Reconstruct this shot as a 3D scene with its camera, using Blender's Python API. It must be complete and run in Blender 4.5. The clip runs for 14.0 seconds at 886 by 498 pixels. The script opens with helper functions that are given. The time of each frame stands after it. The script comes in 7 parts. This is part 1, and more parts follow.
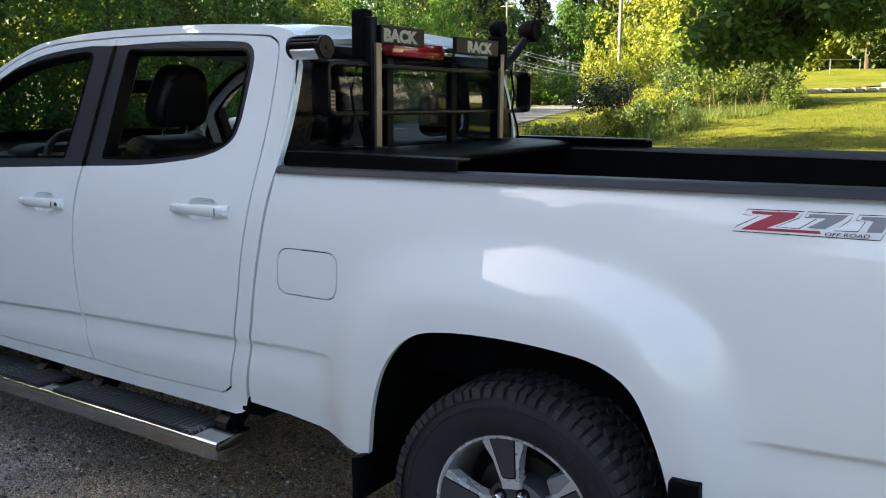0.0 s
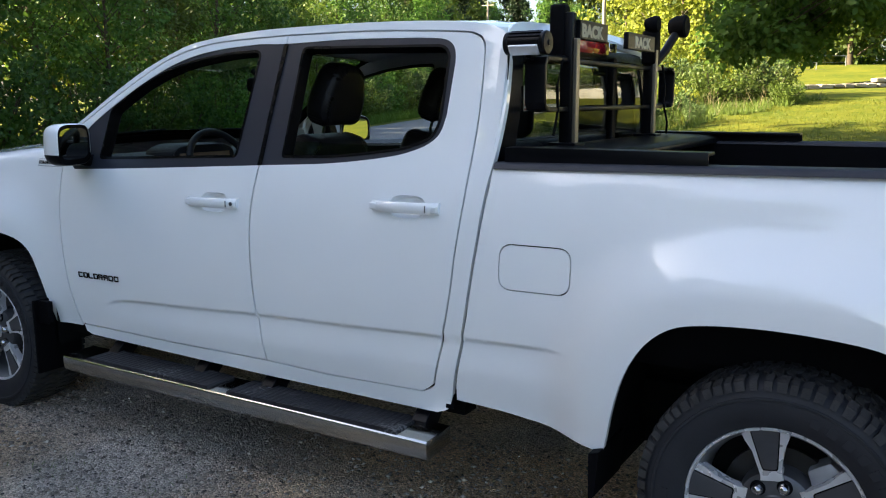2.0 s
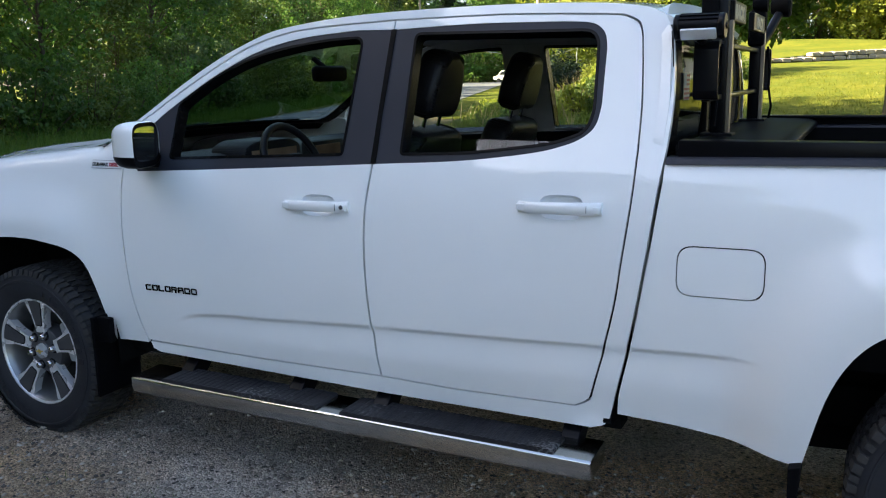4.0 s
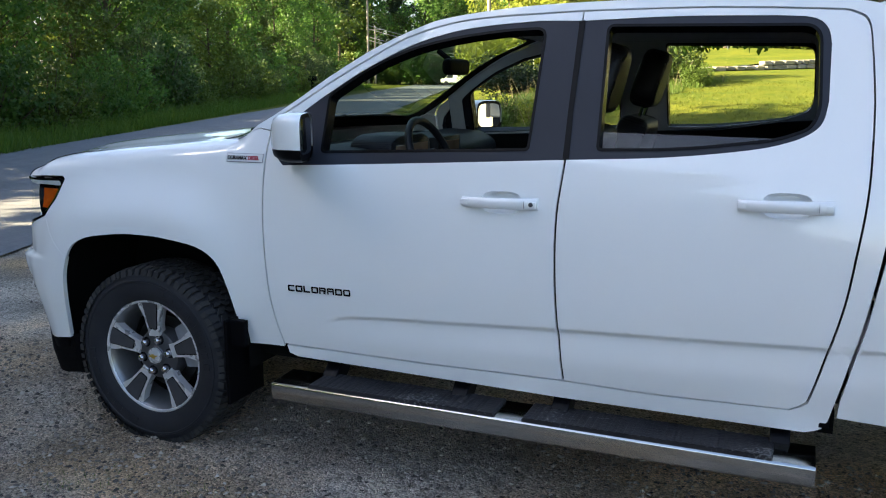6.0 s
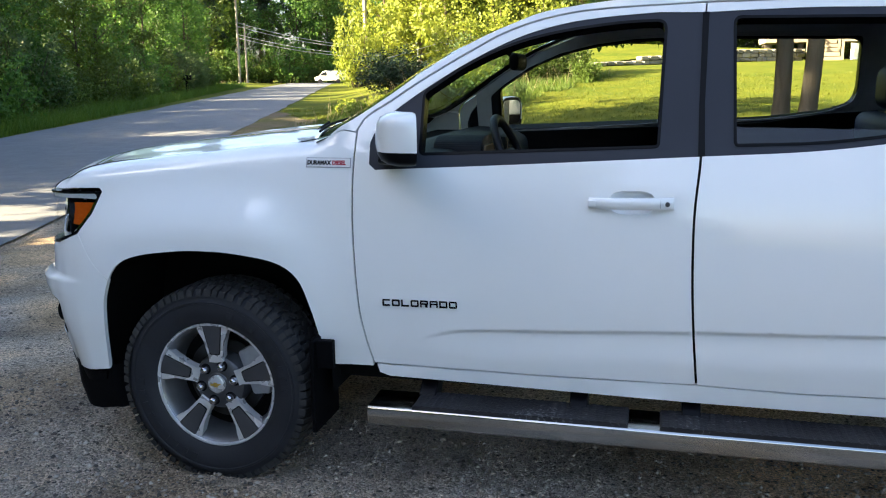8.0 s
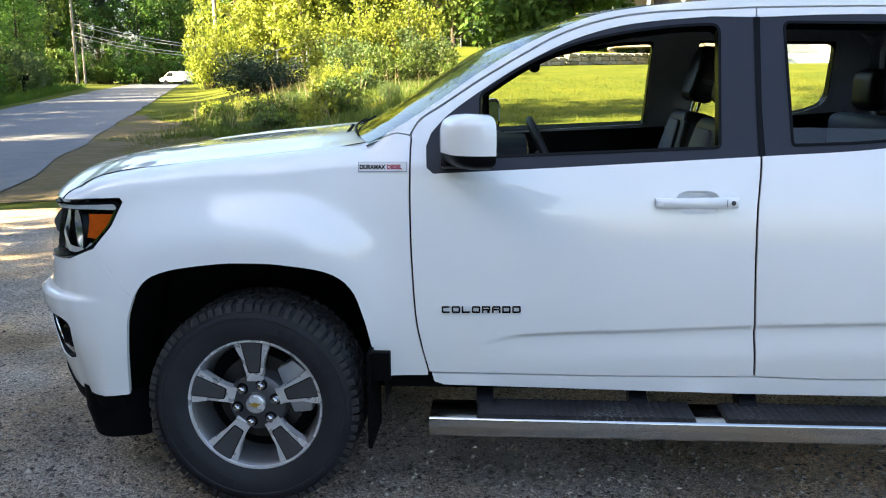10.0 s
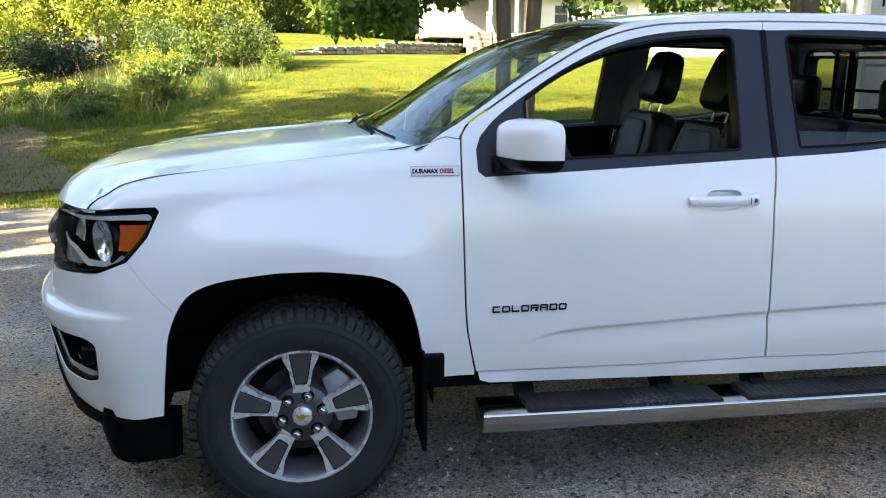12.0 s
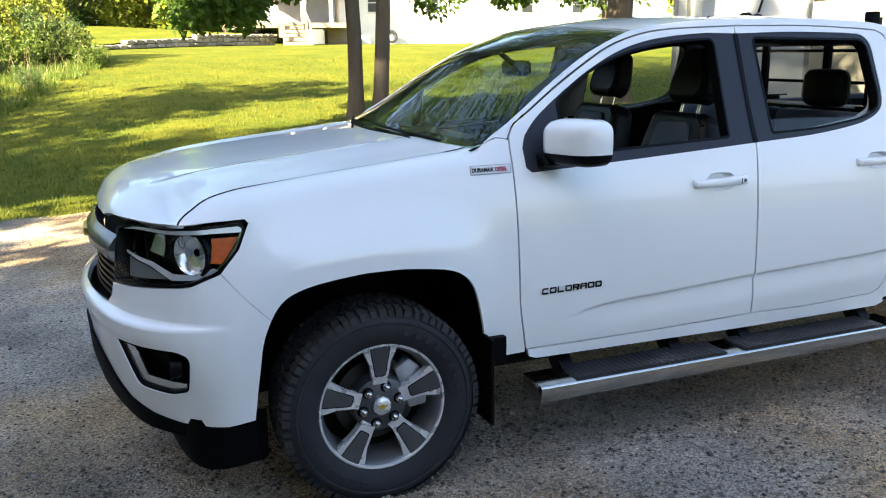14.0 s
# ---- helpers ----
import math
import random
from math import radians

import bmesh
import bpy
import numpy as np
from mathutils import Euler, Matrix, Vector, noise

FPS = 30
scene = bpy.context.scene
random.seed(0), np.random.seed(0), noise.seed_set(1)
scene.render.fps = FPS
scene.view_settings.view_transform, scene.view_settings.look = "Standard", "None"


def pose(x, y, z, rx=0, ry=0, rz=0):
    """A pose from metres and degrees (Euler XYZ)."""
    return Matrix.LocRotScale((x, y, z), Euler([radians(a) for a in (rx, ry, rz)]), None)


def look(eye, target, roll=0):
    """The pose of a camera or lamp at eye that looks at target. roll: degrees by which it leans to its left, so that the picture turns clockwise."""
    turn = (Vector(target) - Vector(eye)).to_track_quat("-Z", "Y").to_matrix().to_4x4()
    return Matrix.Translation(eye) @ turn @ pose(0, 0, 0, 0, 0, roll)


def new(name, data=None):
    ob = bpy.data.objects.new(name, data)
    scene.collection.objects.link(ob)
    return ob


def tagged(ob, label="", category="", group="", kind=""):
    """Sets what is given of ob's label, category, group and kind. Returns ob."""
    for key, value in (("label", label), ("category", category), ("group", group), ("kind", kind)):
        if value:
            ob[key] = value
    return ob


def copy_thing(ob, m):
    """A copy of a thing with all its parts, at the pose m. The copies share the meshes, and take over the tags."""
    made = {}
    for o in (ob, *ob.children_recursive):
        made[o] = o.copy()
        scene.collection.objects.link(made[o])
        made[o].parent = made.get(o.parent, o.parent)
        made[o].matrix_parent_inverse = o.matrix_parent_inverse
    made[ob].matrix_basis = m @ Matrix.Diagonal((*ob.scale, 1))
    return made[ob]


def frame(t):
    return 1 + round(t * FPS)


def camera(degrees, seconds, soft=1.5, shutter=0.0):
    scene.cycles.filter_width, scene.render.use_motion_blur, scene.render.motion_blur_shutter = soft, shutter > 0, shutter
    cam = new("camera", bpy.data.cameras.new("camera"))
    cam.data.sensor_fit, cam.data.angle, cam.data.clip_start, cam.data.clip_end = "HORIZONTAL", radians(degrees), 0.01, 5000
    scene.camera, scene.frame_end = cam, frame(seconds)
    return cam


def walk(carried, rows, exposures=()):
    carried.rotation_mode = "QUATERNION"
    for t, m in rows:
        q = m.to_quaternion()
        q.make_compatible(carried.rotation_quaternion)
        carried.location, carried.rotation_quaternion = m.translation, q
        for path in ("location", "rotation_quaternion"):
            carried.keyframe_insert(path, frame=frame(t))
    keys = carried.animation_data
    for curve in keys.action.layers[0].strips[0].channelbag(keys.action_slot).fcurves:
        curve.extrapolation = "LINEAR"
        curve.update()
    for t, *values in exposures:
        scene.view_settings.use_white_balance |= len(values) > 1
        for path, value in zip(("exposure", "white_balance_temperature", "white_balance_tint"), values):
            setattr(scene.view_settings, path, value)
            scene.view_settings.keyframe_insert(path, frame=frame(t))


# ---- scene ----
cam = camera(55.0, 14.0, soft=1.1)
PATH = [
    (0, (4.556, -2.775, 1.473), (3.491, -1.118, 1.127), 0.3),
    (0.5, (4.437, -2.901, 1.475), (3.337, -1.269, 1.123), -0.2),
    (1, (4.324, -3.095, 1.479), (3.28, -1.424, 1.132), 0.1),
    (1.5, (4.131, -3.162, 1.461), (3.1, -1.484, 1.112), -0.3),
    (2, (3.916, -3.171, 1.46), (2.894, -1.487, 1.113), -0.2),
    (2.2, (3.852, -3.165, 1.471), (2.836, -1.48, 1.115), -0.2),
    (4.3, (3.072, -3.328, 1.501), (2.212, -1.567, 1.102), -0.7),
    (4.5, (2.99, -3.363, 1.498), (2.142, -1.596, 1.1), -0.1),
    (5, (2.8, -3.466, 1.511), (2.015, -1.669, 1.115), 0.2),
    (5.5, (2.623, -3.556, 1.509), (1.869, -1.747, 1.112), 0.8),
    (6, (2.391, -3.52, 1.476), (1.635, -1.71, 1.086), -0.1),
    (6.5, (2.194, -3.484, 1.483), (1.544, -1.635, 1.084), -0.0),
    (7, (1.981, -3.56, 1.511), (1.446, -1.676, 1.105), 0.2),
    (7.5, (1.743, -3.676, 1.502), (1.289, -1.769, 1.109), 0.5),
    (8, (1.558, -3.592, 1.476), (1.079, -1.691, 1.078), -0.7),
    (8.2, (1.55, -3.578, 1.479), (1.076, -1.675, 1.086), -0.9),
    (10.3, (0.739, -3.645, 1.483), (0.666, -1.687, 1.079), -0.4),
    (10.5, (0.672, -3.629, 1.495), (0.641, -1.673, 1.079), -0.4),
    (11, (0.463, -3.664, 1.506), (0.559, -1.712, 1.086), 0.5),
    (11.5, (0.253, -3.727, 1.531), (0.46, -1.782, 1.11), 1.1),
    (12, (0.029, -3.632, 1.539), (0.345, -1.704, 1.113), 0.5),
    (12.5, (-0.156, -3.623, 1.549), (0.265, -1.716, 1.117), 0.6),
    (13, (-0.389, -3.743, 1.614), (0.142, -1.866, 1.171), -0.7),
    (13.5, (-0.613, -3.741, 1.606), (0.021, -1.898, 1.16), -0.6),
    (14, (-0.867, -3.634, 1.613), (-0.136, -1.828, 1.159), -0.8),
]
walk(cam, [(t, look(eye, target, roll)) for t, eye, target, roll in PATH], exposures=[(0.0, 3.02, 6420, 10), (1.0, 3.02, 6330, 10), (2.0, 3.08, 6280, 10), (5.0, 3.19, 6180, 10), (7.5, 3.32, 6200, 10), (10.5, 3.55, 6320, 10), (14.0, 3.48, 6250, 10)])

# ---- light ----
SUN_AZ = Vector((-0.86, -0.51, 0.0)).normalized()
SUN_EL = radians(27)
world = bpy.data.worlds.new("sky_world")
scene.world = world
world.use_nodes = True
wt = world.node_tree
sky = wt.nodes.new("ShaderNodeTexSky")
sky.sky_type = 'NISHITA'
sky.sun_disc = False
sky.sun_elevation = SUN_EL
sky.sun_rotation = math.atan2(SUN_AZ.x, SUN_AZ.y)
sky.air_density, sky.dust_density, sky.ozone_density = 1.0, 3.0, 1.0
wt.nodes["Background"].inputs["Strength"].default_value = 0.056
wt.links.new(sky.outputs[0], wt.nodes["Background"].inputs["Color"])
sun_data = bpy.data.lights.new("sun", 'SUN')
sun_data.energy, sun_data.angle, sun_data.color = 5.0, radians(0.6), (1.0, 0.82, 0.50)
sun = new("sun", sun_data)
to_sun = SUN_AZ * math.cos(SUN_EL) + Vector((0, 0, math.sin(SUN_EL)))
sun.matrix_world = look(to_sun * 60, (0, 0, 0))


# ---- materials ----
def nodes(name):
    m = bpy.data.materials.new(name)
    m.use_nodes = True
    t = m.node_tree
    return m, t, t.nodes["Principled BSDF"]


def mat(name, colour, rough=0.5, metal=0.0, vary=0.0, scale=8.0, bump=0.0, bump_scale=60.0, coat=0.0, second=None, rvary=0.0, spec=0.5, obj_vary=0.0, stretch=(1, 1, 1)):
    """A surface with two scales of variation in colour and gloss, and a fine relief."""
    m, t, p = nodes(name)
    p.inputs["Metallic"].default_value = metal
    p.inputs["Roughness"].default_value = rough
    p.inputs["Specular IOR Level"].default_value = spec
    p.inputs["Coat Weight"].default_value = coat
    p.inputs["Coat Roughness"].default_value = 0.03
    base = (*colour, 1)
    p.inputs["Base Color"].default_value = base
    tc = t.nodes.new("ShaderNodeTexCoord")
    mp = t.nodes.new("ShaderNodeMapping")
    mp.inputs["Scale"].default_value = stretch
    t.links.new(tc.outputs["Object"], mp.inputs[0])
    if vary or second or obj_vary:
        n1 = t.nodes.new("ShaderNodeTexNoise")
        n1.inputs["Scale"].default_value, n1.inputs["Detail"].default_value = scale, 6
        t.links.new(mp.outputs[0], n1.inputs["Vector"])
        n2 = t.nodes.new("ShaderNodeTexNoise")
        n2.inputs["Scale"].default_value, n2.inputs["Detail"].default_value = scale * 0.13, 3
        t.links.new(mp.outputs[0], n2.inputs["Vector"])
        add = t.nodes.new("ShaderNodeMath")
        add.operation = 'ADD'
        t.links.new(n1.outputs["Fac"], add.inputs[0])
        t.links.new(n2.outputs["Fac"], add.inputs[1])
        rng = t.nodes.new("ShaderNodeMapRange")
        rng.inputs[1].default_value, rng.inputs[2].default_value = 0.72, 1.28
        t.links.new(add.outputs[0], rng.inputs[0])
        mix = t.nodes.new("ShaderNodeMix")
        mix.data_type = 'RGBA'
        other = second or tuple(c * (1 - vary) for c in colour)
        mix.inputs[6].default_value, mix.inputs[7].default_value = base, (*other, 1)
        t.links.new(rng.outputs[0], mix.inputs[0])
        out = mix.outputs[2]
        if obj_vary:
            oi = t.nodes.new("ShaderNodeObjectInfo")
            hsv = t.nodes.new("ShaderNodeHueSaturation")
            mr = t.nodes.new("ShaderNodeMapRange")
            mr.inputs[3].default_value, mr.inputs[4].default_value = 1 - obj_vary, 1 + obj_vary
            t.links.new(oi.outputs["Random"], mr.inputs[0])
            t.links.new(mr.outputs[0], hsv.inputs["Value"])
            t.links.new(out, hsv.inputs["Color"])
            out = hsv.outputs[0]
        t.links.new(out, p.inputs["Base Color"])
        if rvary:
            rr = t.nodes.new("ShaderNodeMapRange")
            rr.inputs[3].default_value, rr.inputs[4].default_value = max(0.02, rough - rvary), min(1, rough + rvary)
            t.links.new(n1.outputs["Fac"], rr.inputs[0])
            t.links.new(rr.outputs[0], p.inputs["Roughness"])
    if bump:
        nb = t.nodes.new("ShaderNodeTexNoise")
        nb.inputs["Scale"].default_value, nb.inputs["Detail"].default_value = bump_scale, 5
        t.links.new(mp.outputs[0], nb.inputs["Vector"])
        b = t.nodes.new("ShaderNodeBump")
        b.inputs["Strength"].default_value, b.inputs["Distance"].default_value = bump, 0.01
        t.links.new(nb.outputs["Fac"], b.inputs["Height"])
        t.links.new(b.outputs[0], p.inputs["Normal"])
    return m


def leafmat(name, colour, second, trans=0.35, value=0.3):
    """Leaves: each clump its own shade, and light shining through."""
    m, t, p = nodes(name)
    geo = t.nodes.new("ShaderNodeNewGeometry")
    ramp = t.nodes.new("ShaderNodeMix")
    ramp.data_type = 'RGBA'
    ramp.inputs[6].default_value, ramp.inputs[7].default_value = (*colour, 1), (*second, 1)
    t.links.new(geo.outputs["Random Per Island"], ramp.inputs[0])
    oi = t.nodes.new("ShaderNodeObjectInfo")
    mr = t.nodes.new("ShaderNodeMapRange")
    mr.inputs[3].default_value, mr.inputs[4].default_value = 1 - value, 1 + value
    t.links.new(oi.outputs["Random"], mr.inputs[0])
    hsv = t.nodes.new("ShaderNodeHueSaturation")
    t.links.new(mr.outputs[0], hsv.inputs["Value"])
    t.links.new(ramp.outputs[2], hsv.inputs["Color"])
    p.inputs["Roughness"].default_value = 0.55
    p.inputs["Specular IOR Level"].default_value = 0.3
    t.links.new(hsv.outputs[0], p.inputs["Base Color"])
    tr = t.nodes.new("ShaderNodeBsdfTranslucent")
    t.links.new(hsv.outputs[0], tr.inputs["Color"])
    mx = t.nodes.new("ShaderNodeMixShader")
    mx.inputs[0].default_value = trans
    t.links.new(p.outputs[0], mx.inputs[1])
    t.links.new(tr.outputs[0], mx.inputs[2])
    t.links.new(mx.outputs[0], t.nodes["Material Output"].inputs["Surface"])
    return m


def glassmat(name, tint, rough=0.0, gloss=0.5, power=3.2, least=0.06):
    """A thin pane: clear tinted light straight through, mirror-like shine by angle."""
    m = bpy.data.materials.new(name)
    m.use_nodes = True
    t = m.node_tree
    t.nodes.remove(t.nodes["Principled BSDF"])
    tr = t.nodes.new("ShaderNodeBsdfTransparent")
    tr.inputs["Color"].default_value = (*tint, 1)
    gl = t.nodes.new("ShaderNodeBsdfGlossy")
    gl.inputs["Roughness"].default_value = rough
    lw = t.nodes.new("ShaderNodeLayerWeight")
    lw.inputs["Blend"].default_value = 0.5
    pw = t.nodes.new("ShaderNodeMath")
    pw.operation = 'POWER'
    pw.inputs[1].default_value = power
    t.links.new(lw.outputs["Facing"], pw.inputs[0])
    mul = t.nodes.new("ShaderNodeMath")
    mul.operation = 'MULTIPLY_ADD'
    mul.use_clamp = True
    mul.inputs[1].default_value, mul.inputs[2].default_value = 0.9 * min(1.0, gloss), least * gloss
    t.links.new(pw.outputs[0], mul.inputs[0])
    mx = t.nodes.new("ShaderNodeMixShader")
    t.links.new(mul.outputs[0], mx.inputs[0])
    t.links.new(tr.outputs[0], mx.inputs[1])
    t.links.new(gl.outputs[0], mx.inputs[2])
    t.links.new(mx.outputs[0], t.nodes["Material Output"].inputs["Surface"])
    return m


PAINT = mat("white_paint", (0.85, 0.86, 0.87), 0.55, coat=1.0, vary=0.025, scale=3.0, spec=0.15)
PAINT.node_tree.nodes["Principled BSDF"].inputs["Coat IOR"].default_value = 1.7
PAINT.node_tree.nodes["Principled BSDF"].inputs["Coat Roughness"].default_value = 0.012
BLACK_TRIM = mat("satin_black_trim", (0.004, 0.004, 0.0055), 0.38, spec=0.08, bump=0.05, bump_scale=300, vary=0.3, scale=12)
LUG = mat("lug_nut_steel", (0.55, 0.55, 0.57), 0.16, 1.0, vary=0.3, scale=40)
# blue in the film's base colour stands for reflected sky
PILLAR_BLACK = mat("pillar_film", (0.028, 0.031, 0.043), 0.34, spec=0.2, vary=0.12, scale=6)
BLACK_PLASTIC = mat("black_plastic", (0.0035, 0.0035, 0.0045), 0.6, spec=0.05, bump=0.15, bump_scale=400, vary=0.35, scale=9)
RAIL_PLASTIC = mat("rail_cap_plastic", (0.030, 0.031, 0.040), 0.48, spec=0.3, bump=0.15, bump_scale=350, vary=0.25, scale=9)
BLACK_STEEL = mat("black_powder_coat", (0.004, 0.004, 0.0055), 0.3, spec=0.14, bump=0.06, bump_scale=250, vary=0.2, scale=10)
UNDER = mat("underbody_black", (0.005, 0.005, 0.005), 0.9, spec=0.08, vary=0.5, scale=4)
CAVITY = mat("dark_cavity", (0.004, 0.004, 0.004), 1.0, spec=0.1)
RUBBER = mat("tyre_rubber", (0.023, 0.024, 0.030), 0.62, spec=0.30, vary=0.4, scale=7, bump=0.12, bump_scale=120, rvary=0.1)
CHROME = mat("chrome", (0.78, 0.78, 0.78), 0.12, 1.0, vary=0.1, scale=15, rvary=0.05)
STAINLESS = mat("stainless_bar", (0.62, 0.62, 0.60), 0.17, 1.0, vary=0.15, scale=10, rvary=0.06, stretch=(0.2, 1, 1))
MACHINED = mat("machined_alloy", (0.76, 0.76, 0.78), 0.28, 0.55, vary=0.12, scale=20, rvary=0.05)
DARK_ALLOY = mat("dark_alloy", (0.085, 0.086, 0.095), 0.40, 0.5, vary=0.2, scale=20)
# barrel grey is darkened to stand for the shade between the spokes
BARREL = mat("shaded_barrel", (0.30, 0.30, 0.31), 0.32, 0.7, vary=0.3, scale=12, rvary=0.08)
TREAD = mat("dusty_tread", (0.046, 0.045, 0.046), 0.85, spec=0.2, vary=0.5, scale=9, bump=0.3, bump_scale=90)
RAW_STEEL = mat("worn_steel_strip", (0.30, 0.26, 0.21), 0.38, 0.8, vary=0.4, scale=14, rvary=0.12, stretch=(1, 1, 0.2))
BRAKE = mat("brake_steel", (0.05, 0.048, 0.046), 0.45, 0.8, vary=0.4, scale=30)
CALIPER = mat("caliper_grey", (0.42, 0.43, 0.46), 0.45, 0.5, vary=0.2, scale=40)
PAD = mat("step_pad", (0.012, 0.012, 0.015), 0.5, spec=0.25, bump=0.3, bump_scale=90, second=(0.03, 0.03, 0.034), vary=0.2, scale=14, rvary=0.12)


def scuffed(m, amount, colour, scale, lo, hi):
    """Pale rubbed marks with ragged edges, laid over a surface's own colour."""
    t = m.node_tree
    p = t.nodes["Principled BSDF"]
    old = p.inputs["Base Color"].links[0].from_socket
    tc = t.nodes.new("ShaderNodeTexCoord")
    big, fine = t.nodes.new("ShaderNodeTexNoise"), t.nodes.new("ShaderNodeTexNoise")
    big.inputs["Scale"].default_value, big.inputs["Detail"].default_value = scale, 3
    fine.inputs["Scale"].default_value, fine.inputs["Detail"].default_value = scale * 14, 4
    mul = t.nodes.new("ShaderNodeMath")
    mul.operation = 'MULTIPLY'
    rng = t.nodes.new("ShaderNodeMapRange")
    rng.inputs[1].default_value, rng.inputs[2].default_value, rng.inputs[4].default_value = lo, hi, amount
    mix = t.nodes.new("ShaderNodeMix")
    mix.data_type = 'RGBA'
    mix.inputs[7].default_value = (*colour, 1)
    t.links.new(tc.outputs["Object"], big.inputs["Vector"])
    t.links.new(tc.outputs["Object"], fine.inputs["Vector"])
    t.links.new(big.outputs["Fac"], mul.inputs[0])
    t.links.new(fine.outputs["Fac"], mul.inputs[1])
    t.links.new(mul.outputs[0], rng.inputs[0])
    t.links.new(rng.outputs[0], mix.inputs[0])
    t.links.new(old, mix.inputs[6])
    t.links.new(mix.outputs[2], p.inputs["Base Color"])


scuffed(PAD, 0.7, (0.20, 0.20, 0.20), 6.0, 0.335, 0.42)
LEATHER = mat("black_leather", (0.010, 0.010, 0.013), 0.42, spec=0.25, bump=0.2, bump_scale=180, vary=0.3, scale=8)
# bluish tone puts the leather's sky sheen into the colour
LEATHER_INSERT = mat("perforated_leather", (0.075, 0.085, 0.125), 0.5, spec=0.25, bump=0.25, bump_scale=300, vary=0.25, scale=12)
DASH = mat("dash_plastic", (0.009, 0.010, 0.013), 0.55, spec=0.2, bump=0.15, bump_scale=300, vary=0.25, scale=6)
LINER = mat("grey_headliner", (0.44, 0.445, 0.46), 0.9, vary=0.1, scale=30, bump=0.1, bump_scale=500)
CARPET = mat("carpet", (0.02, 0.02, 0.02), 1.0, vary=0.4, scale=60)
# warm tone stands for a reflection on the dark screens
SCREEN = mat("instrument_screen", (0.28, 0.19, 0.12), 0.2, vary=0.4, scale=9)
RED_LENS = mat("red_lens", (0.42, 0.012, 0.02), 0.12, coat=1.0, vary=0.25, scale=30)
AMBER_LENS = mat("amber_reflector", (0.60, 0.095, 0.005), 0.2, coat=1.0, vary=0.3, scale=60, bump=0.2, bump_scale=200)
LAMP_SILVER = mat("lamp_reflector", (0.75, 0.76, 0.78), 0.14, 1.0, vary=0.2, scale=20)
LAMP_CHROME = mat("lamp_bowl_chrome", (0.84, 0.85, 0.88), 0.16, 0.8, vary=0.15, scale=20)
# paler and less metallic than chrome, so reflected sky sits in the colour
LAMP_SATIN = mat("lamp_satin_chrome", (0.82, 0.83, 0.86), 0.28, 0.45, vary=0.15, scale=20)
GRILLE_SATIN = mat("grille_satin", (0.11, 0.112, 0.118), 0.24, 0.6, vary=0.2, scale=10)
LAMP_GREY = mat("lamp_grey_bezel", (0.16, 0.17, 0.18), 0.3, vary=0.25, scale=14)
LENS_GLASS = glassmat("lamp_lens", (0.97, 0.98, 0.98), 0.0, 0.15)
WINDSHIELD = glassmat("windshield_glass", (0.52, 0.62, 0.55), 0.0, 1.0, 4.4, 0.055)
CLEAR_GLASS = glassmat("side_glass", (0.86, 0.90, 0.86), 0.0, 0.35)
DARK_GLASS = glassmat("privacy_glass", (0.30, 0.32, 0.33), 0.0, 0.6)
MIRROR = mat("mirror_glass", (0.62, 0.63, 0.62), 0.01, 1.0)
BADGE_BLACK = mat("badge_black", (0.005, 0.005, 0.006), 0.25, spec=0.10, vary=0.3, scale=40)
BADGE_RED = mat("badge_red", (0.36, 0.008, 0.034), 0.3, vary=0.2, scale=40)
BADGE_WHITE = mat("badge_white", (0.78, 0.78, 0.79), 0.3, vary=0.05, scale=40)
BADGE_GREY = mat("badge_grey", (0.22, 0.23, 0.26), 0.35, vary=0.1, scale=40)
SIGN_CREAM = mat("sign_cream", (0.50, 0.46, 0.34), 0.6, vary=0.35, scale=30)
STICKER_RED = mat("faded_red", (0.34, 0.10, 0.05), 0.6, vary=0.3, scale=40)
GOLD = mat("emblem_gold", (0.70, 0.48, 0.10), 0.3, 0.8, vary=0.2, scale=60)


# ---- modelling helpers ----
class Curve:
    """A smooth curve through points that never overshoots them."""

    def __init__(self, pairs):
        self.x = np.array([p[0] for p in pairs], float)
        self.y = np.array([p[1] for p in pairs], float)
        h = np.diff(self.x)
        d = np.diff(self.y) / h
        m = np.zeros(len(self.x))
        for i in range(1, len(d)):
            if d[i - 1] * d[i] > 0:
                w1, w2 = 2 * h[i] + h[i - 1], h[i] + 2 * h[i - 1]
                m[i] = (w1 + w2) / (w1 / d[i - 1] + w2 / d[i])
        m[0], m[-1] = d[0], d[-1]
        self.m = m

    def __call__(self, v):
        x, y, m = self.x, self.y, self.m
        if v <= x[0]:
            return float(y[0] + m[0] * (v - x[0]))
        if v >= x[-1]:
            return float(y[-1] + m[-1] * (v - x[-1]))
        i = int(np.searchsorted(x, v) - 1)
        h = x[i + 1] - x[i]
        t = (v - x[i]) / h
        return float((2 * t ** 3 - 3 * t ** 2 + 1) * y[i] + (t ** 3 - 2 * t ** 2 + t) * h * m[i] + (3 * t ** 2 - 2 * t ** 3) * y[i + 1] + (t ** 3 - t ** 2) * h * m[i + 1])


def smooth(a, b, v):
    t = min(1.0, max(0.0, (v - a) / (b - a)))
    return t * t * (3 - 2 * t)


def mesh_object(name, verts, faces, material, parent=None, label="", smooth_shade=False):
    me = bpy.data.meshes.new(name)
    me.from_pydata([tuple(v) for v in verts], [], faces)
    me.update()
    if smooth_shade:
        me.polygons.foreach_set("use_smooth", [True] * len(me.polygons))
    if material:
        me.materials.append(material)
    ob = new(name, me)
    if parent:
        ob.parent = parent
    if label:
        tagged(ob, label)
    return ob


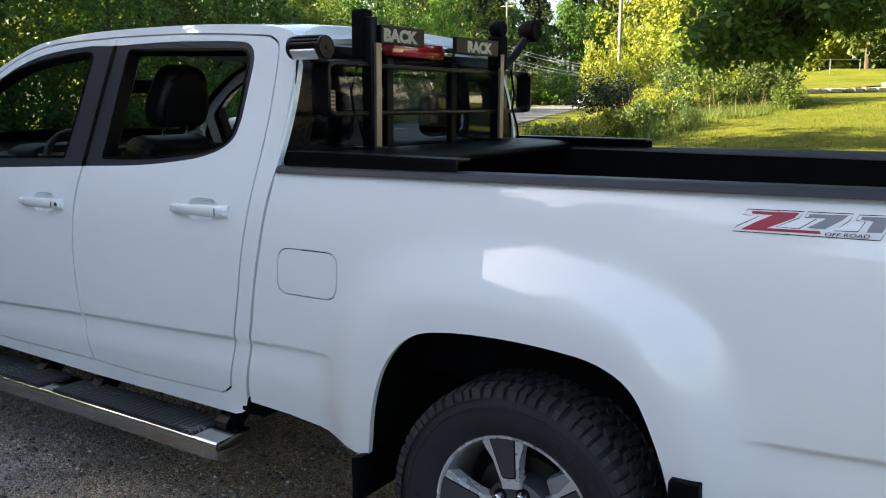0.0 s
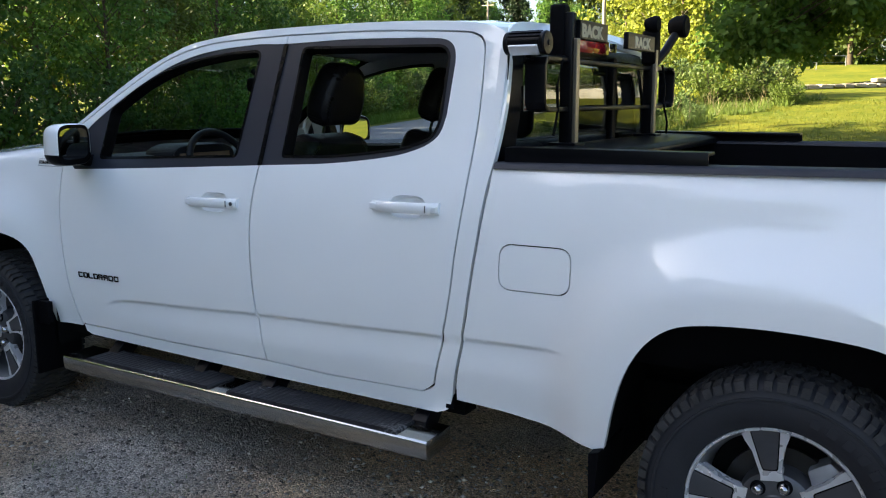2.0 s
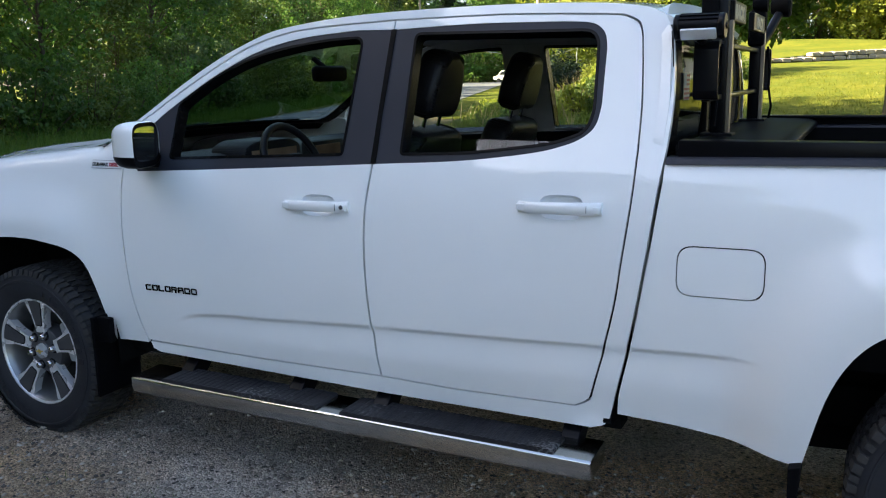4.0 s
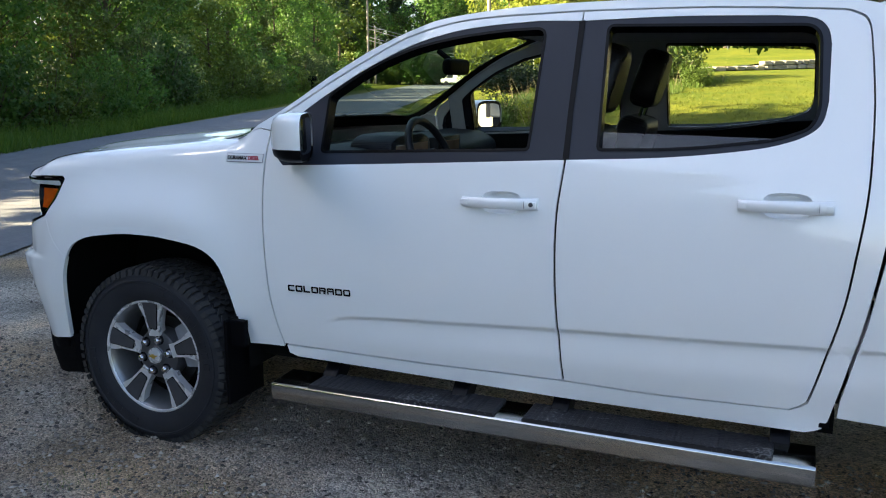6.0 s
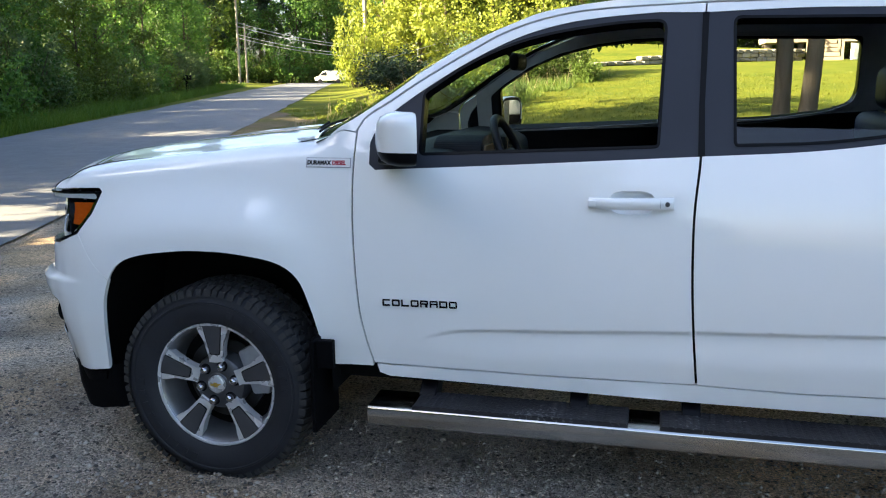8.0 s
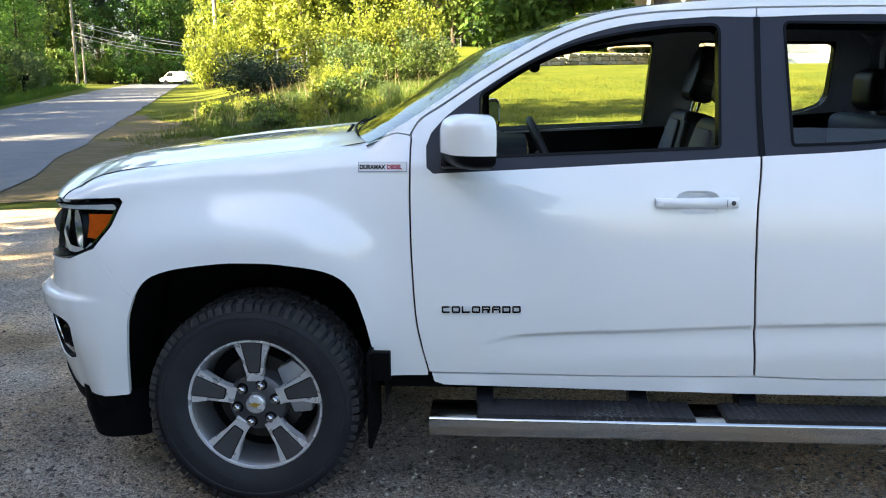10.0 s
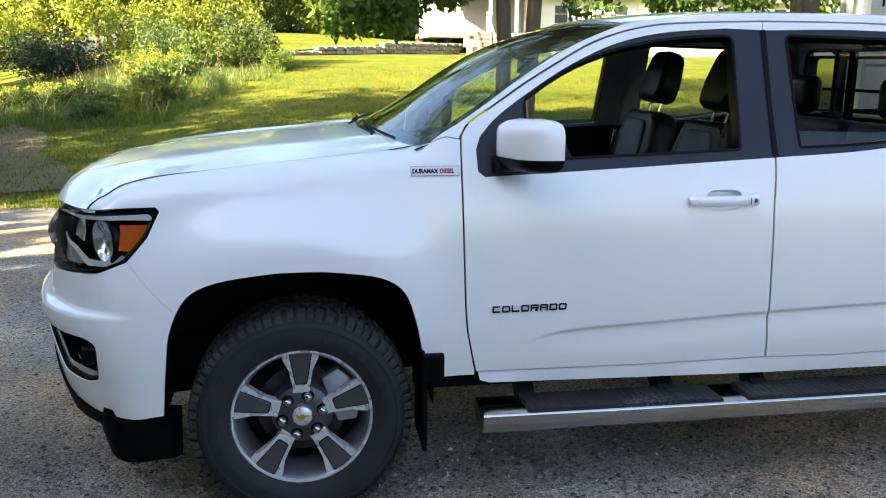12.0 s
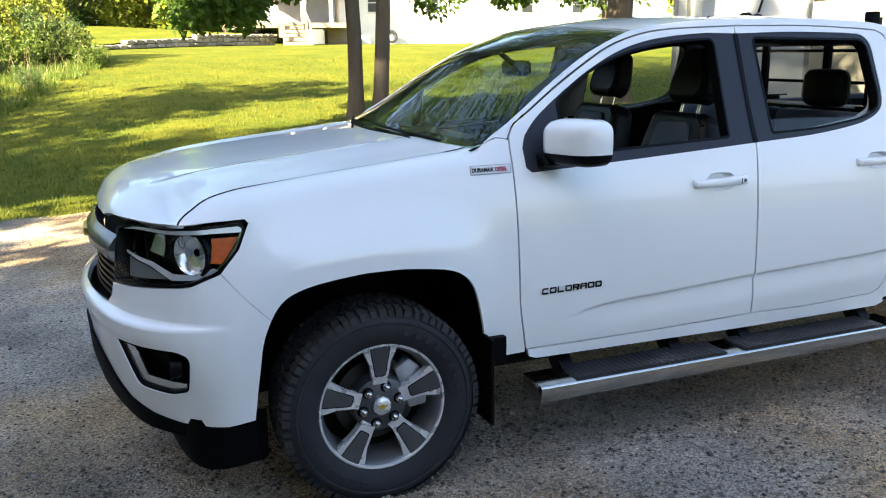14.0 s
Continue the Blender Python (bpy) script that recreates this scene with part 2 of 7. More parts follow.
def part(name, bm, material, parent=None, label="", auto=None):
    """Links a bmesh as one mesh object under a thing or a part."""
    me = bpy.data.meshes.new(name)
    bmesh.ops.recalc_face_normals(bm, faces=bm.faces)
    bm.to_mesh(me)
    bm.free()
    me.materials.append(material)
    if auto is not None:
        me.polygons.foreach_set("use_smooth", [True] * len(me.polygons))
        me.set_sharp_from_angle(angle=radians(auto))
    ob = new(name, me)
    if parent:
        ob.parent = parent
    if label:
        tagged(ob, label)
    return ob


def empty(name, label, category, loc=(0, 0, 0), group="", kind=""):
    ob = new(name)
    ob.location = loc
    return tagged(ob, label, category, group, kind)


def box(bm, x0, x1, y0, y1, z0, z1, bevel=0.0, seg=2, m=None):
    """A box with rounded edges, added to bm."""
    b = bmesh.new()
    bmesh.ops.create_cube(b, size=1)
    for v in b.verts:
        v.co = Vector(((x0 + x1) / 2 + v.co.x * (x1 - x0), (y0 + y1) / 2 + v.co.y * (y1 - y0), (z0 + z1) / 2 + v.co.z * (z1 - z0)))
    if bevel:
        bmesh.ops.bevel(b, geom=b.edges[:], offset=bevel, segments=seg, affect='EDGES', profile=0.5)
    if m is not None:
        b.transform(m)
    join(bm, b)
    return bm


def join(bm, b):
    vs = [bm.verts.new(v.co) for v in b.verts]
    b.verts.index_update()
    for f in b.faces:
        bm.faces.new([vs[v.index] for v in f.verts])
    b.free()


def tube(bm, pts, r, n=10, cap=True, radii=None):
    """A round bar along points, added to bm."""
    pts = [Vector(p) for p in pts]
    rings = []
    up = Vector((0.13, 0.21, 1)).normalized()
    for i, p in enumerate(pts):
        d = (pts[min(i + 1, len(pts) - 1)] - pts[max(i - 1, 0)]).normalized()
        a = d.cross(up)
        if a.length < 1e-3:
            a = d.cross(Vector((1, 0, 0)))
        a.normalize()
        b = d.cross(a)
        rr = radii[i] if radii else r
        rings.append([bm.verts.new(p + rr * (math.cos(2 * math.pi * k / n) * a + math.sin(2 * math.pi * k / n) * b)) for k in range(n)])
    for r0, r1 in zip(rings, rings[1:]):
        for k in range(n):
            bm.faces.new((r0[k], r0[(k + 1) % n], r1[(k + 1) % n], r1[k]))
    if cap:
        bm.faces.new(rings[0][::-1])
        bm.faces.new(rings[-1])
    return bm


def lathe(bm, profile, n=48, axis='y', origin=(0, 0, 0)):
    """A turned form: profile of (radius, depth along the axis)."""
    rings = []
    for r, d in profile:
        ring = []
        for k in range(n):
            a = 2 * math.pi * k / n
            c, s = r * math.cos(a), r * math.sin(a)
            co = {'y': (c, d, s), 'z': (c, s, d), 'x': (d, c, s)}[axis]
            ring.append(bm.verts.new(Vector(co) + Vector(origin)))
        rings.append(ring)
    for r0, r1 in zip(rings, rings[1:]):
        for k in range(n):
            bm.faces.new((r0[k], r0[(k + 1) % n], r1[(k + 1) % n], r1[k]))
    return rings


def prism(bm, outline, d0, d1, axis='y', bevel=0.0):
    """An outline given in the other two axes, drawn out from d0 to d1."""
    b = bmesh.new()
    def co(p, d):
        return {'y': (p[0], d, p[1]), 'z': (p[0], p[1], d), 'x': (d, p[0], p[1])}[axis]
    lo = [b.verts.new(co(p, d0)) for p in outline]
    hi = [b.verts.new(co(p, d1)) for p in outline]
    b.faces.new(lo)
    b.faces.new(hi[::-1])
    n = len(outline)
    for k in range(n):
        b.faces.new((lo[k], hi[k], hi[(k + 1) % n], lo[(k + 1) % n]))
    bmesh.ops.recalc_face_normals(b, faces=b.faces)
    if bevel:
        bmesh.ops.bevel(b, geom=b.edges[:], offset=bevel, segments=2, affect='EDGES', profile=0.5)
    join(bm, b)


def inside(p, poly):
    x, y = p
    c = False
    n = len(poly)
    for i in range(n):
        (x0, y0), (x1, y1) = poly[i], poly[i - 1]
        if (y0 > y) != (y1 > y) and x < (x1 - x0) * (y - y0) / (y1 - y0) + x0:
            c = not c
    return c


def dense(poly, step):
    out = []
    n = len(poly)
    for i in range(n):
        a, b = Vector(poly[i]), Vector(poly[(i + 1) % n])
        k = max(1, int((b - a).length / step + 0.5))
        out += [tuple(a.lerp(b, j / k)) for j in range(k)]
    return out


def rounded(poly, r, seg=6):
    """A closed outline with its corners rounded; r: one radius or one for each corner."""
    out = []
    n = len(poly)
    for i in range(n):
        p, a, b = Vector(poly[i]), Vector(poly[i - 1]), Vector(poly[(i + 1) % n])
        rad = r[i] if isinstance(r, (list, tuple)) else r
        if rad <= 0:
            out.append(tuple(p))
            continue
        da, db = (a - p), (b - p)
        c = min(rad, da.length * 0.48, db.length * 0.48)
        p0, p1 = p + da.normalized() * c, p + db.normalized() * c
        for k in range(seg + 1):
            t = k / seg
            out.append(tuple((1 - t) ** 2 * p0 + 2 * t * (1 - t) * p + t * t * p1))
    return out


def spline(pts, per=6):
    """An open smooth line through points."""
    P = [Vector(p) for p in pts]
    P = [2 * P[0] - P[1]] + P + [2 * P[-1] - P[-2]]
    out = []
    for i in range(1, len(P) - 2):
        a, b, c, d = P[i - 1:i + 3]
        for k in range(per):
            t = k / per
            out.append(tuple(0.5 * (2 * b + (c - a) * t + (2 * a - 5 * b + 4 * c - d) * t * t + (3 * b - a - 3 * c + d) * t ** 3)))
    out.append(tuple(P[-2]))
    return out


def panel(name, outline, fn, material, parent, holes=(), grid=0.03, thick=0.012, label="", side=1, lift=0.0, lines=()):
    """A sheet of the surface fn(u, v), cut to an outline with holes, with a turned-in hem. side -1: the mirrored one."""
    from mathutils.geometry import delaunay_2d_cdt
    loops = [dense(outline, grid)] + [dense(h, grid) for h in holes]
    us, vs = [p[0] for p in loops[0]], [p[1] for p in loops[0]]
    pts, edges = [], []
    for lp in loops:
        s = len(pts)
        pts += lp
        edges += [(s + i, s + (i + 1) % len(lp)) for i in range(len(lp))]
    for ln in lines:
        ln = [p for p in ln if inside(p, loops[0]) and not any(inside(p, h) for h in loops[1:])]
        ln = [p for p in ln if np.min((np.array(pts)[:, 0] - p[0]) ** 2 + (np.array(pts)[:, 1] - p[1]) ** 2) > 0.003 ** 2]
        pts += ln
    rim = np.array(pts)
    nu, nv = int((max(us) - min(us)) / grid) + 1, int((max(vs) - min(vs)) / grid) + 1
    for i in range(nu + 1):
        for j in range(nv + 1):
            p = (min(us) + i * grid, min(vs) + j * grid)
            if inside(p, loops[0]) and not any(inside(p, h) for h in loops[1:]) and np.min((rim[:, 0] - p[0]) ** 2 + (rim[:, 1] - p[1]) ** 2) > (0.4 * grid) ** 2:
                pts.append(p)
    vo, eo, fo, ov, oe, of = delaunay_2d_cdt([Vector(p) for p in pts], edges, [], 0, 1e-5)
    tris = []
    for f in fo:
        c = sum((vo[i] for i in f), Vector((0, 0))) / len(f)
        if inside(c, loops[0]) and not any(inside(c, h) for h in loops[1:]):
            tris.append(tuple(f))
    def at(u, v):
        q = Vector(fn(u, v))
        return Vector((q.x, q.y * side, q.z))
    e = 0.004
    V, N = [], []
    for p in vo:
        a = at(p.x, p.y)
        n = (at(p.x + e, p.y) - at(p.x - e, p.y)).cross(at(p.x, p.y + e) - at(p.x, p.y - e))
        n.normalize()
        if side < 0:
            n.negate()
        V.append(a + n * lift)
        N.append(n)
    if side < 0:
        tris = [t[::-1] for t in tris]
    use = {}
    for t in tris:
        for a, b in zip(t, t[1:] + t[:1]):
            use[(a, b)] = 1
    border = [(a, b) for a, b in use if (b, a) not in use]
    verts, faces = list(V), list(tris)
    norms = [[N[i] for i in t] for t in tris]
    # a small turned edge and then the depth of the sheet
    for a, b in border:
        s = len(verts)
        out = (V[b] - V[a]).cross((N[a] + N[b]) / 2).normalized()
        verts += [V[a], V[b], V[b] - N[b] * thick, V[a] - N[a] * thick]
        faces.append((s + 1, s, s + 3, s + 2))
        norms.append([out] * 4)
    me = bpy.data.meshes.new(name)
    me.from_pydata([tuple(v) for v in verts], [], faces)
    me.update()
    me.polygons.foreach_set("use_smooth", [True] * len(me.polygons))
    flat = [tuple(n) for f in norms for n in f]
    me.normals_split_custom_set(flat)
    me.materials.append(material)
    ob = new(name, me)
    ob.parent = parent
    if label:
        tagged(ob, label)
    return ob


def words(name, text, size, depth, m, material, parent, shear=0.0, space=1.0, bold=0.0):
    """Raised letters, turned into a mesh."""
    cu = bpy.data.curves.new(name, 'FONT')
    cu.body, cu.size, cu.extrude, cu.shear, cu.space_character, cu.offset = text, size, depth, shear, space, bold
    cu.resolution_u = 3
    tmp = bpy.data.objects.new(name, cu)
    scene.collection.objects.link(tmp)
    bpy.context.view_layer.update()
    me = bpy.data.meshes.new_from_object(tmp.evaluated_get(bpy.context.evaluated_depsgraph_get()))
    bpy.data.objects.remove(tmp)
    me.transform(m)
    me.materials.clear()
    me.materials.append(material)
    me.name = name
    ob = new(name, me)
    if parent:
        ob.parent = parent
    return ob


# ---- the pickup truck: front axle at x = 0, nose towards -x, centre line y = 0 ----
PROFILE = Curve([(0.15, 0.79), (0.40, 0.826), (0.48, 0.840), (0.56, 0.856), (0.64, 0.866), (0.72, 0.873), (0.82, 0.877), (0.92, 0.876), (1.0, 0.870),
                 (1.08, 0.859), (1.15, 0.843), (1.20, 0.828), (1.25, 0.808), (1.30, 0.788), (1.70, 0.637), (1.80, 0.598)])
CREASE = Curve([(0.74, 0.560), (0.82, 0.600), (0.92, 0.625), (1.28, 0.645), (1.69, 0.667), (2.22, 0.687), (2.5, 0.700), (2.95, 0.714), (4.1, 0.722), (4.8, 0.76)])
SHOULDER = Curve([(-0.95, 1.0), (-0.75, 1.035), (-0.665, 1.068), (-0.61, 1.118), (-0.54, 1.152), (-0.28, 1.19), (0.03, 1.222), (0.35, 1.253), (0.6, 1.27), (0.9, 1.29)])
ARCHES = ((-0.015, 0.45), (3.54, 0.452))


def half_width(x, z):
    w = PROFILE(z)
    for n, (x0, a) in enumerate(ARCHES):
        f = ((abs(x - x0) / a) ** 3 + (abs(max(z, 0.38) - 0.375) / 0.50) ** 3) ** (1 / 3)
        d = (f - 1) * 0.46
        fade = smooth(0.56, 0.14, x) if n == 0 else 1.0
        w += 0.058 * (1 - smooth(0.05, 0.24, d)) * fade
    amount = smooth(0.75, 0.98, x) * (1 - smooth(2.80, 2.98, x)) + smooth(4.12, 4.24, x)
    if amount > 0:
        below = CREASE(x) - z
        w -= 0.011 * amount * smooth(0.0, 0.016, below) * (1 - smooth(0.016, 0.13, below))
    return w


NOSE_X = Curve([(-1.70, -0.960), (-1.60, -0.960), (-1.449, -0.955), (-1.267, -0.930), (-1.092, -0.890), (-0.966, -0.850), (-0.863, -0.800), (-0.767, -0.740), (-0.677, -0.670), (-0.60, -0.60), (-0.3, -0.3)])
NOSE_IN = Curve([(-1.70, 0.970), (-1.60, 0.866), (-1.449, 0.716), (-1.267, 0.536), (-1.092, 0.366), (-0.966, 0.246), (-0.863, 0.156), (-0.767, 0.081), (-0.677, 0.024), (-0.60, 0.0), (-0.3, 0.0)])
NOSE_LEAN = Curve([(0.15, 0.10), (0.30, 0.055), (0.38, 0.032), (0.48, 0.012), (0.58, 0.006), (0.66, -0.004), (0.70, -0.014), (0.730, -0.014), (0.754, 0.020), (0.84, 0.030), (0.95, 0.045), (1.05, 0.065), (1.12, 0.075), (1.2, 0.08)])


def skin(u, v):
    """The outside of the left flank; v climbs the side and rolls over onto the top; u turns the front corner."""
    zs = max(SHOULDER(max(u, -0.95)), 1.12)
    z0 = zs - 0.075
    w0 = half_width(u, min(v, z0))
    over = smooth(0.50, 0.36, u)
    if v <= z0 or over <= 0:
        y, z = half_width(u, v), v
    else:
        t = (v - z0) / 0.12
        slope = (half_width(u, z0) - half_width(u, z0 - 0.02)) / 0.02
        a, b, c = (w0, z0), (w0 + slope * 0.045 - 0.004, z0 + 0.066), (w0 - 0.085, zs)
        if t <= 1:
            y = (1 - t) ** 2 * a[0] + 2 * t * (1 - t) * b[0] + t * t * c[0]
            z = (1 - t) ** 2 * a[1] + 2 * t * (1 - t) * b[1] + t * t * c[1]
        else:
            y, z = c[0] - (t - 1) * 0.12, c[1] + (t - 1) * 0.12 * 0.10
        y, z = half_width(u, v) * (1 - over) + y * over, v * (1 - over) + z * over
    y += 0.020 * smooth(-0.50, -0.72, u) * smooth(0.754, 0.730, z) * (1 - smooth(0.62, 0.46, z))
    k = smooth(-0.40, -0.85, u)
    x = u if u > -0.3 else NOSE_X(u)
    x += NOSE_LEAN(z) * k * (1 - 0.8 * smooth(1.0, 1.08, z) * smooth(-0.9, -0.7, u))
    if u < -0.3:
        y -= NOSE_IN(u)
    return (x, -y, z)


truck = empty("pickup_truck", "white crew-cab pickup truck with off-road tyres parked on gravel", "pickup truck")

ARCH_FRONT = [(-0.452, 0.390), (-0.430, 0.576), (-0.410, 0.694), (-0.355, 0.803), (-0.262, 0.850), (-0.10, 0.874), (0.0, 0.878), (0.118, 0.874), (0.268, 0.848), (0.350, 0.789), (0.390, 0.683), (0.416, 0.563), (0.436, 0.462)]
ARCH_REAR = [(3.083, 0.428), (3.134, 0.640), (3.194, 0.765), (3.275, 0.838), (3.38, 0.864), (3.54, 0.873), (3.70, 0.867), (3.81, 0.850), (3.89, 0.806), (3.938, 0.729), (3.982, 0.606), (4.00, 0.49)]
DOOR_FRONT_EDGE = [(0.609, 0.478), (0.586, 0.580), (0.569, 0.687), (0.558, 0.897), (0.553, 1.10), (0.553, 1.24), (0.556, 1.30)]
DOOR_TOP = [(0.556, 1.30), (0.585, 1.340), (0.66, 1.388), (0.78, 1.466), (0.93, 1.553), (1.062, 1.620), (1.21, 1.664), (1.372, 1.685), (1.695, 1.697)]
B_GAP = [(1.695, 1.697), (1.689, 1.377), (1.692, 1.222), (1.679, 1.043), (1.681, 0.851), (1.692, 0.672), (1.710, 0.480)]
REAR_TOP = [(1.695, 1.697), (2.10, 1.696), (2.44, 1.680), (2.515, 1.668), (2.553, 1.635), (2.568, 1.54)]
REAR_EDGE = [(2.568, 1.54), (2.580, 1.391), (2.580, 1.167), (2.560, 0.97), (2.536, 0.80), (2.474, 0.548), (2.455, 0.508), (2.415, 0.484)]
RAIL = [(0.36, 1.252), (0.45, 1.290), (0.54, 1.338), (0.655, 1.412), (0.773, 1.492), (0.932, 1.586), (1.09, 1.655), (1.208, 1.690), (1.441, 1.718), (1.688, 1.729), (2.089, 1.731), (2.40, 1.720), (2.56, 1.700), (2.625, 1.672)]
CAB_BACK = [(2.625, 1.672), (2.655, 1.60), (2.672, 1.45), (2.668, 1.30), (2.655, 1.19), (2.634, 1.00), (2.598, 0.774), (2.545, 0.53), (2.52, 0.440), (2.47, 0.412)]


FENDER_TOP = [(x, SHOULDER(x) + 0.05) for x in (0.40, 0.3, 0.2, 0.1, 0.0, -0.1, -0.2, -0.28, -0.35, -0.40, -0.45)] + spline([(-0.45, SHOULDER(-0.45) + 0.05), (-0.50, 1.205), (-0.55, 1.187), (-0.600, 1.154), (-0.635, 1.118), (-0.655, 1.092), (-0.661, 1.080)], 4)[1:]


def crease_lines(x0, x1):
    xs = [x0 + (x1 - x0) * k / int((x1 - x0) / 0.025) for k in range(int((x1 - x0) / 0.025) + 1)]
    return [[(x, CREASE(x) - d) for x in xs] for d in (-0.004, 0.0, 0.004, 0.008, 0.012, 0.016, 0.021, 0.034)]


def off(line, dx, dz=0.0):
    return [(x + dx, z + dz) for x, z in line]


def widen(ring, d):
    """A closed line moved outwards by d."""
    n, out = len(ring), []
    area = sum(ring[i - 1][0] * ring[i][1] - ring[i][0] * ring[i - 1][1] for i in range(n))
    for i in range(n):
        t = Vector(ring[(i + 1) % n]) - Vector(ring[i - 1])
        nrm = Vector((t.y, -t.x)).normalized() * (1 if area > 0 else -1)
        out.append((ring[i][0] + nrm.x * d, ring[i][1] + nrm.y * d))
    return out


def body_panels(side):
    # front fender: behind the bumper seam, over the arch, up to the bonnet gap
    fender_line = (spline(off(DOOR_FRONT_EDGE[:-1], -0.0063)) + [(0.549, 1.288), (0.50, 1.296), (0.45, 1.286), (0.42, 1.292)] + FENDER_TOP
                   + [(-0.60, 1.082), (-0.44, 1.086), (-0.428, 1.072), (-0.47, 0.990), (-0.54, 0.917), (-0.50, 0.872)]
                   + spline(ARCH_FRONT, 4)[10:] + [(0.602, 0.464)])
    fender = panel("front_fender", fender_line, skin, PAINT, truck, side=side)
    # front door
    trim_f = spline([(0.628, 1.166), (1.088, 1.188), (1.693, 1.2205)], 6) + spline([(1.6875, 1.377), (1.690, 1.668)], 3) + spline([(1.55, 1.672), (1.372, 1.660), (1.23, 1.640), (1.09, 1.600), (0.94, 1.530), (0.80, 1.446), (0.68, 1.362), (0.618, 1.298)], 5) + [(0.602, 1.255), (0.605, 1.185)]
    light_f = rounded([(0.785, 1.222), (1.560, 1.252), (1.572, 1.644), (1.44, 1.641), (1.253, 1.620), (1.095, 1.586), (0.937, 1.522), (0.783, 1.420)], [0.015, 0.01, 0.03, 0.1, 0.1, 0.1, 0.1, 0.02])
    def cup(hx, hz):
        return [(hx + 0.004 + 0.070 * math.copysign(abs(math.cos(i * math.pi / 12)) ** 0.6, math.cos(i * math.pi / 12)), hz + 0.003 + 0.037 * math.copysign(abs(math.sin(i * math.pi / 12)) ** 0.7, math.sin(i * math.pi / 12))) for i in range(24)]

    outline = spline(DOOR_FRONT_EDGE) + spline(DOOR_TOP)[1:] + spline(off(B_GAP, -0.0034))[1:] + [(1.2, 0.474)]
    door = panel("front_door", outline, skin, PAINT, truck, holes=[trim_f, cup(1.485, 1.073)], side=side, lines=crease_lines(0.74, 1.7), label="white front door with the window wound down")
    panel("window_channel", widen(light_f, 0.007), skin, BADGE_BLACK, door, holes=[widen(light_f, -0.002)], side=side, thick=0.05, lift=0.0)
    panel("window_trim", trim_f, skin, PILLAR_BLACK, door, holes=[light_f], side=side, thick=0.05, lift=-0.003, label="dark grey pillar film and window surround")
    # rear door
    trim_r = spline([(1.700, 1.2210), (2.009, 1.238), (2.249, 1.266), (2.36, 1.292), (2.42, 1.320), (2.450, 1.354), (2.461, 1.41)], 5) + spline([(2.457, 1.58), (2.450, 1.614), (2.436, 1.638), (2.412, 1.655), (2.38, 1.663)], 3) + spline([(2.3, 1.668), (2.0, 1.674), (1.702, 1.668)], 4) + [(1.696, 1.377)]
    light_r = rounded([(1.796, 1.258), (2.05, 1.266), (2.325, 1.300), (2.418, 1.335), (2.437, 1.39), (2.424, 1.635), (1.787, 1.648)], [0.01, 0.1, 0.1, 0.03, 0.03, 0.05, 0.02])
    outline = spline(off(B_GAP, 0.0042))[::-1] + spline(REAR_TOP)[1:] + spline(REAR_EDGE)[1:] + [(2.0, 0.474)]
    rdoor = panel("rear_door", outline, skin, PAINT, truck, holes=[trim_r, cup(2.366, 1.108)], side=side, lines=crease_lines(1.68, 2.55), label="white rear door with the window partly lowered")
    panel("window_channel", widen(light_r, 0.007), skin, BADGE_BLACK, rdoor, holes=[widen(light_r, -0.002)], side=side, thick=0.05, lift=0.0)
    panel("window_trim", trim_r, skin, PILLAR_BLACK, rdoor, holes=[light_r], side=side, thick=0.05, lift=-0.003, label="dark grey pillar film and window surround")
    panel("pillar_seam", [(1.684, 1.2205), (1.7045, 1.2215), (1.700, 1.377), (1.706, 1.669), (1.686, 1.668), (1.683, 1.377)], lambda u, v: (u, -half_width(u, v) - 0.0015, v), BADGE_BLACK, door, side=side, thick=0.003)
    # cab side: sill, rear post, roof rail and windscreen post
    outline = ([(0.617, 0.470), (1.2, 0.467), (1.71, 0.474), (2.0, 0.467)] + spline(off(REAR_EDGE, 0.006, -0.004))[::-1] + spline(off(REAR_TOP, 0.004, 0.006))[::-1][1:]
               + spline(off(DOOR_TOP, -0.004, 0.006))[::-1][1:] + [(0.545, 1.293), (0.50, 1.300)] + spline(RAIL[1:]) + spline(CAB_BACK)[1:] + [(1.7, 0.412), (0.66, 0.428), (0.625, 0.44)])
    cab = panel("cab_side", outline, skin, PAINT, truck, side=side, thick=0.02)
    # cargo box side
    front = [(x + 0.012, z) for x, z in CAB_BACK if z < 1.2]
    fuel = rounded([(2.722, 0.877), (2.962, 0.880), (2.962, 1.024), (2.722, 1.022)], 0.045)
    arch = spline(ARCH_REAR, 4)
    outline = ([(2.668, 1.243)] + [p for p in front if p[1] > 0.5] + [(2.553, 0.475), (2.72, 0.468), (2.95, 0.444), (3.07, 0.425)] + arch
               + [(4.02, 0.47), (4.76, 0.52), (4.78, 0.9), (4.765, 1.28)] + [(4.2, 1.273), (3.4, 1.256)])
    boxside = panel("box_side", outline, skin, PAINT, truck, holes=[[(x, z) for x, z in fuel]] if side > 0 else (), side=side, thick=0.02, lines=crease_lines(2.58, 3.0) + crease_lines(4.12, 4.76))
    if side > 0:
        small = rounded([(2.7255, 0.8805), (2.9585, 0.8835), (2.9585, 1.0205), (2.7255, 1.0185)], 0.043)
        panel("fuel_door", small, skin, PAINT, boxside, side=side, thick=0.008)
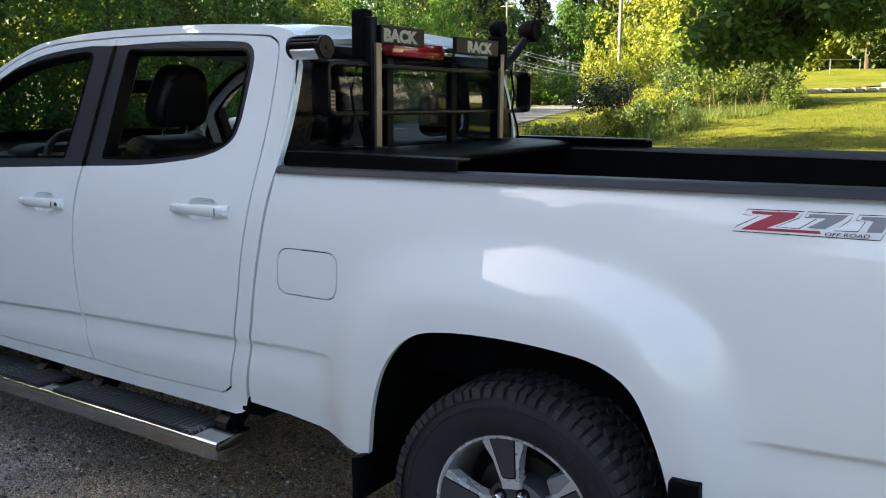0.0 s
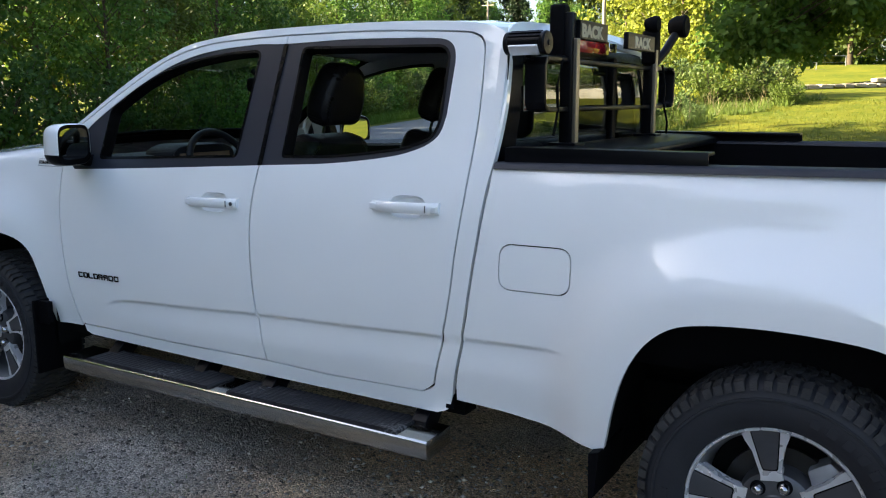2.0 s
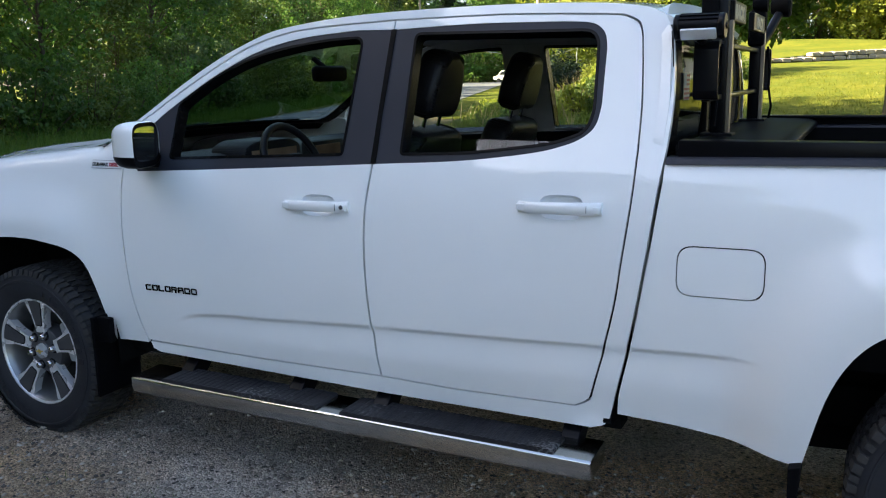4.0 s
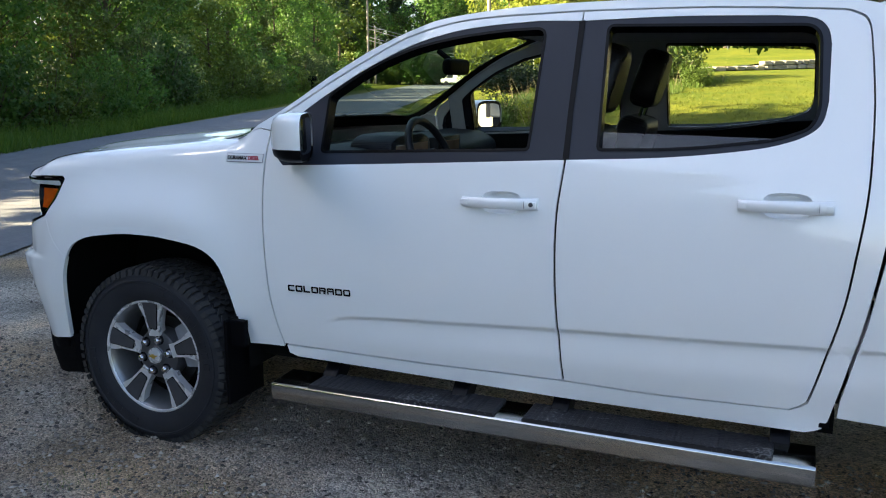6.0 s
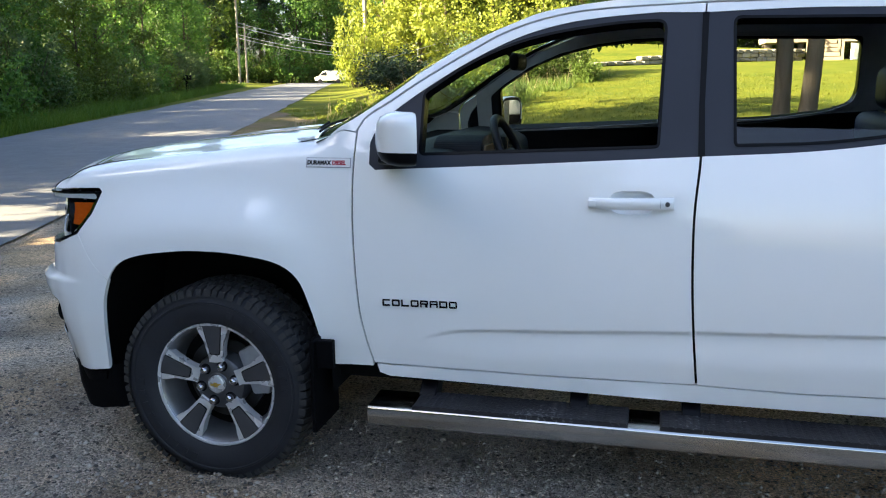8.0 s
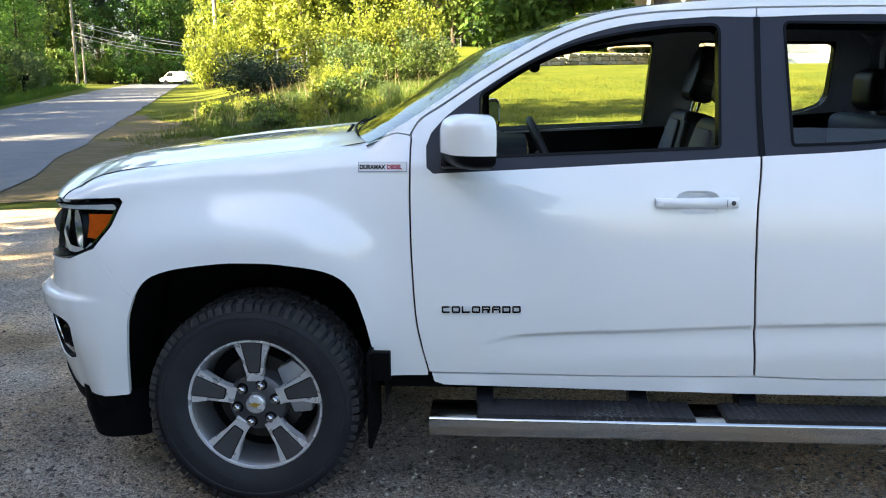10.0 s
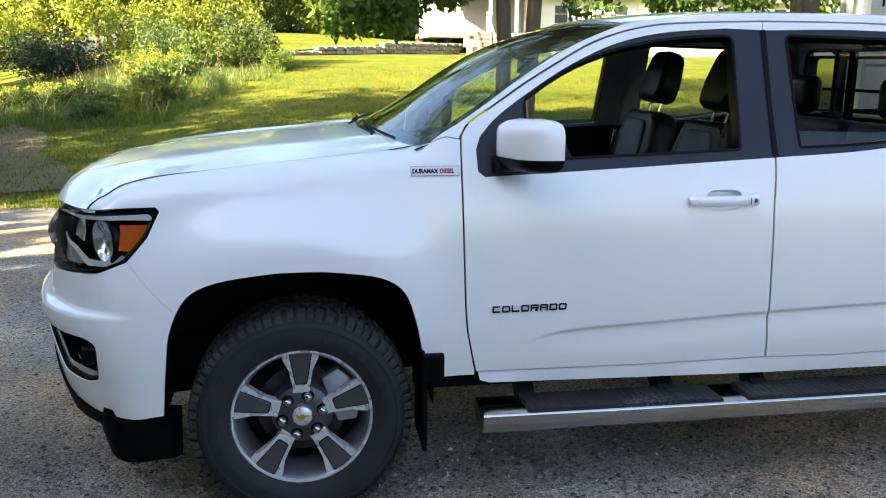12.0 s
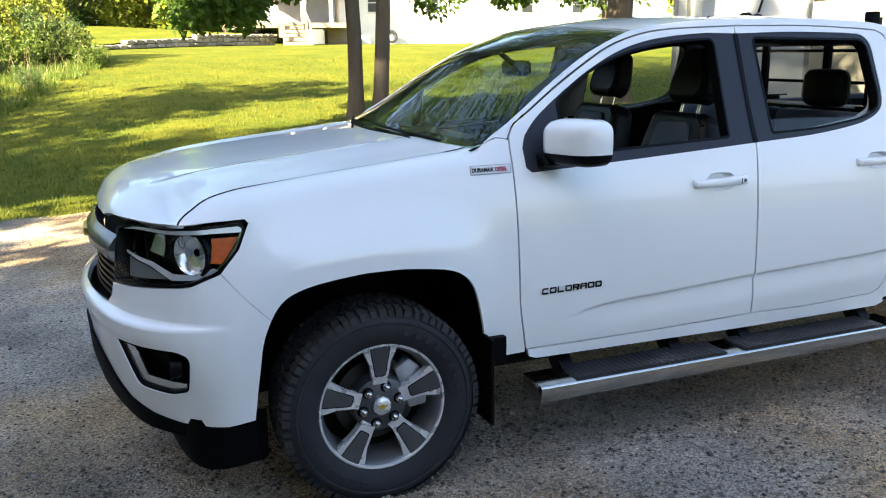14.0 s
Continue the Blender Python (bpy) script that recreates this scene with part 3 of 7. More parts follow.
    # door handles
    for dr, hx, hz in ((door, 1.485, 1.073), (rdoor, 2.366, 1.108)):
        w = half_width(hx, hz)
        bm = bmesh.new()
        rings = []
        for k in range(9):
            t = k / 8
            x = hx - 0.132 + 0.264 * t
            bow = 0.030 - 0.018 * (2 * t - 1) ** 4
            h = 0.0175 + 0.003 * t
            yy = half_width(x, hz) + bow
            rings.append([bm.verts.new((x, -side * (yy - 0.011 + 0.011 * math.cos(a)), hz + (0.004 if k else 0) * t + h * math.sin(a))) for a in [i * math.pi / 5 for i in range(10)]])
        for a, b in zip(rings, rings[1:]):
            for i in range(10):
                bm.faces.new((a[i], a[(i + 1) % 10], b[(i + 1) % 10], b[i]))
        bm.faces.new(rings[0])
        bm.faces.new(rings[-1][::-1])
        for x in (hx - 0.118, hx + 0.112):
            box(bm, x - 0.016, x + 0.016, -side * (w + 0.020), -side * (w - 0.01), hz - 0.010, hz + 0.012, 0.003)
        handle = part("door_handle", bm, PAINT, dr, "white painted pull handle", auto=50)
        # hollow behind the grip: a shallow dish with its shadow line
        bm = bmesh.new()
        ring = cup(hx, hz)
        lips = [[bm.verts.new((hx + (x - hx) * k, -side * (half_width(x, z) - d), hz + (z - hz) * k)) for x, z in ring] for k, d in ((1.02, 0.0005), (0.97, 0.003), (0.90, 0.014), (0.72, 0.026))]
        for la, lb in zip(lips, lips[1:]):
            for i in range(24):
                bm.faces.new((la[i], la[(i + 1) % 24], lb[(i + 1) % 24], lb[i]))
        bm.faces.new(lips[-1])
        part("handle_cup", bm, PAINT, dr, auto=60)
        if dr is door:
            bm = bmesh.new()
            wl = half_width(hx + 0.112, hz) + 0.0225
            lathe(bm, [(0.0, -side * 0.0008), (0.005, 0.0), (0.0072, 0.0), (0.0085, side * 0.004)], 14, 'y', (hx + 0.112, -side * wl, hz + 0.003))
            part("key_lock", bm, DARK_ALLOY, dr, "round door lock")
        bm = bmesh.new()
        box(bm, hx + 0.0905, hx + 0.0913, -side * (w + 0.0285), -side * (w + 0.01), hz - 0.009, hz + 0.014)
        part("handle_joint", bm, DARK_ALLOY, dr)
    return fender, door, rdoor, cab, boxside


LEFT = body_panels(1)
RIGHT = body_panels(-1)


# bonnet
BONNET_MID = Curve([(-0.90, 1.03), (-0.885, 1.050), (-0.865, 1.088), (-0.83, 1.125), (-0.76, 1.161), (-0.66, 1.181), (-0.55, 1.196), (-0.304, 1.224), (0.05, 1.258), (0.35, 1.289), (0.6, 1.315)])


EDGE = sorted(skin(*p) for p in FENDER_TOP)
EDGE_Y, EDGE_Z = Curve([(p[0], -p[1]) for p in EDGE]), Curve([(p[0], p[2]) for p in EDGE])


def bonnet_z(x, y):
    k = min(1.0, abs(y) / EDGE_Y(max(x, EDGE[0][0]))) ** 3
    xf = x - (bonnet_front(min(abs(y), 0.82)) + 0.885) * smooth(-0.2, -0.6, x)
    z = BONNET_MID(xf) * (1 - k) + EDGE_Z(max(x, EDGE[0][0])) * k
    ridge = smooth(0.38, 0.44, abs(y)) * (1 - smooth(0.47, 0.66, abs(y)))
    return z + 0.009 * ridge * smooth(-0.8, -0.5, x) * smooth(0.5, 0.2, x)


def bonnet_front(y):
    return -0.885 + 0.222 * (abs(y) / 0.83) ** 3


def bonnet(u, v):
    return (u, v, bonnet_z(u, v))


edge = [(skin(*p)[0] - 0.005 * smooth(-0.5, -0.62, p[0]), skin(*p)[1] + 0.005) for p in FENDER_TOP]
front = [(bonnet_front(y) + 0.010 * smooth(0.30, 0.55, abs(y)), y) for y in (-0.80, -0.76, -0.72, -0.66, -0.58, -0.5, -0.35, -0.18)]
half = edge + front
outline = half + [(-0.885, 0.0)] + [(x, -y) for x, y in half[::-1]] + spline([(0.40, 0.752), (0.345, 0.6), (0.28, 0.35), (0.25, 0.0), (0.28, -0.35), (0.345, -0.6), (0.40, -0.752)], 4)[1:-1]
panel("bonnet", outline[::-1], bonnet, PAINT, truck, thick=0.02, grid=0.035, label="white bonnet with two low ridges")

for side in (1, -1):
    bm = bmesh.new()
    line = [skin(*p) for p in FENDER_TOP]
    tube(bm, [(x - 0.0025 * smooth(-0.5, -0.62, x), side * (y + 0.0025), z - 0.0005 - 0.0008 * smooth(-0.45, -0.2, x)) for x, y, z in line], 0.0038, 6, radii=[0.0038 - 0.0022 * smooth(-0.5, -0.2, x) for x, y, z in line])
    part("bonnet_seam", bm, BADGE_BLACK, truck)

# roof and windscreen share one loft between the roof rails
RAIL_PTS = [Vector(p) for p in spline(RAIL, 10)]
RAIL_LEN = [0.0]
for a, b in zip(RAIL_PTS, RAIL_PTS[1:]):
    RAIL_LEN.append(RAIL_LEN[-1] + (b - a).length)
RX, RZ = Curve(list(zip(RAIL_LEN, [p.x for p in RAIL_PTS]))), Curve(list(zip(RAIL_LEN, [p.y for p in RAIL_PTS])))


def loft(s, t):
    x, z = RX(s), RZ(s)
    w = half_width(max(x, 0.76), z) if x > 0.4 else half_width(0.76, z)
    q = 1 - t * t
    bow = 0.15 * (1 - smooth(0.55, 1.15, s))
    crown = 0.02 + 0.012 * smooth(0.4, 1.1, s)
    return (x - bow * q, w * t, z + crown * q)


HEAD = 0.93
panel("roof", [(HEAD, -1), (HEAD + 0.01, 1)] + [(2.42, 1), (2.42, -1)], lambda s, t: loft(s, t), PAINT, truck, grid=0.06, thick=0.02)
shield = panel("windscreen", [(0.05, -0.99), (HEAD - 0.012, -0.985), (HEAD - 0.012, 0.985), (0.05, 0.99)][::-1], lambda s, t: loft(s, t), WINDSHIELD, truck, grid=0.06, thick=0.004, label="raked windscreen reflecting trees and sky", lift=-0.006)
# dark printed border of the windscreen
panel("screen_border", [(0.04, -0.995), (HEAD - 0.01, -0.995), (HEAD - 0.01, 0.995), (0.04, 0.995)][::-1], lambda s, t: loft(s, t), BADGE_BLACK, shield,
      holes=[rounded([(0.11, -0.90), (HEAD - 0.05, -0.94), (HEAD - 0.05, 0.94), (0.11, 0.90)], 0.06)], grid=0.06, thick=0.002, lift=-0.014)
# scuttle panel and wipers
bm = bmesh.new()
rows = []
for y in np.linspace(-0.74, 0.74, 25):
    xb = loft(0.06, y / 0.78)[0]
    xf = 0.25 + 0.15 * (abs(y) / 0.75) ** 2
    rows.append([bm.verts.new((xf - 0.01, y, bonnet_z(xf, y) - 0.03)), bm.verts.new(((xf + xb) / 2, y, 1.235 + 0.012 * (1 - (y / 0.75) ** 2))), bm.verts.new((xb + 0.03, y, loft(0.06, y / 0.78)[2] - 0.012))])
for a, b in zip(rows, rows[1:]):
    for k in range(2):
        bm.faces.new((a[k], a[k + 1], b[k + 1], b[k]))
scuttle = part("scuttle_panel", bm, BLACK_PLASTIC, truck, auto=40)
for y0, y1 in ((-0.62, -0.02), (0.06, 0.60)):
    bm = bmesh.new()
    pts = []
    for k in range(8):
        y = y0 + (y1 - y0) * k / 7
        q = loft(0.045 + 0.03 * k / 7, y / 0.77)
        pts.append((q[0] - 0.004, y, q[2] + 0.005))
    tube(bm, pts, 0.005, 6)
    tube(bm, [(pts[1][0] - 0.05, pts[1][1] - 0.05, pts[1][2] - 0.035), (pts[3][0] - 0.012, pts[3][1], pts[3][2] + 0.006)], 0.006, 6)
    part("wiper", bm, BLACK_PLASTIC, scuttle, auto=40)

# back wall of the cab with its window
BACK = Curve([(0.5, 2.60), (1.2, 2.645), (1.30, 2.655), (1.45, 2.66), (1.60, 2.645), (1.68, 2.615)])
outline = rounded([(-0.80, 0.50), (0.80, 0.50), (0.80, 1.27), (0.66, 1.66), (0.55, 1.715), (0.0, 1.735), (-0.55, 1.715), (-0.66, 1.66), (-0.80, 1.27)], [0, 0, 0.05, 0.06, 0.1, 0.3, 0.1, 0.06, 0.05])
pane = rounded([(-0.675, 1.275), (0.675, 1.275), (0.60, 1.625), (-0.60, 1.625)], 0.06)
cab_back = panel("cab_back", outline, lambda u, v: (BACK(v) + 0.02 * (1 - (u / 0.8) ** 2), u, v), PAINT, truck, holes=[pane], grid=0.05, thick=0.03)
rear_glass = panel("back_window", pane, lambda u, v: (BACK(v) + 0.02 * (1 - (u / 0.8) ** 2), u, v), DARK_GLASS, cab_back, grid=0.06, thick=0.004, lift=-0.004, label="dark tinted sliding back window")
for y in (-0.22, 0.22):
    bm = bmesh.new()
    box(bm, 2.655, 2.683, y - 0.02, y + 0.02, 1.28, 1.62, 0.004)
    part("slider_post", bm, BLACK_TRIM, rear_glass)
panel("window_seal", rounded([(-0.775, 1.245), (0.775, 1.245), (0.672, 1.648), (-0.672, 1.648)], 0.07), lambda u, v: (BACK(v) + 0.02 * (1 - (u / 0.8) ** 2), u, v), BADGE_BLACK, cab_back,
      holes=[rounded([(-0.655, 1.290), (0.655, 1.290), (0.585, 1.610), (-0.585, 1.610)], 0.05)], grid=0.06, thick=0.004, lift=0.003)
bm = bmesh.new()
box(bm, 2.635, 2.690, -0.22, 0.13, 1.626, 1.684, 0.012)
part("high_brake_light", bm, RED_LENS, truck, "red high brake light on the cab's rear edge", auto=40)
bm = bmesh.new()
box(bm, 2.64, 2.688, 0.135, 0.22, 1.640, 1.678, 0.008)
part("cargo_lamp", bm, LAMP_SILVER, truck, auto=40)

# nose: bumper cover, lower lip, air dam
hl_outline = rounded([(-0.428, 1.075), (-0.472, 0.990), (-0.545, 0.915), (-0.66, 0.880), (-1.08, 0.843), (-1.095, 1.030), (-0.95, 1.060), (-0.66, 1.070)], [0.050, 0.09, 0.09, 0.08, 0.015, 0.015, 0.05, 0.05])[::-1]
fog = rounded([(-0.672, 0.505), (-0.655, 0.640), (-0.70, 0.662), (-1.010, 0.664), (-0.90, 0.494), (-0.74, 0.487)], [0.02, 0.025, 0.02, 0.03, 0.03, 0.02])


def nose_cover(side):
    outline = (spline(ARCH_FRONT, 4)[:10] + [(spline(ARCH_FRONT, 4)[10][0] - 0.0008, spline(ARCH_FRONT, 4)[10][1] - 0.0012)] + [(-0.5008, 0.8710), (-0.5412, 0.9148), (-0.66, 0.874), (-1.085, 0.837), (-1.10, 0.79), (-1.14, 0.755), (-1.63, 0.745)]
               + [(-1.63, 0.61), (-1.40, 0.585), (-1.22, 0.535), (-1.08, 0.47), (-0.98, 0.425), (-0.86, 0.392), (-0.72, 0.376), (-0.55, 0.378)])
    cover = panel("bumper_cover", outline[::-1], skin, PAINT, truck, holes=[fog], side=side, thick=0.02, lines=[[(-0.50 - 0.012 * k, v) for k in range(95)] for v in (0.60, 0.70, 0.726, 0.731, 0.742, 0.753, 0.758)])
    # fog-lamp pocket
    panel("fog_bezel", fog, skin, BLACK_PLASTIC, cover, holes=[rounded([(-0.680, 0.511), (-0.664, 0.633), (-0.705, 0.653), (-0.995, 0.655), (-0.895, 0.503), (-0.74, 0.496)], 0.02)], side=side, thick=0.05, lift=-0.004)
    panel("fog_recess", fog, lambda u, v: tuple(Vector(skin(u, v)) + Vector((0.05, 0.035, 0))), BLACK_TRIM, cover, side=side, thick=0.004)
    panel("fog_chrome", [(-0.990, 0.651), (-0.905, 0.645), (-0.862, 0.545), (-0.692, 0.534), (-0.688, 0.513), (-0.74, 0.501), (-0.890, 0.507)], lambda u, v: tuple(Vector(skin(u, v)) + Vector((0.012, 0.008, 0))), LAMP_CHROME, cover, side=side, thick=0.004, label="chrome corner strip of the fog lamp pocket")
    bm = bmesh.new()
    q = Vector(skin(-0.765, 0.585)) + Vector((0.04, 0.03, 0))
    lathe(bm, [(0.0, -0.004), (0.020, -0.002), (0.038, 0.004), (0.043, -0.018), (0.048, -0.018), (0.048, 0.02)], 24, 'x', (q.x, q.y * side, q.z))
    part("fog_lamp", bm, BADGE_BLACK, cover, auto=40)
    # headlight: bowl, projector, amber reflector, chrome brow, clear lens
    house = panel("headlight", hl_outline, lambda u, v: tuple(Vector(skin(u, v)) + Vector((0.085, 0.055, 0))), BADGE_BLACK, truck, side=side, thick=0.01, label="clear headlight with projector and amber reflector")
    panel("lamp_rim", hl_outline, skin, BADGE_BLACK, house, holes=[rounded([(-0.439, 1.067), (-0.480, 0.990), (-0.551, 0.921), (-0.663, 0.887), (-1.07, 0.851), (-1.085, 1.023), (-0.95, 1.052), (-0.66, 1.062)], [0.046, 0.09, 0.09, 0.08, 0.015, 0.015, 0.05, 0.05])[::-1]], side=side, thick=0.06, lift=-0.002)
    panel("chrome_brow", [(-0.452, 1.064), (-0.66, 1.059), (-0.95, 1.049), (-1.04, 1.036), (-1.03, 1.032), (-0.95, 1.041), (-0.66, 1.047), (-0.54, 1.046), (-0.462, 1.044)], lambda u, v: tuple(Vector(skin(u, v)) + Vector((0.006, 0.004, 0))), LAMP_SATIN, house, side=side, thick=0.004)
    panel("chrome_tail", [(-0.452, 1.058), (-0.470, 1.022), (-0.488, 0.990), (-0.520, 0.956), (-0.556, 0.927), (-0.561, 0.932), (-0.526, 0.962), (-0.494, 0.996), (-0.477, 1.026), (-0.462, 1.050)], lambda u, v: tuple(Vector(skin(u, v)) + Vector((0.006, 0.004, 0))), LAMP_SILVER, house, side=side, thick=0.004)
    panel("amber_reflector", [(-0.478, 1.030), (-0.504, 0.995), (-0.548, 0.945), (-0.590, 0.950), (-0.580, 1.030)], lambda u, v: tuple(Vector(skin(u, v)) + Vector((0.012, 0.008, 0))), AMBER_LENS, house, side=side, thick=0.004)
    panel("grey_sweep", [(-0.57, 0.922), (-0.67, 0.892), (-0.77, 0.884), (-0.88, 0.922), (-1.05, 0.944), (-1.05, 0.951), (-0.87, 0.936), (-0.77, 0.906), (-0.67, 0.908), (-0.60, 0.930)][::-1], lambda u, v: tuple(Vector(skin(u, v)) + Vector((0.03, 0.02, 0))), LAMP_SATIN, house, side=side, thick=0.004)
    panel("marker_lens", [(-0.80, 0.884), (-0.90, 0.874), (-1.02, 0.864), (-1.03, 0.930), (-0.90, 0.916)][::-1], lambda u, v: tuple(Vector(skin(u, v)) + Vector((0.035, 0.024, 0))), LAMP_GREY, house, side=side, thick=0.004)
    panel("side_reflector", [(-0.815, 0.960), (-0.865, 0.968), (-0.885, 0.972), (-0.865, 1.030), (-0.815, 1.032)][::-1], lambda u, v: tuple(Vector(skin(u, v)) + Vector((0.030, 0.020, 0))), LAMP_CHROME, house, side=side, thick=0.004)
    q = Vector(skin(-0.70, 0.972)) + Vector((0.050, 0.048, 0))
    n = Vector((-0.80, -0.60, 0)).normalized()
    bm = bmesh.new()
    lathe(bm, [(0.014, -0.012), (0.048, -0.004), (0.058, 0.015), (0.068, 0.024), (0.074, 0.020), (0.074, -0.04)], 32, 'x')
    turn = Matrix.Translation(Vector((q.x, q.y * side, q.z))) @ Matrix.Rotation(math.atan2(n.y * side, n.x), 4, 'Z')
    bm.transform(turn)
    part("projector", bm, LAMP_CHROME, house, "chrome projector bowl", auto=40)
    bm = bmesh.new()
    lathe(bm, [(0.0745, 0.016), (0.078, 0.026), (0.088, 0.022), (0.090, -0.03)], 32, 'x')
    bm.transform(turn)
    part("projector_bezel", bm, BADGE_BLACK, house, auto=40)
    bm = bmesh.new()
    lathe(bm, [(0.0, 0.030), (0.017, 0.028), (0.032, 0.018), (0.037, 0.0)], 24, 'x')
    bm.transform(turn)
    part("projector_lens", bm, LENS_GLASS, house, auto=80)
    lens = panel("clear_lens", hl_outline, skin, LENS_GLASS, house, side=side, thick=0.003, lift=0.001)
    # black lower lip and air dam
    panel("lower_lip", [(-0.47, 0.374), (-0.55, 0.371), (-0.72, 0.370), (-0.86, 0.388), (-0.98, 0.421), (-1.08, 0.466), (-1.22, 0.531), (-1.40, 0.581), (-1.63, 0.606), (-1.63, 0.38), (-1.2, 0.35), (-0.9, 0.32), (-0.62, 0.32), (-0.48, 0.34)],
          lambda u, v: tuple(Vector(skin(u, v)) + Vector((-0.012 * smooth(-0.55, -0.9, u), 0.004, 0))), BLACK_PLASTIC, truck, side=side, thick=0.03)
    bm = bmesh.new()
    dam = spline([(-0.452, 0.868), (-0.56, 0.852), (-0.65, 0.810), (-0.70, 0.700), (-0.73, 0.50), (-0.75, 0.25), (-0.755, 0.0)], 4)
    rows = []
    for x, y in dam:
        low = 0.222 - 0.02 * smooth(-0.45, -0.6, x) + 0.05 * smooth(-0.62, -0.85, x)
        rows.append([bm.verts.new((x + dx, -side * (y - dy), z)) for dx, dy, z in ((0, 0, 0.40), (0.004, 0.004, 0.30), (0.022, 0.018, low), (0.045, 0.045, low), (0.05, 0.05, 0.40))])
    for a, b in zip(rows, rows[1:]):
        for k in range(4):
            bm.faces.new((a[k], b[k], b[k + 1], a[k + 1]))
    bm.faces.new(rows[0])
    bmesh.ops.recalc_face_normals(bm, faces=bm.faces[:])
    part("air_dam", bm, BLACK_PLASTIC, truck, "black plastic air dam under the bumper", auto=40)
    # grille
    gr = panel("grille", [(-1.10, 0.84), (-1.10, 0.79), (-1.15, 0.755), (-1.63, 0.745), (-1.63, 1.03), (-1.11, 1.03)][::-1], lambda u, v: tuple(Vector(skin(u, v)) + Vector((0.05, 0.03, 0))), BLACK_PLASTIC, truck, side=side, thick=0.01, label="black mesh grille with a broad silver bar")
    panel("grille_bar", rounded([(-1.085, 0.895), (-1.09, 1.00), (-1.63, 1.00), (-1.63, 0.905)], 0.02)[::-1], lambda u, v: tuple(Vector(skin(u, v)) + Vector((-0.022 + 0.03 * ((v - 0.95) / 0.05) ** 2, -0.006, 0))), GRILLE_SATIN, gr, side=side, thick=0.05, label="satin silver grille bar")
    for v in np.arange(0.765, 0.885, 0.024):
        panel("grille_slat", [(-1.11, v), (-1.63, v), (-1.63, v + 0.010), (-1.11, v + 0.010)][::-1], lambda u, w: tuple(Vector(skin(u, w)) + Vector((0.025, 0.0, 0))), BLACK_TRIM, gr, side=side, thick=0.02, grid=0.08)


nose_cover(1)
nose_cover(-1)
bm = bmesh.new()
box(bm, -0.946, -0.915, -0.085, 0.085, 0.925, 0.958, 0.008)
part("front_emblem", bm, GOLD, truck, "plain gold bow-shaped emblem", auto=40)


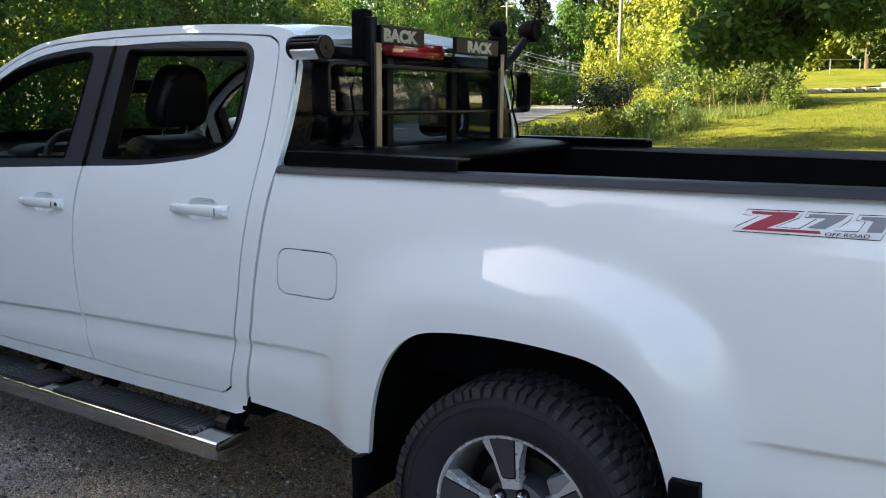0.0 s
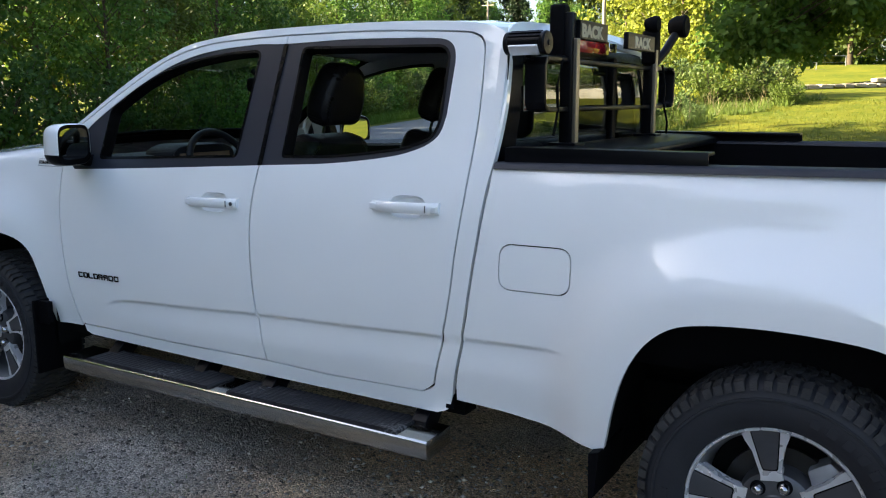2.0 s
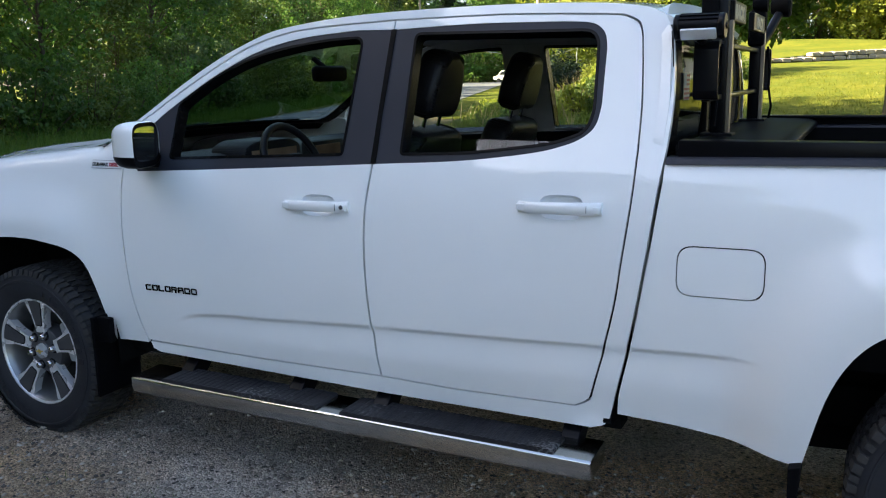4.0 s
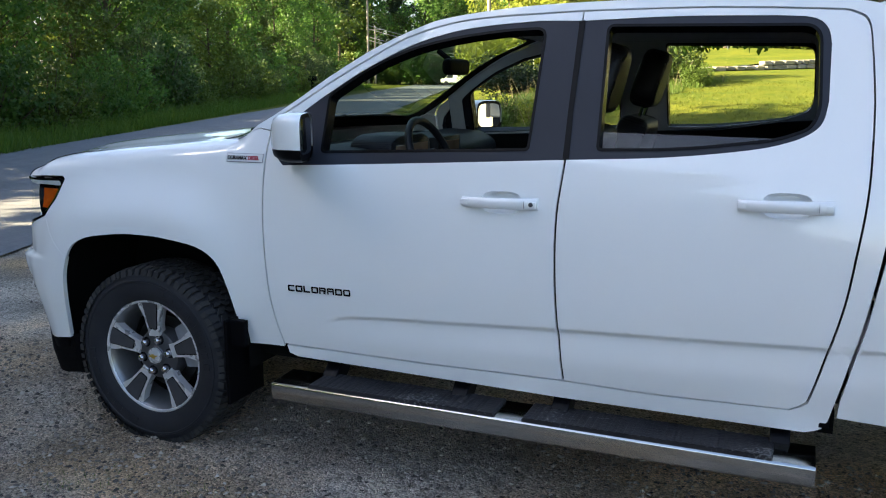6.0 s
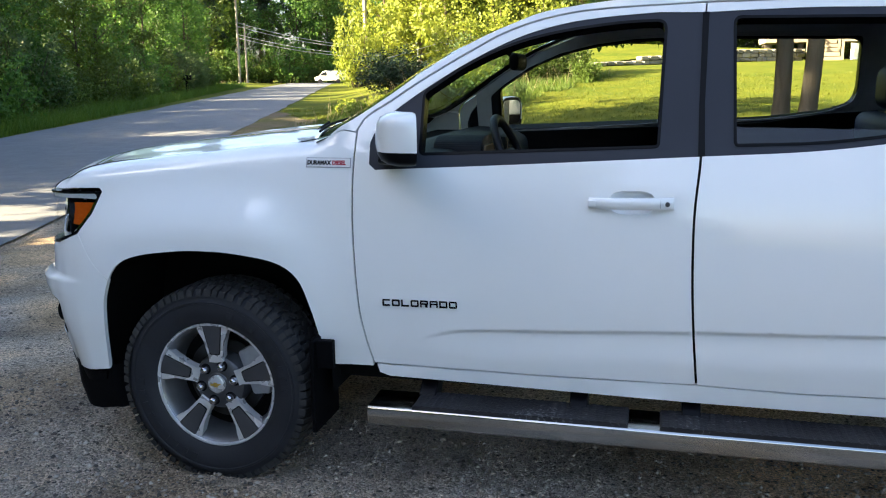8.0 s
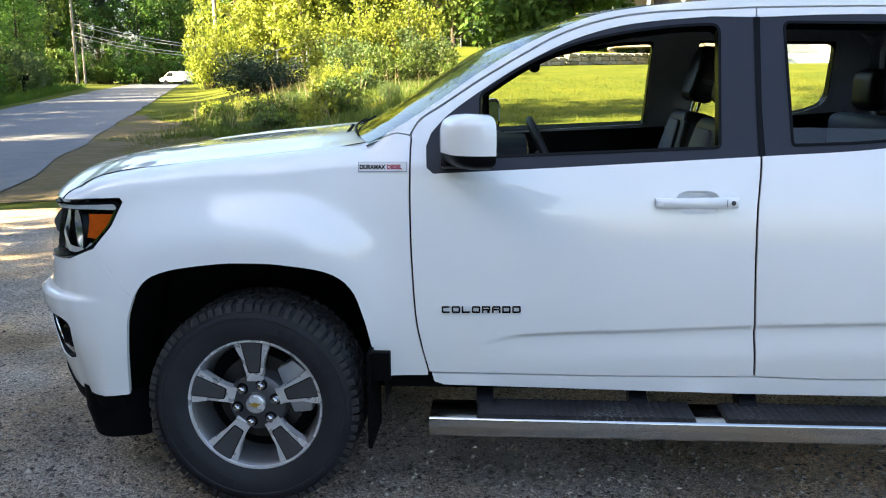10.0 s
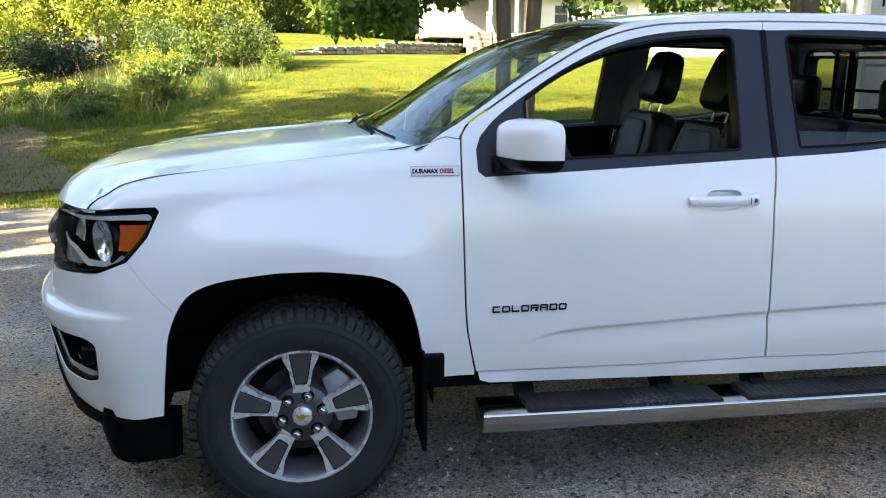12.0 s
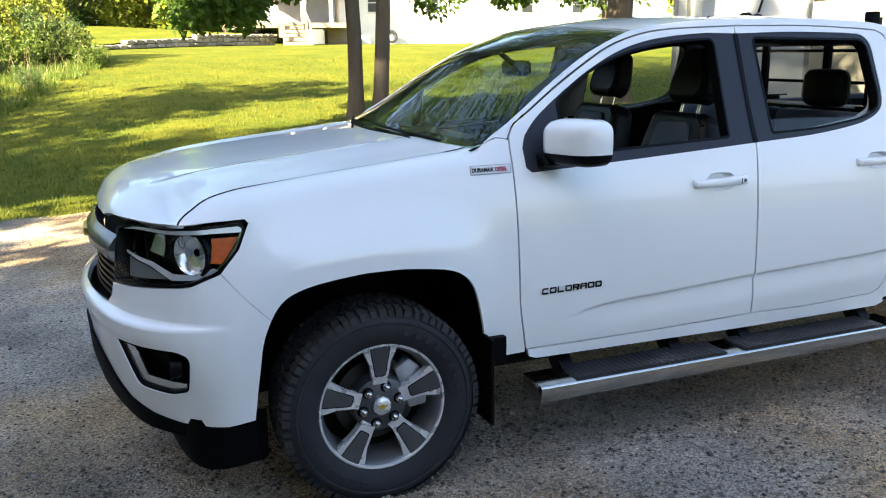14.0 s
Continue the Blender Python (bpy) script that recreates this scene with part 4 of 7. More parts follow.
# wheels
def make_wheel(x, side, front):
    cy = -0.79 * side
    o = -side
    tyre = bmesh.new()
    prof = [(0.232, -0.085), (0.240, -0.108), (0.262, -0.122), (0.300, -0.130), (0.334, -0.126), (0.356, -0.114), (0.368, -0.098), (0.372, -0.05), (0.372, 0.05), (0.368, 0.098), (0.356, 0.114), (0.334, 0.126), (0.300, 0.130), (0.262, 0.122), (0.240, 0.108), (0.232, 0.085)]
    lathe(tyre, prof, 72)
    for v in tyre.verts:
        if v.co.z < -0.360:
            v.co.z = -0.360 - (-(v.co.z + 0.360)) * 0.15
    w = part("wheel", tyre, RUBBER, truck, "all-terrain tyre on a five-spoke machined alloy wheel", auto=35)
    w.location = (x, cy, 0.362)
    # tread blocks: shoulder lugs and two staggered centre rows
    tb = bmesh.new()
    for k in range(68):
        a0 = 2 * math.pi * k / 68
        for row, (y0, y1, sh, h) in enumerate(((-0.127, -0.078, 0.0, 0.0), (-0.066, -0.024, 0.5, 0), (-0.018, 0.018, 0.2, 0), (0.024, 0.066, 0.7, 0), (0.078, 0.127, 0.4, 0))):
            a = a0 + sh * 2 * math.pi / 68 + 0.012 * math.sin(5.1 * k + row)
            da = 0.030 + 0.006 * math.sin(k * 2.3 + row)
            vs = []
            for y, edge in ((y0, row == 0), (y1, row == 4)):
                for aa in (a - da, a + da):
                    for r in ((0.346, 0.371) if edge else (0.362, 0.379)):
                        yy = y * (1.015 if edge and r < 0.35 else 1.0) + (0.005 if (edge and r > 0.35) else 0) * (1 if y < 0 else -1)
                        skew = 0.012 * (1 if aa > a else -1) * (0 if row in (0, 4) else (1 if row % 2 else -1))
                        zz = r * math.sin(aa)
                        if zz < -0.361:
                            zz = -0.361
                        vs.append(tb.verts.new((r * math.cos(aa), yy + skew, zz)))
            for f in ((0, 1, 3, 2), (4, 6, 7, 5), (0, 4, 5, 1), (2, 3, 7, 6), (1, 5, 7, 3)):
                tb.faces.new([vs[i] for i in f])
    part("tread", tb, TREAD, w)
    # raised band and bars on the sidewall
    sb = bmesh.new()
    lathe(sb, [(0.318, o * 0.1285), (0.320, o * 0.1315), (0.326, o * 0.1315), (0.328, o * 0.1275)], 64)
    for k in range(40):
        if k % 20 < 9:
            a = 2 * math.pi * k / 40
            b = bmesh.new()
            bmesh.ops.create_cube(b, size=1)
            b.transform(Matrix.Rotation(-a, 4, 'Y') @ Matrix.Translation((0.292, o * 0.130, 0)) @ Matrix.Diagonal((0.026, 0.004, 0.024, 1)))
            join(sb, b)
    part("sidewall_relief", sb, RUBBER, w)
    # rim barrel and its bright lip
    rb = bmesh.new()
    lathe(rb, [(0.2, -o * 0.09), (0.205, o * 0.02), (0.214, o * 0.070), (0.222, o * 0.092), (0.228, o * 0.100)], 64)
    rim = part("rim", rb, BARREL, w, "alloy rim with a bright machined lip", auto=35)
    lp = bmesh.new()
    lathe(lp, [(0.227, o * 0.098), (0.231, o * 0.107), (0.237, o * 0.108), (0.240, o * 0.104), (0.241, o * 0.094)], 64)
    part("rim_lip", lp, MACHINED, rim, "bright machined lip", auto=35)
    # five flared spokes, bright along their sides, with a dark painted pocket in the face
    for s in range(5):
        ang = 2 * math.pi * s / 5 + (0.01 if front else 0.16) + math.pi / 2
        rot = Matrix.Rotation(-ang, 4, 'Y')

        def lean(bm):
            for v in bm.verts:
                v.co.y += o * 0.10 * (v.co.x - 0.12)
            bm.transform(rot)
            return bm
        sp = bmesh.new()
        prism(sp, [(0.080, -0.030), (0.100, -0.028), (0.130, -0.030), (0.165, -0.040), (0.200, -0.053), (0.232, -0.072), (0.232, 0.072), (0.200, 0.053), (0.165, 0.040), (0.130, 0.030), (0.100, 0.028), (0.080, 0.030)], o * 0.050, o * 0.088)
        bmesh.ops.bevel(sp, geom=[e for e in sp.edges if all(abs(v.co.y - o * 0.088) < 1e-4 for v in e.verts)], offset=0.0035, segments=2, affect='EDGES')
        spoke = part("spoke", lean(sp), MACHINED, w, auto=30)
        gr = bmesh.new()
        prism(gr, rounded([(0.112, -0.0205), (0.2335, -0.0405), (0.2335, 0.0405), (0.112, 0.0205)], [0.008, 0, 0, 0.008], 4), o * 0.080, o * 0.0892)
        part("pocket_groove", lean(gr), BADGE_BLACK, spoke)
        pk = bmesh.new()
        prism(pk, rounded([(0.116, -0.0175), (0.2325, -0.0370), (0.2325, 0.0370), (0.116, 0.0175)], [0.007, 0, 0, 0.007], 4), o * 0.080, o * 0.0915, bevel=0.0010)
        part("spoke_pocket", lean(pk), DARK_ALLOY, spoke, "dark grey painted pocket")
    hub = bmesh.new()
    lathe(hub, [(0.0, o * 0.086), (0.038, o * 0.086), (0.042, o * 0.082), (0.088, o * 0.0775), (0.100, o * 0.070), (0.106, o * 0.05), (0.108, 0.0)], 36)
    part("hub", hub, DARK_ALLOY, w, auto=35)
    cap = bmesh.new()
    lathe(cap, [(0.0, o * 0.101), (0.026, o * 0.100), (0.033, o * 0.096), (0.034, o * 0.086)], 32)
    part("centre_cap", cap, MACHINED, w, "round silver centre cap", auto=35)
    em = bmesh.new()
    prism(em, [(-0.021, -0.004), (-0.006, -0.004), (-0.006, -0.009), (0.008, -0.009), (0.008, -0.004), (0.021, 0.003), (0.021, 0.006), (0.006, 0.005), (0.006, 0.009), (-0.008, 0.009), (-0.008, 0.005), (-0.021, 0.002)], o * 0.098, o * 0.1025)
    part("cap_emblem", em, GOLD, w)
    for s in range(6):
        a = 2 * math.pi * s / 6 + 0.23
        ln = bmesh.new()
        lathe(ln, [(0.0, o * 0.106), (0.006, o * 0.1055), (0.0115, o * 0.102), (0.0150, o * 0.094), (0.0155, o * 0.080)], 16, 'y', (0.070 * math.cos(a), 0, 0.070 * math.sin(a)))
        nut = part("lug_nut", ln, LUG, w, auto=35)
        # flat black ring stands in for the shade in each nut's recess
        ring = bmesh.new()
        lathe(ring, [(0.0155, o * 0.0815), (0.0205, o * 0.0815), (0.0215, o * 0.076)], 16, 'y', (0.070 * math.cos(a), 0, 0.070 * math.sin(a)))
        part("lug_recess_shade", ring, BADGE_BLACK, w, auto=35)
    disc = bmesh.new()
    lathe(disc, [(0.08, o * 0.012), (0.155, o * 0.012), (0.155, -o * 0.014), (0.08, -o * 0.014)], 48)
    part("brake_disc", disc, BRAKE, w, auto=30)
    cal = bmesh.new()
    prism(cal, [(0.10, -0.085), (0.165, -0.10), (0.19, -0.05), (0.195, 0.05), (0.165, 0.10), (0.10, 0.085)], -o * 0.03, o * 0.045, bevel=0.008)
    cal.transform(Matrix.Rotation(-0.33, 4, 'Y'))
    part("brake_caliper", cal, CALIPER, w, auto=40)
    bp = bmesh.new()
    lathe(bp, [(0.0, -o * 0.02), (0.2, -o * 0.02), (0.22, -o * 0.085)], 40)
    part("backing_plate", bp, UNDER, w)
    return w


for x in (0.0, 3.569):
    for side in (1, -1):
        make_wheel(x, side, x < 1)

# wheel wells, floor and chassis
for x0, lo, hi in ((-0.015, -0.52, 0.47), (3.54, 3.03, 4.03)):
    for side in (1, -1):
        bm = bmesh.new()
        prof = spline([(x0 - 0.47, 0.30), (x0 - 0.46, 0.60), (x0 - 0.40, 0.80), (x0 - 0.25, 0.89), (x0, 0.905), (x0 + 0.25, 0.89), (x0 + 0.40, 0.80), (x0 + 0.46, 0.60), (x0 + 0.47, 0.36)], 4)
        a = [bm.verts.new((x, -side * 0.86, z)) for x, z in prof]
        b = [bm.verts.new((x, -side * 0.44, z)) for x, z in prof]
        for k in range(len(prof) - 1):
            bm.faces.new((a[k], a[k + 1], b[k + 1], b[k]))
        bm.faces.new(b)
        part("wheel_well", bm, CAVITY, truck, "black wheel-arch liner")
for name, dims in (("frame_rail", (-0.75, 4.65, -0.49, -0.41, 0.40, 0.54, 0.01)), ("frame_rail", (-0.75, 4.65, 0.41, 0.49, 0.40, 0.54, 0.01)), ("floor_pan", (-0.5, 4.6, -0.405, 0.405, 0.47, 0.53)),
                   ("cab_floor", (0.55, 2.55, -0.80, 0.80, 0.545, 0.57)), ("sill_beam", (0.40, 2.55, -0.78, -0.70, 0.40, 0.47)), ("sill_beam", (0.40, 2.55, 0.70, 0.78, 0.40, 0.47)), ("engine_tray", (-0.74, 0.40, -0.40, 0.40, 0.40, 0.46))):
    bm = bmesh.new()
    box(bm, *dims)
    part(name, bm, UNDER, truck)
for name, a, b, r in (("rear_axle", (3.569, -0.75, 0.362), (3.569, 0.75, 0.362), 0.05), ("front_axle", (0.0, -0.72, 0.362), (0.0, 0.72, 0.362), 0.04), ("drive_shaft", (1.2, 0.2, 0.36), (3.5, 0.1, 0.36), 0.04)):
    bm = bmesh.new()
    tube(bm, [a, b], r)
    part(name, bm, UNDER, truck)
bm = bmesh.new()
box(bm, 0.43, 0.56, -0.80, 0.80, 0.45, 1.20)
box(bm, -0.70, 0.45, -0.43, 0.43, 0.45, 1.05)
box(bm, -0.74, -0.66, -0.62, 0.62, 0.45, 1.0)
part("firewall", bm, CAVITY, truck)

# running boards
for side in (1, -1):
    bm = bmesh.new()
    y0, y1 = -side * 0.955, -side * 0.800
    prism(bm, [(y0 + side * 0.002, 0.296), (y0 - side * 0.002, 0.322), (y0 - side * 0.002, 0.350), (y0 + side * 0.006, 0.357), (y1, 0.362), (y1, 0.300), (y0 + side * 0.012, 0.286)], 0.615, 2.505, 'x', 0.003)
    board = part("running_board", bm, STAINLESS, truck, "polished steel running board with black step pads", auto=30)
    for x0, x1 in ((0.775, 1.500), (1.60, 2.385)):
        bm = bmesh.new()
        nrib = int((x1 - x0 - 0.05) / 0.026)
        ribs = [(x0, 0.352), (x0, 0.364), (x0 + 0.006, 0.370)]
        for k in range(nrib):
            xx = x0 + 0.03 + k * 0.026
            ribs += [(xx - 0.004, 0.3695), (xx, 0.3712), (xx + 0.012, 0.3712), (xx + 0.016, 0.3695)]
        ribs += [(x1 - 0.006, 0.370), (x1, 0.364), (x1, 0.352)]
        prism(bm, ribs, -side * 0.9515, -side * 0.806, 'y')
        part("step_pad", bm, PAD, board, "scuffed black ribbed step pad")
    for x in (0.80, 1.33, 1.70, 2.40):
        bm = bmesh.new()
        prism(bm, [(-side * 0.84, 0.30), (-side * 0.84, 0.37), (-side * 0.74, 0.45), (-side * 0.70, 0.45), (-side * 0.70, 0.40), (-side * 0.80, 0.30)], x - 0.03, x + 0.03, 'x', 0.003)
        part("step_bracket", bm, BLACK_STEEL, truck)
    # mud flaps
    bm = bmesh.new()
    box(bm, 0.405, 0.420, min(-side * 0.95, -side * 0.72), max(-side * 0.95, -side * 0.72), 0.235, 0.575, 0.004)
    box(bm, 0.412, 0.482, min(-side * 0.925, -side * 0.895), max(-side * 0.925, -side * 0.895), 0.47, 0.572, 0.004)
    part("mud_flap", bm, BLACK_PLASTIC, truck)
    bm = bmesh.new()
    box(bm, 4.00, 4.015, min(-side * 0.95, -side * 0.72), max(-side * 0.95, -side * 0.72), 0.20, 0.61, 0.004)
    box(bm, 4.00, 4.07, min(-side * 0.945, -side * 0.87), max(-side * 0.945, -side * 0.87), 0.42, 0.612, 0.004)
    part("mud_flap", bm, BLACK_PLASTIC, truck)
    bm = bmesh.new()
    prism(bm, [(3.085, 0.44), (3.075, 0.30), (3.055, 0.28), (3.052, 0.43)], -side * 0.93, -side * 0.70, 'y', 0.003)
    part("arch_lip", bm, BLACK_PLASTIC, truck)
    bm = bmesh.new()
    box(bm, 2.505, 2.535, min(-side * 0.835, -side * 0.76), max(-side * 0.835, -side * 0.76), 0.435, 0.50, 0.004)
    part("sill_end", bm, BLACK_PLASTIC, truck)

# door mirrors
for side in (1, -1):
    c = Vector((0.748, -side * 0.950, 1.281))

    def oval(ry, rz, dx, n=32):
        pts = []
        for i in range(n):
            a = 2 * math.pi * i / n
            yy = ry * math.copysign(abs(math.cos(a)) ** 0.5, math.cos(a))
            zz = rz * math.copysign(abs(math.sin(a)) ** 0.45, math.sin(a))
            pts.append(c + Vector((dx - 0.36 * side * yy, yy, zz)))
        return pts

    def shell(bm):
        rings = [[bm.verts.new(p) for p in oval(0.106 * k, 0.086 * k, dx)] for dx, k in ((-0.078, 0.25), (-0.073, 0.55), (-0.060, 0.80), (-0.036, 0.94), (-0.005, 1.0), (0.046, 0.99), (0.054, 0.95))]
        for a, b in zip(rings, rings[1:]):
            for i in range(32):
                bm.faces.new((a[i], a[(i + 1) % 32], b[(i + 1) % 32], b[i]))
        bm.faces.new(rings[0])
        return bm
    bm = shell(bmesh.new())
    bmesh.ops.bisect_plane(bm, geom=bm.verts[:] + bm.edges[:] + bm.faces[:], plane_co=(0, 0, 1.243), plane_no=(0, 0, 1), clear_inner=True)
    mirror = part("door_mirror", bm, PAINT, truck, "white door mirror with a black base", auto=50)
    bm = shell(bmesh.new())
    bmesh.ops.bisect_plane(bm, geom=bm.verts[:] + bm.edges[:] + bm.faces[:], plane_co=(0, 0, 1.2425), plane_no=(0, 0, 1), clear_outer=True)
    for v in bm.verts:
        v.co.y = c.y + (v.co.y - c.y) * 1.02
    prism(bm, [(-side * 0.80, 1.178), (-side * 0.80, 1.235), (-side * 0.88, 1.225), (-side * 0.90, 1.20), (-side * 0.88, 1.188)], 0.655, 0.735, 'x', 0.008)
    part("mirror_base", bm, BLACK_TRIM, mirror, auto=50)
    bm = bmesh.new()
    bm.faces.new([bm.verts.new(p) for p in oval(0.103, 0.082, 0.047)])
    part("mirror_back", bm, BLACK_TRIM, mirror)
    bm = bmesh.new()
    bm.faces.new([bm.verts.new(p + Vector((0, 0, 0.004))) for p in oval(0.088, 0.063, 0.052)])
    part("mirror_glass", bm, MIRROR, mirror)

# badges
def on_side(x, z, out=0.0015):
    """A frame lying on the left flank at (x, z), letters reading towards +x."""
    p = Vector(skin(x, z))
    n = (Vector(skin(x + 0.01, z)) - Vector(skin(x - 0.01, z))).cross(Vector(skin(x, z + 0.01)) - Vector(skin(x, z - 0.01))).normalized()
    ax = (Vector(skin(x + 0.01, z)) - Vector(skin(x - 0.01, z))).normalized()
    up = n.cross(ax)
    return Matrix(((ax.x, up.x, n.x, p.x + n.x * out), (ax.y, up.y, n.y, p.y + n.y * out), (ax.z, up.z, n.z, p.z + n.z * out), (0, 0, 0, 1)))


def square_letters(name, text, width, height, depth, m, material, parent, gap=0.17):
    """Wide squared capitals with cut corners, each built of straight strokes."""
    a, b, h = 0.18, 0.22, 0.39
    bars = {"left": (0, a, 0.10, 0.90), "right": (1 - a, 1, 0.10, 0.90), "top": (0.07, 0.93, 1 - b, 1), "bottom": (0.07, 0.93, 0, b), "middle": (a, 1 - a, h, h + b),
            "stem": (0, a, 0, 1), "foot": (0, a, 0, 0.5), "foot_right": (1 - a, 1, 0, 0.5), "leg": (0.62, 0.92, 0, h + 0.02), "brow": (1 - a, 1, h, 0.92), "base": (0, 0.95, 0, b), "cap": (0, 0.93, 1 - b, 1)}
    forms = {"C": ("left", "top", "bottom"), "O": ("left", "right", "top", "bottom"), "L": ("stem", "base"), "R": ("stem", "cap", "brow", "middle", "leg"), "A": ("left", "right", "top", "middle", "foot", "foot_right"), "D": ("stem", "right", "cap", "base")}
    bm = bmesh.new()
    pitch = width / (len(text) - gap)
    w = pitch * (1 - gap)
    for n, ch in enumerate(text):
        for k, key in enumerate(forms[ch]):
            x0, x1, z0, z1 = bars[key]
            box(bm, n * pitch + x0 * w, n * pitch + x1 * w, z0 * height, z1 * height, 0.0, depth - 0.00005 * k)
    bm.transform(m)
    return part(name, bm, material, parent)


badge = square_letters("model_badge", "COLORADO", 0.266, 0.0255, 0.0030, on_side(0.655, 0.6985) @ Matrix.Rotation(radians(0.7), 4, 'Z'), CHROME, LEFT[1])
square_letters("badge_face", "COLORADO", 0.2648, 0.0243, 0.0036, on_side(0.6556, 0.6991) @ Matrix.Rotation(radians(0.7), 4, 'Z'), BADGE_BLACK, badge)
bm = bmesh.new()
box(bm, -0.0055, 0.1585, -0.0072, 0.0272, 0.0, 0.0022, 0.001)
bm.transform(on_side(0.382, 1.178, 0.001))
part("badge_rim", bm, BADGE_GREY, LEFT[0])
bm = bmesh.new()
box(bm, -0.0035, 0.1565, -0.0052, 0.0252, 0.0, 0.003, 0.001)
bm.transform(on_side(0.382, 1.178, 0.001))
plate = part("engine_badge", bm, BADGE_WHITE, LEFT[0], "white badge plate with dark and red letters")
words("badge_letters", "DURAMAX", 0.020, 0.001, on_side(0.3815, 1.1805, 0.004) @ Matrix.Diagonal((0.88, 1.02, 1, 1)), BADGE_BLACK, plate, bold=0.0010)
words("badge_letters", "DIESEL", 0.020, 0.001, on_side(0.4735, 1.1805, 0.004) @ Matrix.Diagonal((0.84, 1.02, 1, 1)), BADGE_RED, plate, bold=0.0010)
shape = [(4.080, 1.185), (4.088, 1.198), (4.132, 1.222), (4.098, 1.222), (4.107, 1.236), (4.225, 1.239), (4.216, 1.223), (4.172, 1.202), (4.219, 1.203), (4.252, 1.226), (4.227, 1.226), (4.233, 1.239),
         (4.322, 1.241), (4.317, 1.226), (4.290, 1.204), (4.334, 1.206), (4.346, 1.227), (4.327, 1.227), (4.333, 1.240), (4.405, 1.242), (4.378, 1.190)]


def sticker(name, ring, out, material, parent, label=""):
    return panel(name, ring, lambda u, v: (u, -half_width(u, v) - out, v), material, parent, thick=0.0003, label=label)


decal = sticker("sticker", shape, 0.0008, BADGE_BLACK, LEFT[4], "red, white and grey sticker on the box side")
sticker("sticker_ground", widen(shape, -0.0018), 0.0014, BADGE_WHITE, decal)
sticker("sticker_letter", [(4.116, 1.232), (4.216, 1.235), (4.207, 1.223), (4.153, 1.198), (4.262, 1.2005), (4.264, 1.1945), (4.098, 1.191), (4.129, 1.210), (4.161, 1.226), (4.118, 1.226)], 0.0020, BADGE_RED, decal)
sticker("sticker_letter", [(4.236, 1.234), (4.313, 1.237), (4.304, 1.227), (4.270, 1.205), (4.235, 1.205), (4.271, 1.227), (4.234, 1.227)], 0.0020, BADGE_GREY, decal)
sticker("sticker_letter", [(4.339, 1.236), (4.394, 1.238), (4.380, 1.207), (4.350, 1.205), (4.361, 1.228), (4.337, 1.230)], 0.0020, BADGE_GREY, decal)
words("sticker_words", "OFF ROAD", 0.0125, 0.0002, on_side(4.270, 1.1905, 0.0026) @ Matrix.Rotation(radians(1.5), 4, "Z") @ Matrix.Diagonal((1.45, 0.95, 1, 1)), BADGE_BLACK, decal, shear=0.2)

# cargo box: rails, inside, bed, tailgate
for s in (1, -1):
    bm = bmesh.new()
    rows = []
    for x in (2.672, 3.0, 3.4, 3.8, 4.2, 4.765):
        z = 1.2565 + (x - 2.67) * 0.0165
        rows.append([bm.verts.new((x, -s * y, z + dz)) for y, dz in ((0.820, -0.012), (0.812, 0.004), (0.800, 0.009), (0.738, 0.009), (0.728, 0.0), (0.722, -0.05))])
    for ra, rb in zip(rows, rows[1:]):
        for k in range(5):
            bm.faces.new((ra[k], rb[k], rb[k + 1], ra[k + 1]))
    part("bed_rail_cap", bm, RAIL_PLASTIC, truck, "dark grey moulded bed rail cap", auto=60)
    bm = bmesh.new()
    box(bm, 2.70, 4.72, min(-s * 0.74, -s * 0.70), max(-s * 0.74, -s * 0.70), 0.70, 1.262)
    part("bed_side_liner", bm, BLACK_PLASTIC, truck, "black sprayed bed side")
    bm = bmesh.new()
    box(bm, 3.18, 3.90, min(-s * 0.70, -s * 0.54), max(-s * 0.70, -s * 0.54), 0.71, 0.93, 0.03)
    part("wheel_box", bm, BLACK_PLASTIC, truck)
    bm = bmesh.new()
    prism(bm, [(-s * 0.795, 1.262), (-s * 0.795, 1.312), (-s * 0.72, 1.312), (-s * 0.72, 1.302), (-s * 0.785, 1.302), (-s * 0.785, 1.262)], 2.70, 3.325, 'x', 0.002)
    part("cover_bracket", bm, BLACK_STEEL, truck, "black steel bed cover side bracket", auto=30)
bm = bmesh.new()
box(bm, 2.69, 2.74, -0.70, 0.70, 0.68, 1.25)
part("bulkhead", bm, BLACK_PLASTIC, truck)
bm = bmesh.new()
box(bm, 2.70, 4.72, -0.70, 0.70, 0.66, 0.71)
part("bed_floor", bm, BLACK_PLASTIC, truck, "black sprayed bed floor")
bm = bmesh.new()
box(bm, 4.71, 4.77, -0.74, 0.74, 0.68, 1.285, 0.012)
part("tailgate", bm, PAINT, truck, auto=30)
bm = bmesh.new()
box(bm, 4.70, 4.86, -0.85, 0.85, 0.48, 0.64, 0.03, 3)
part("rear_bumper", bm, CHROME, truck, auto=30)

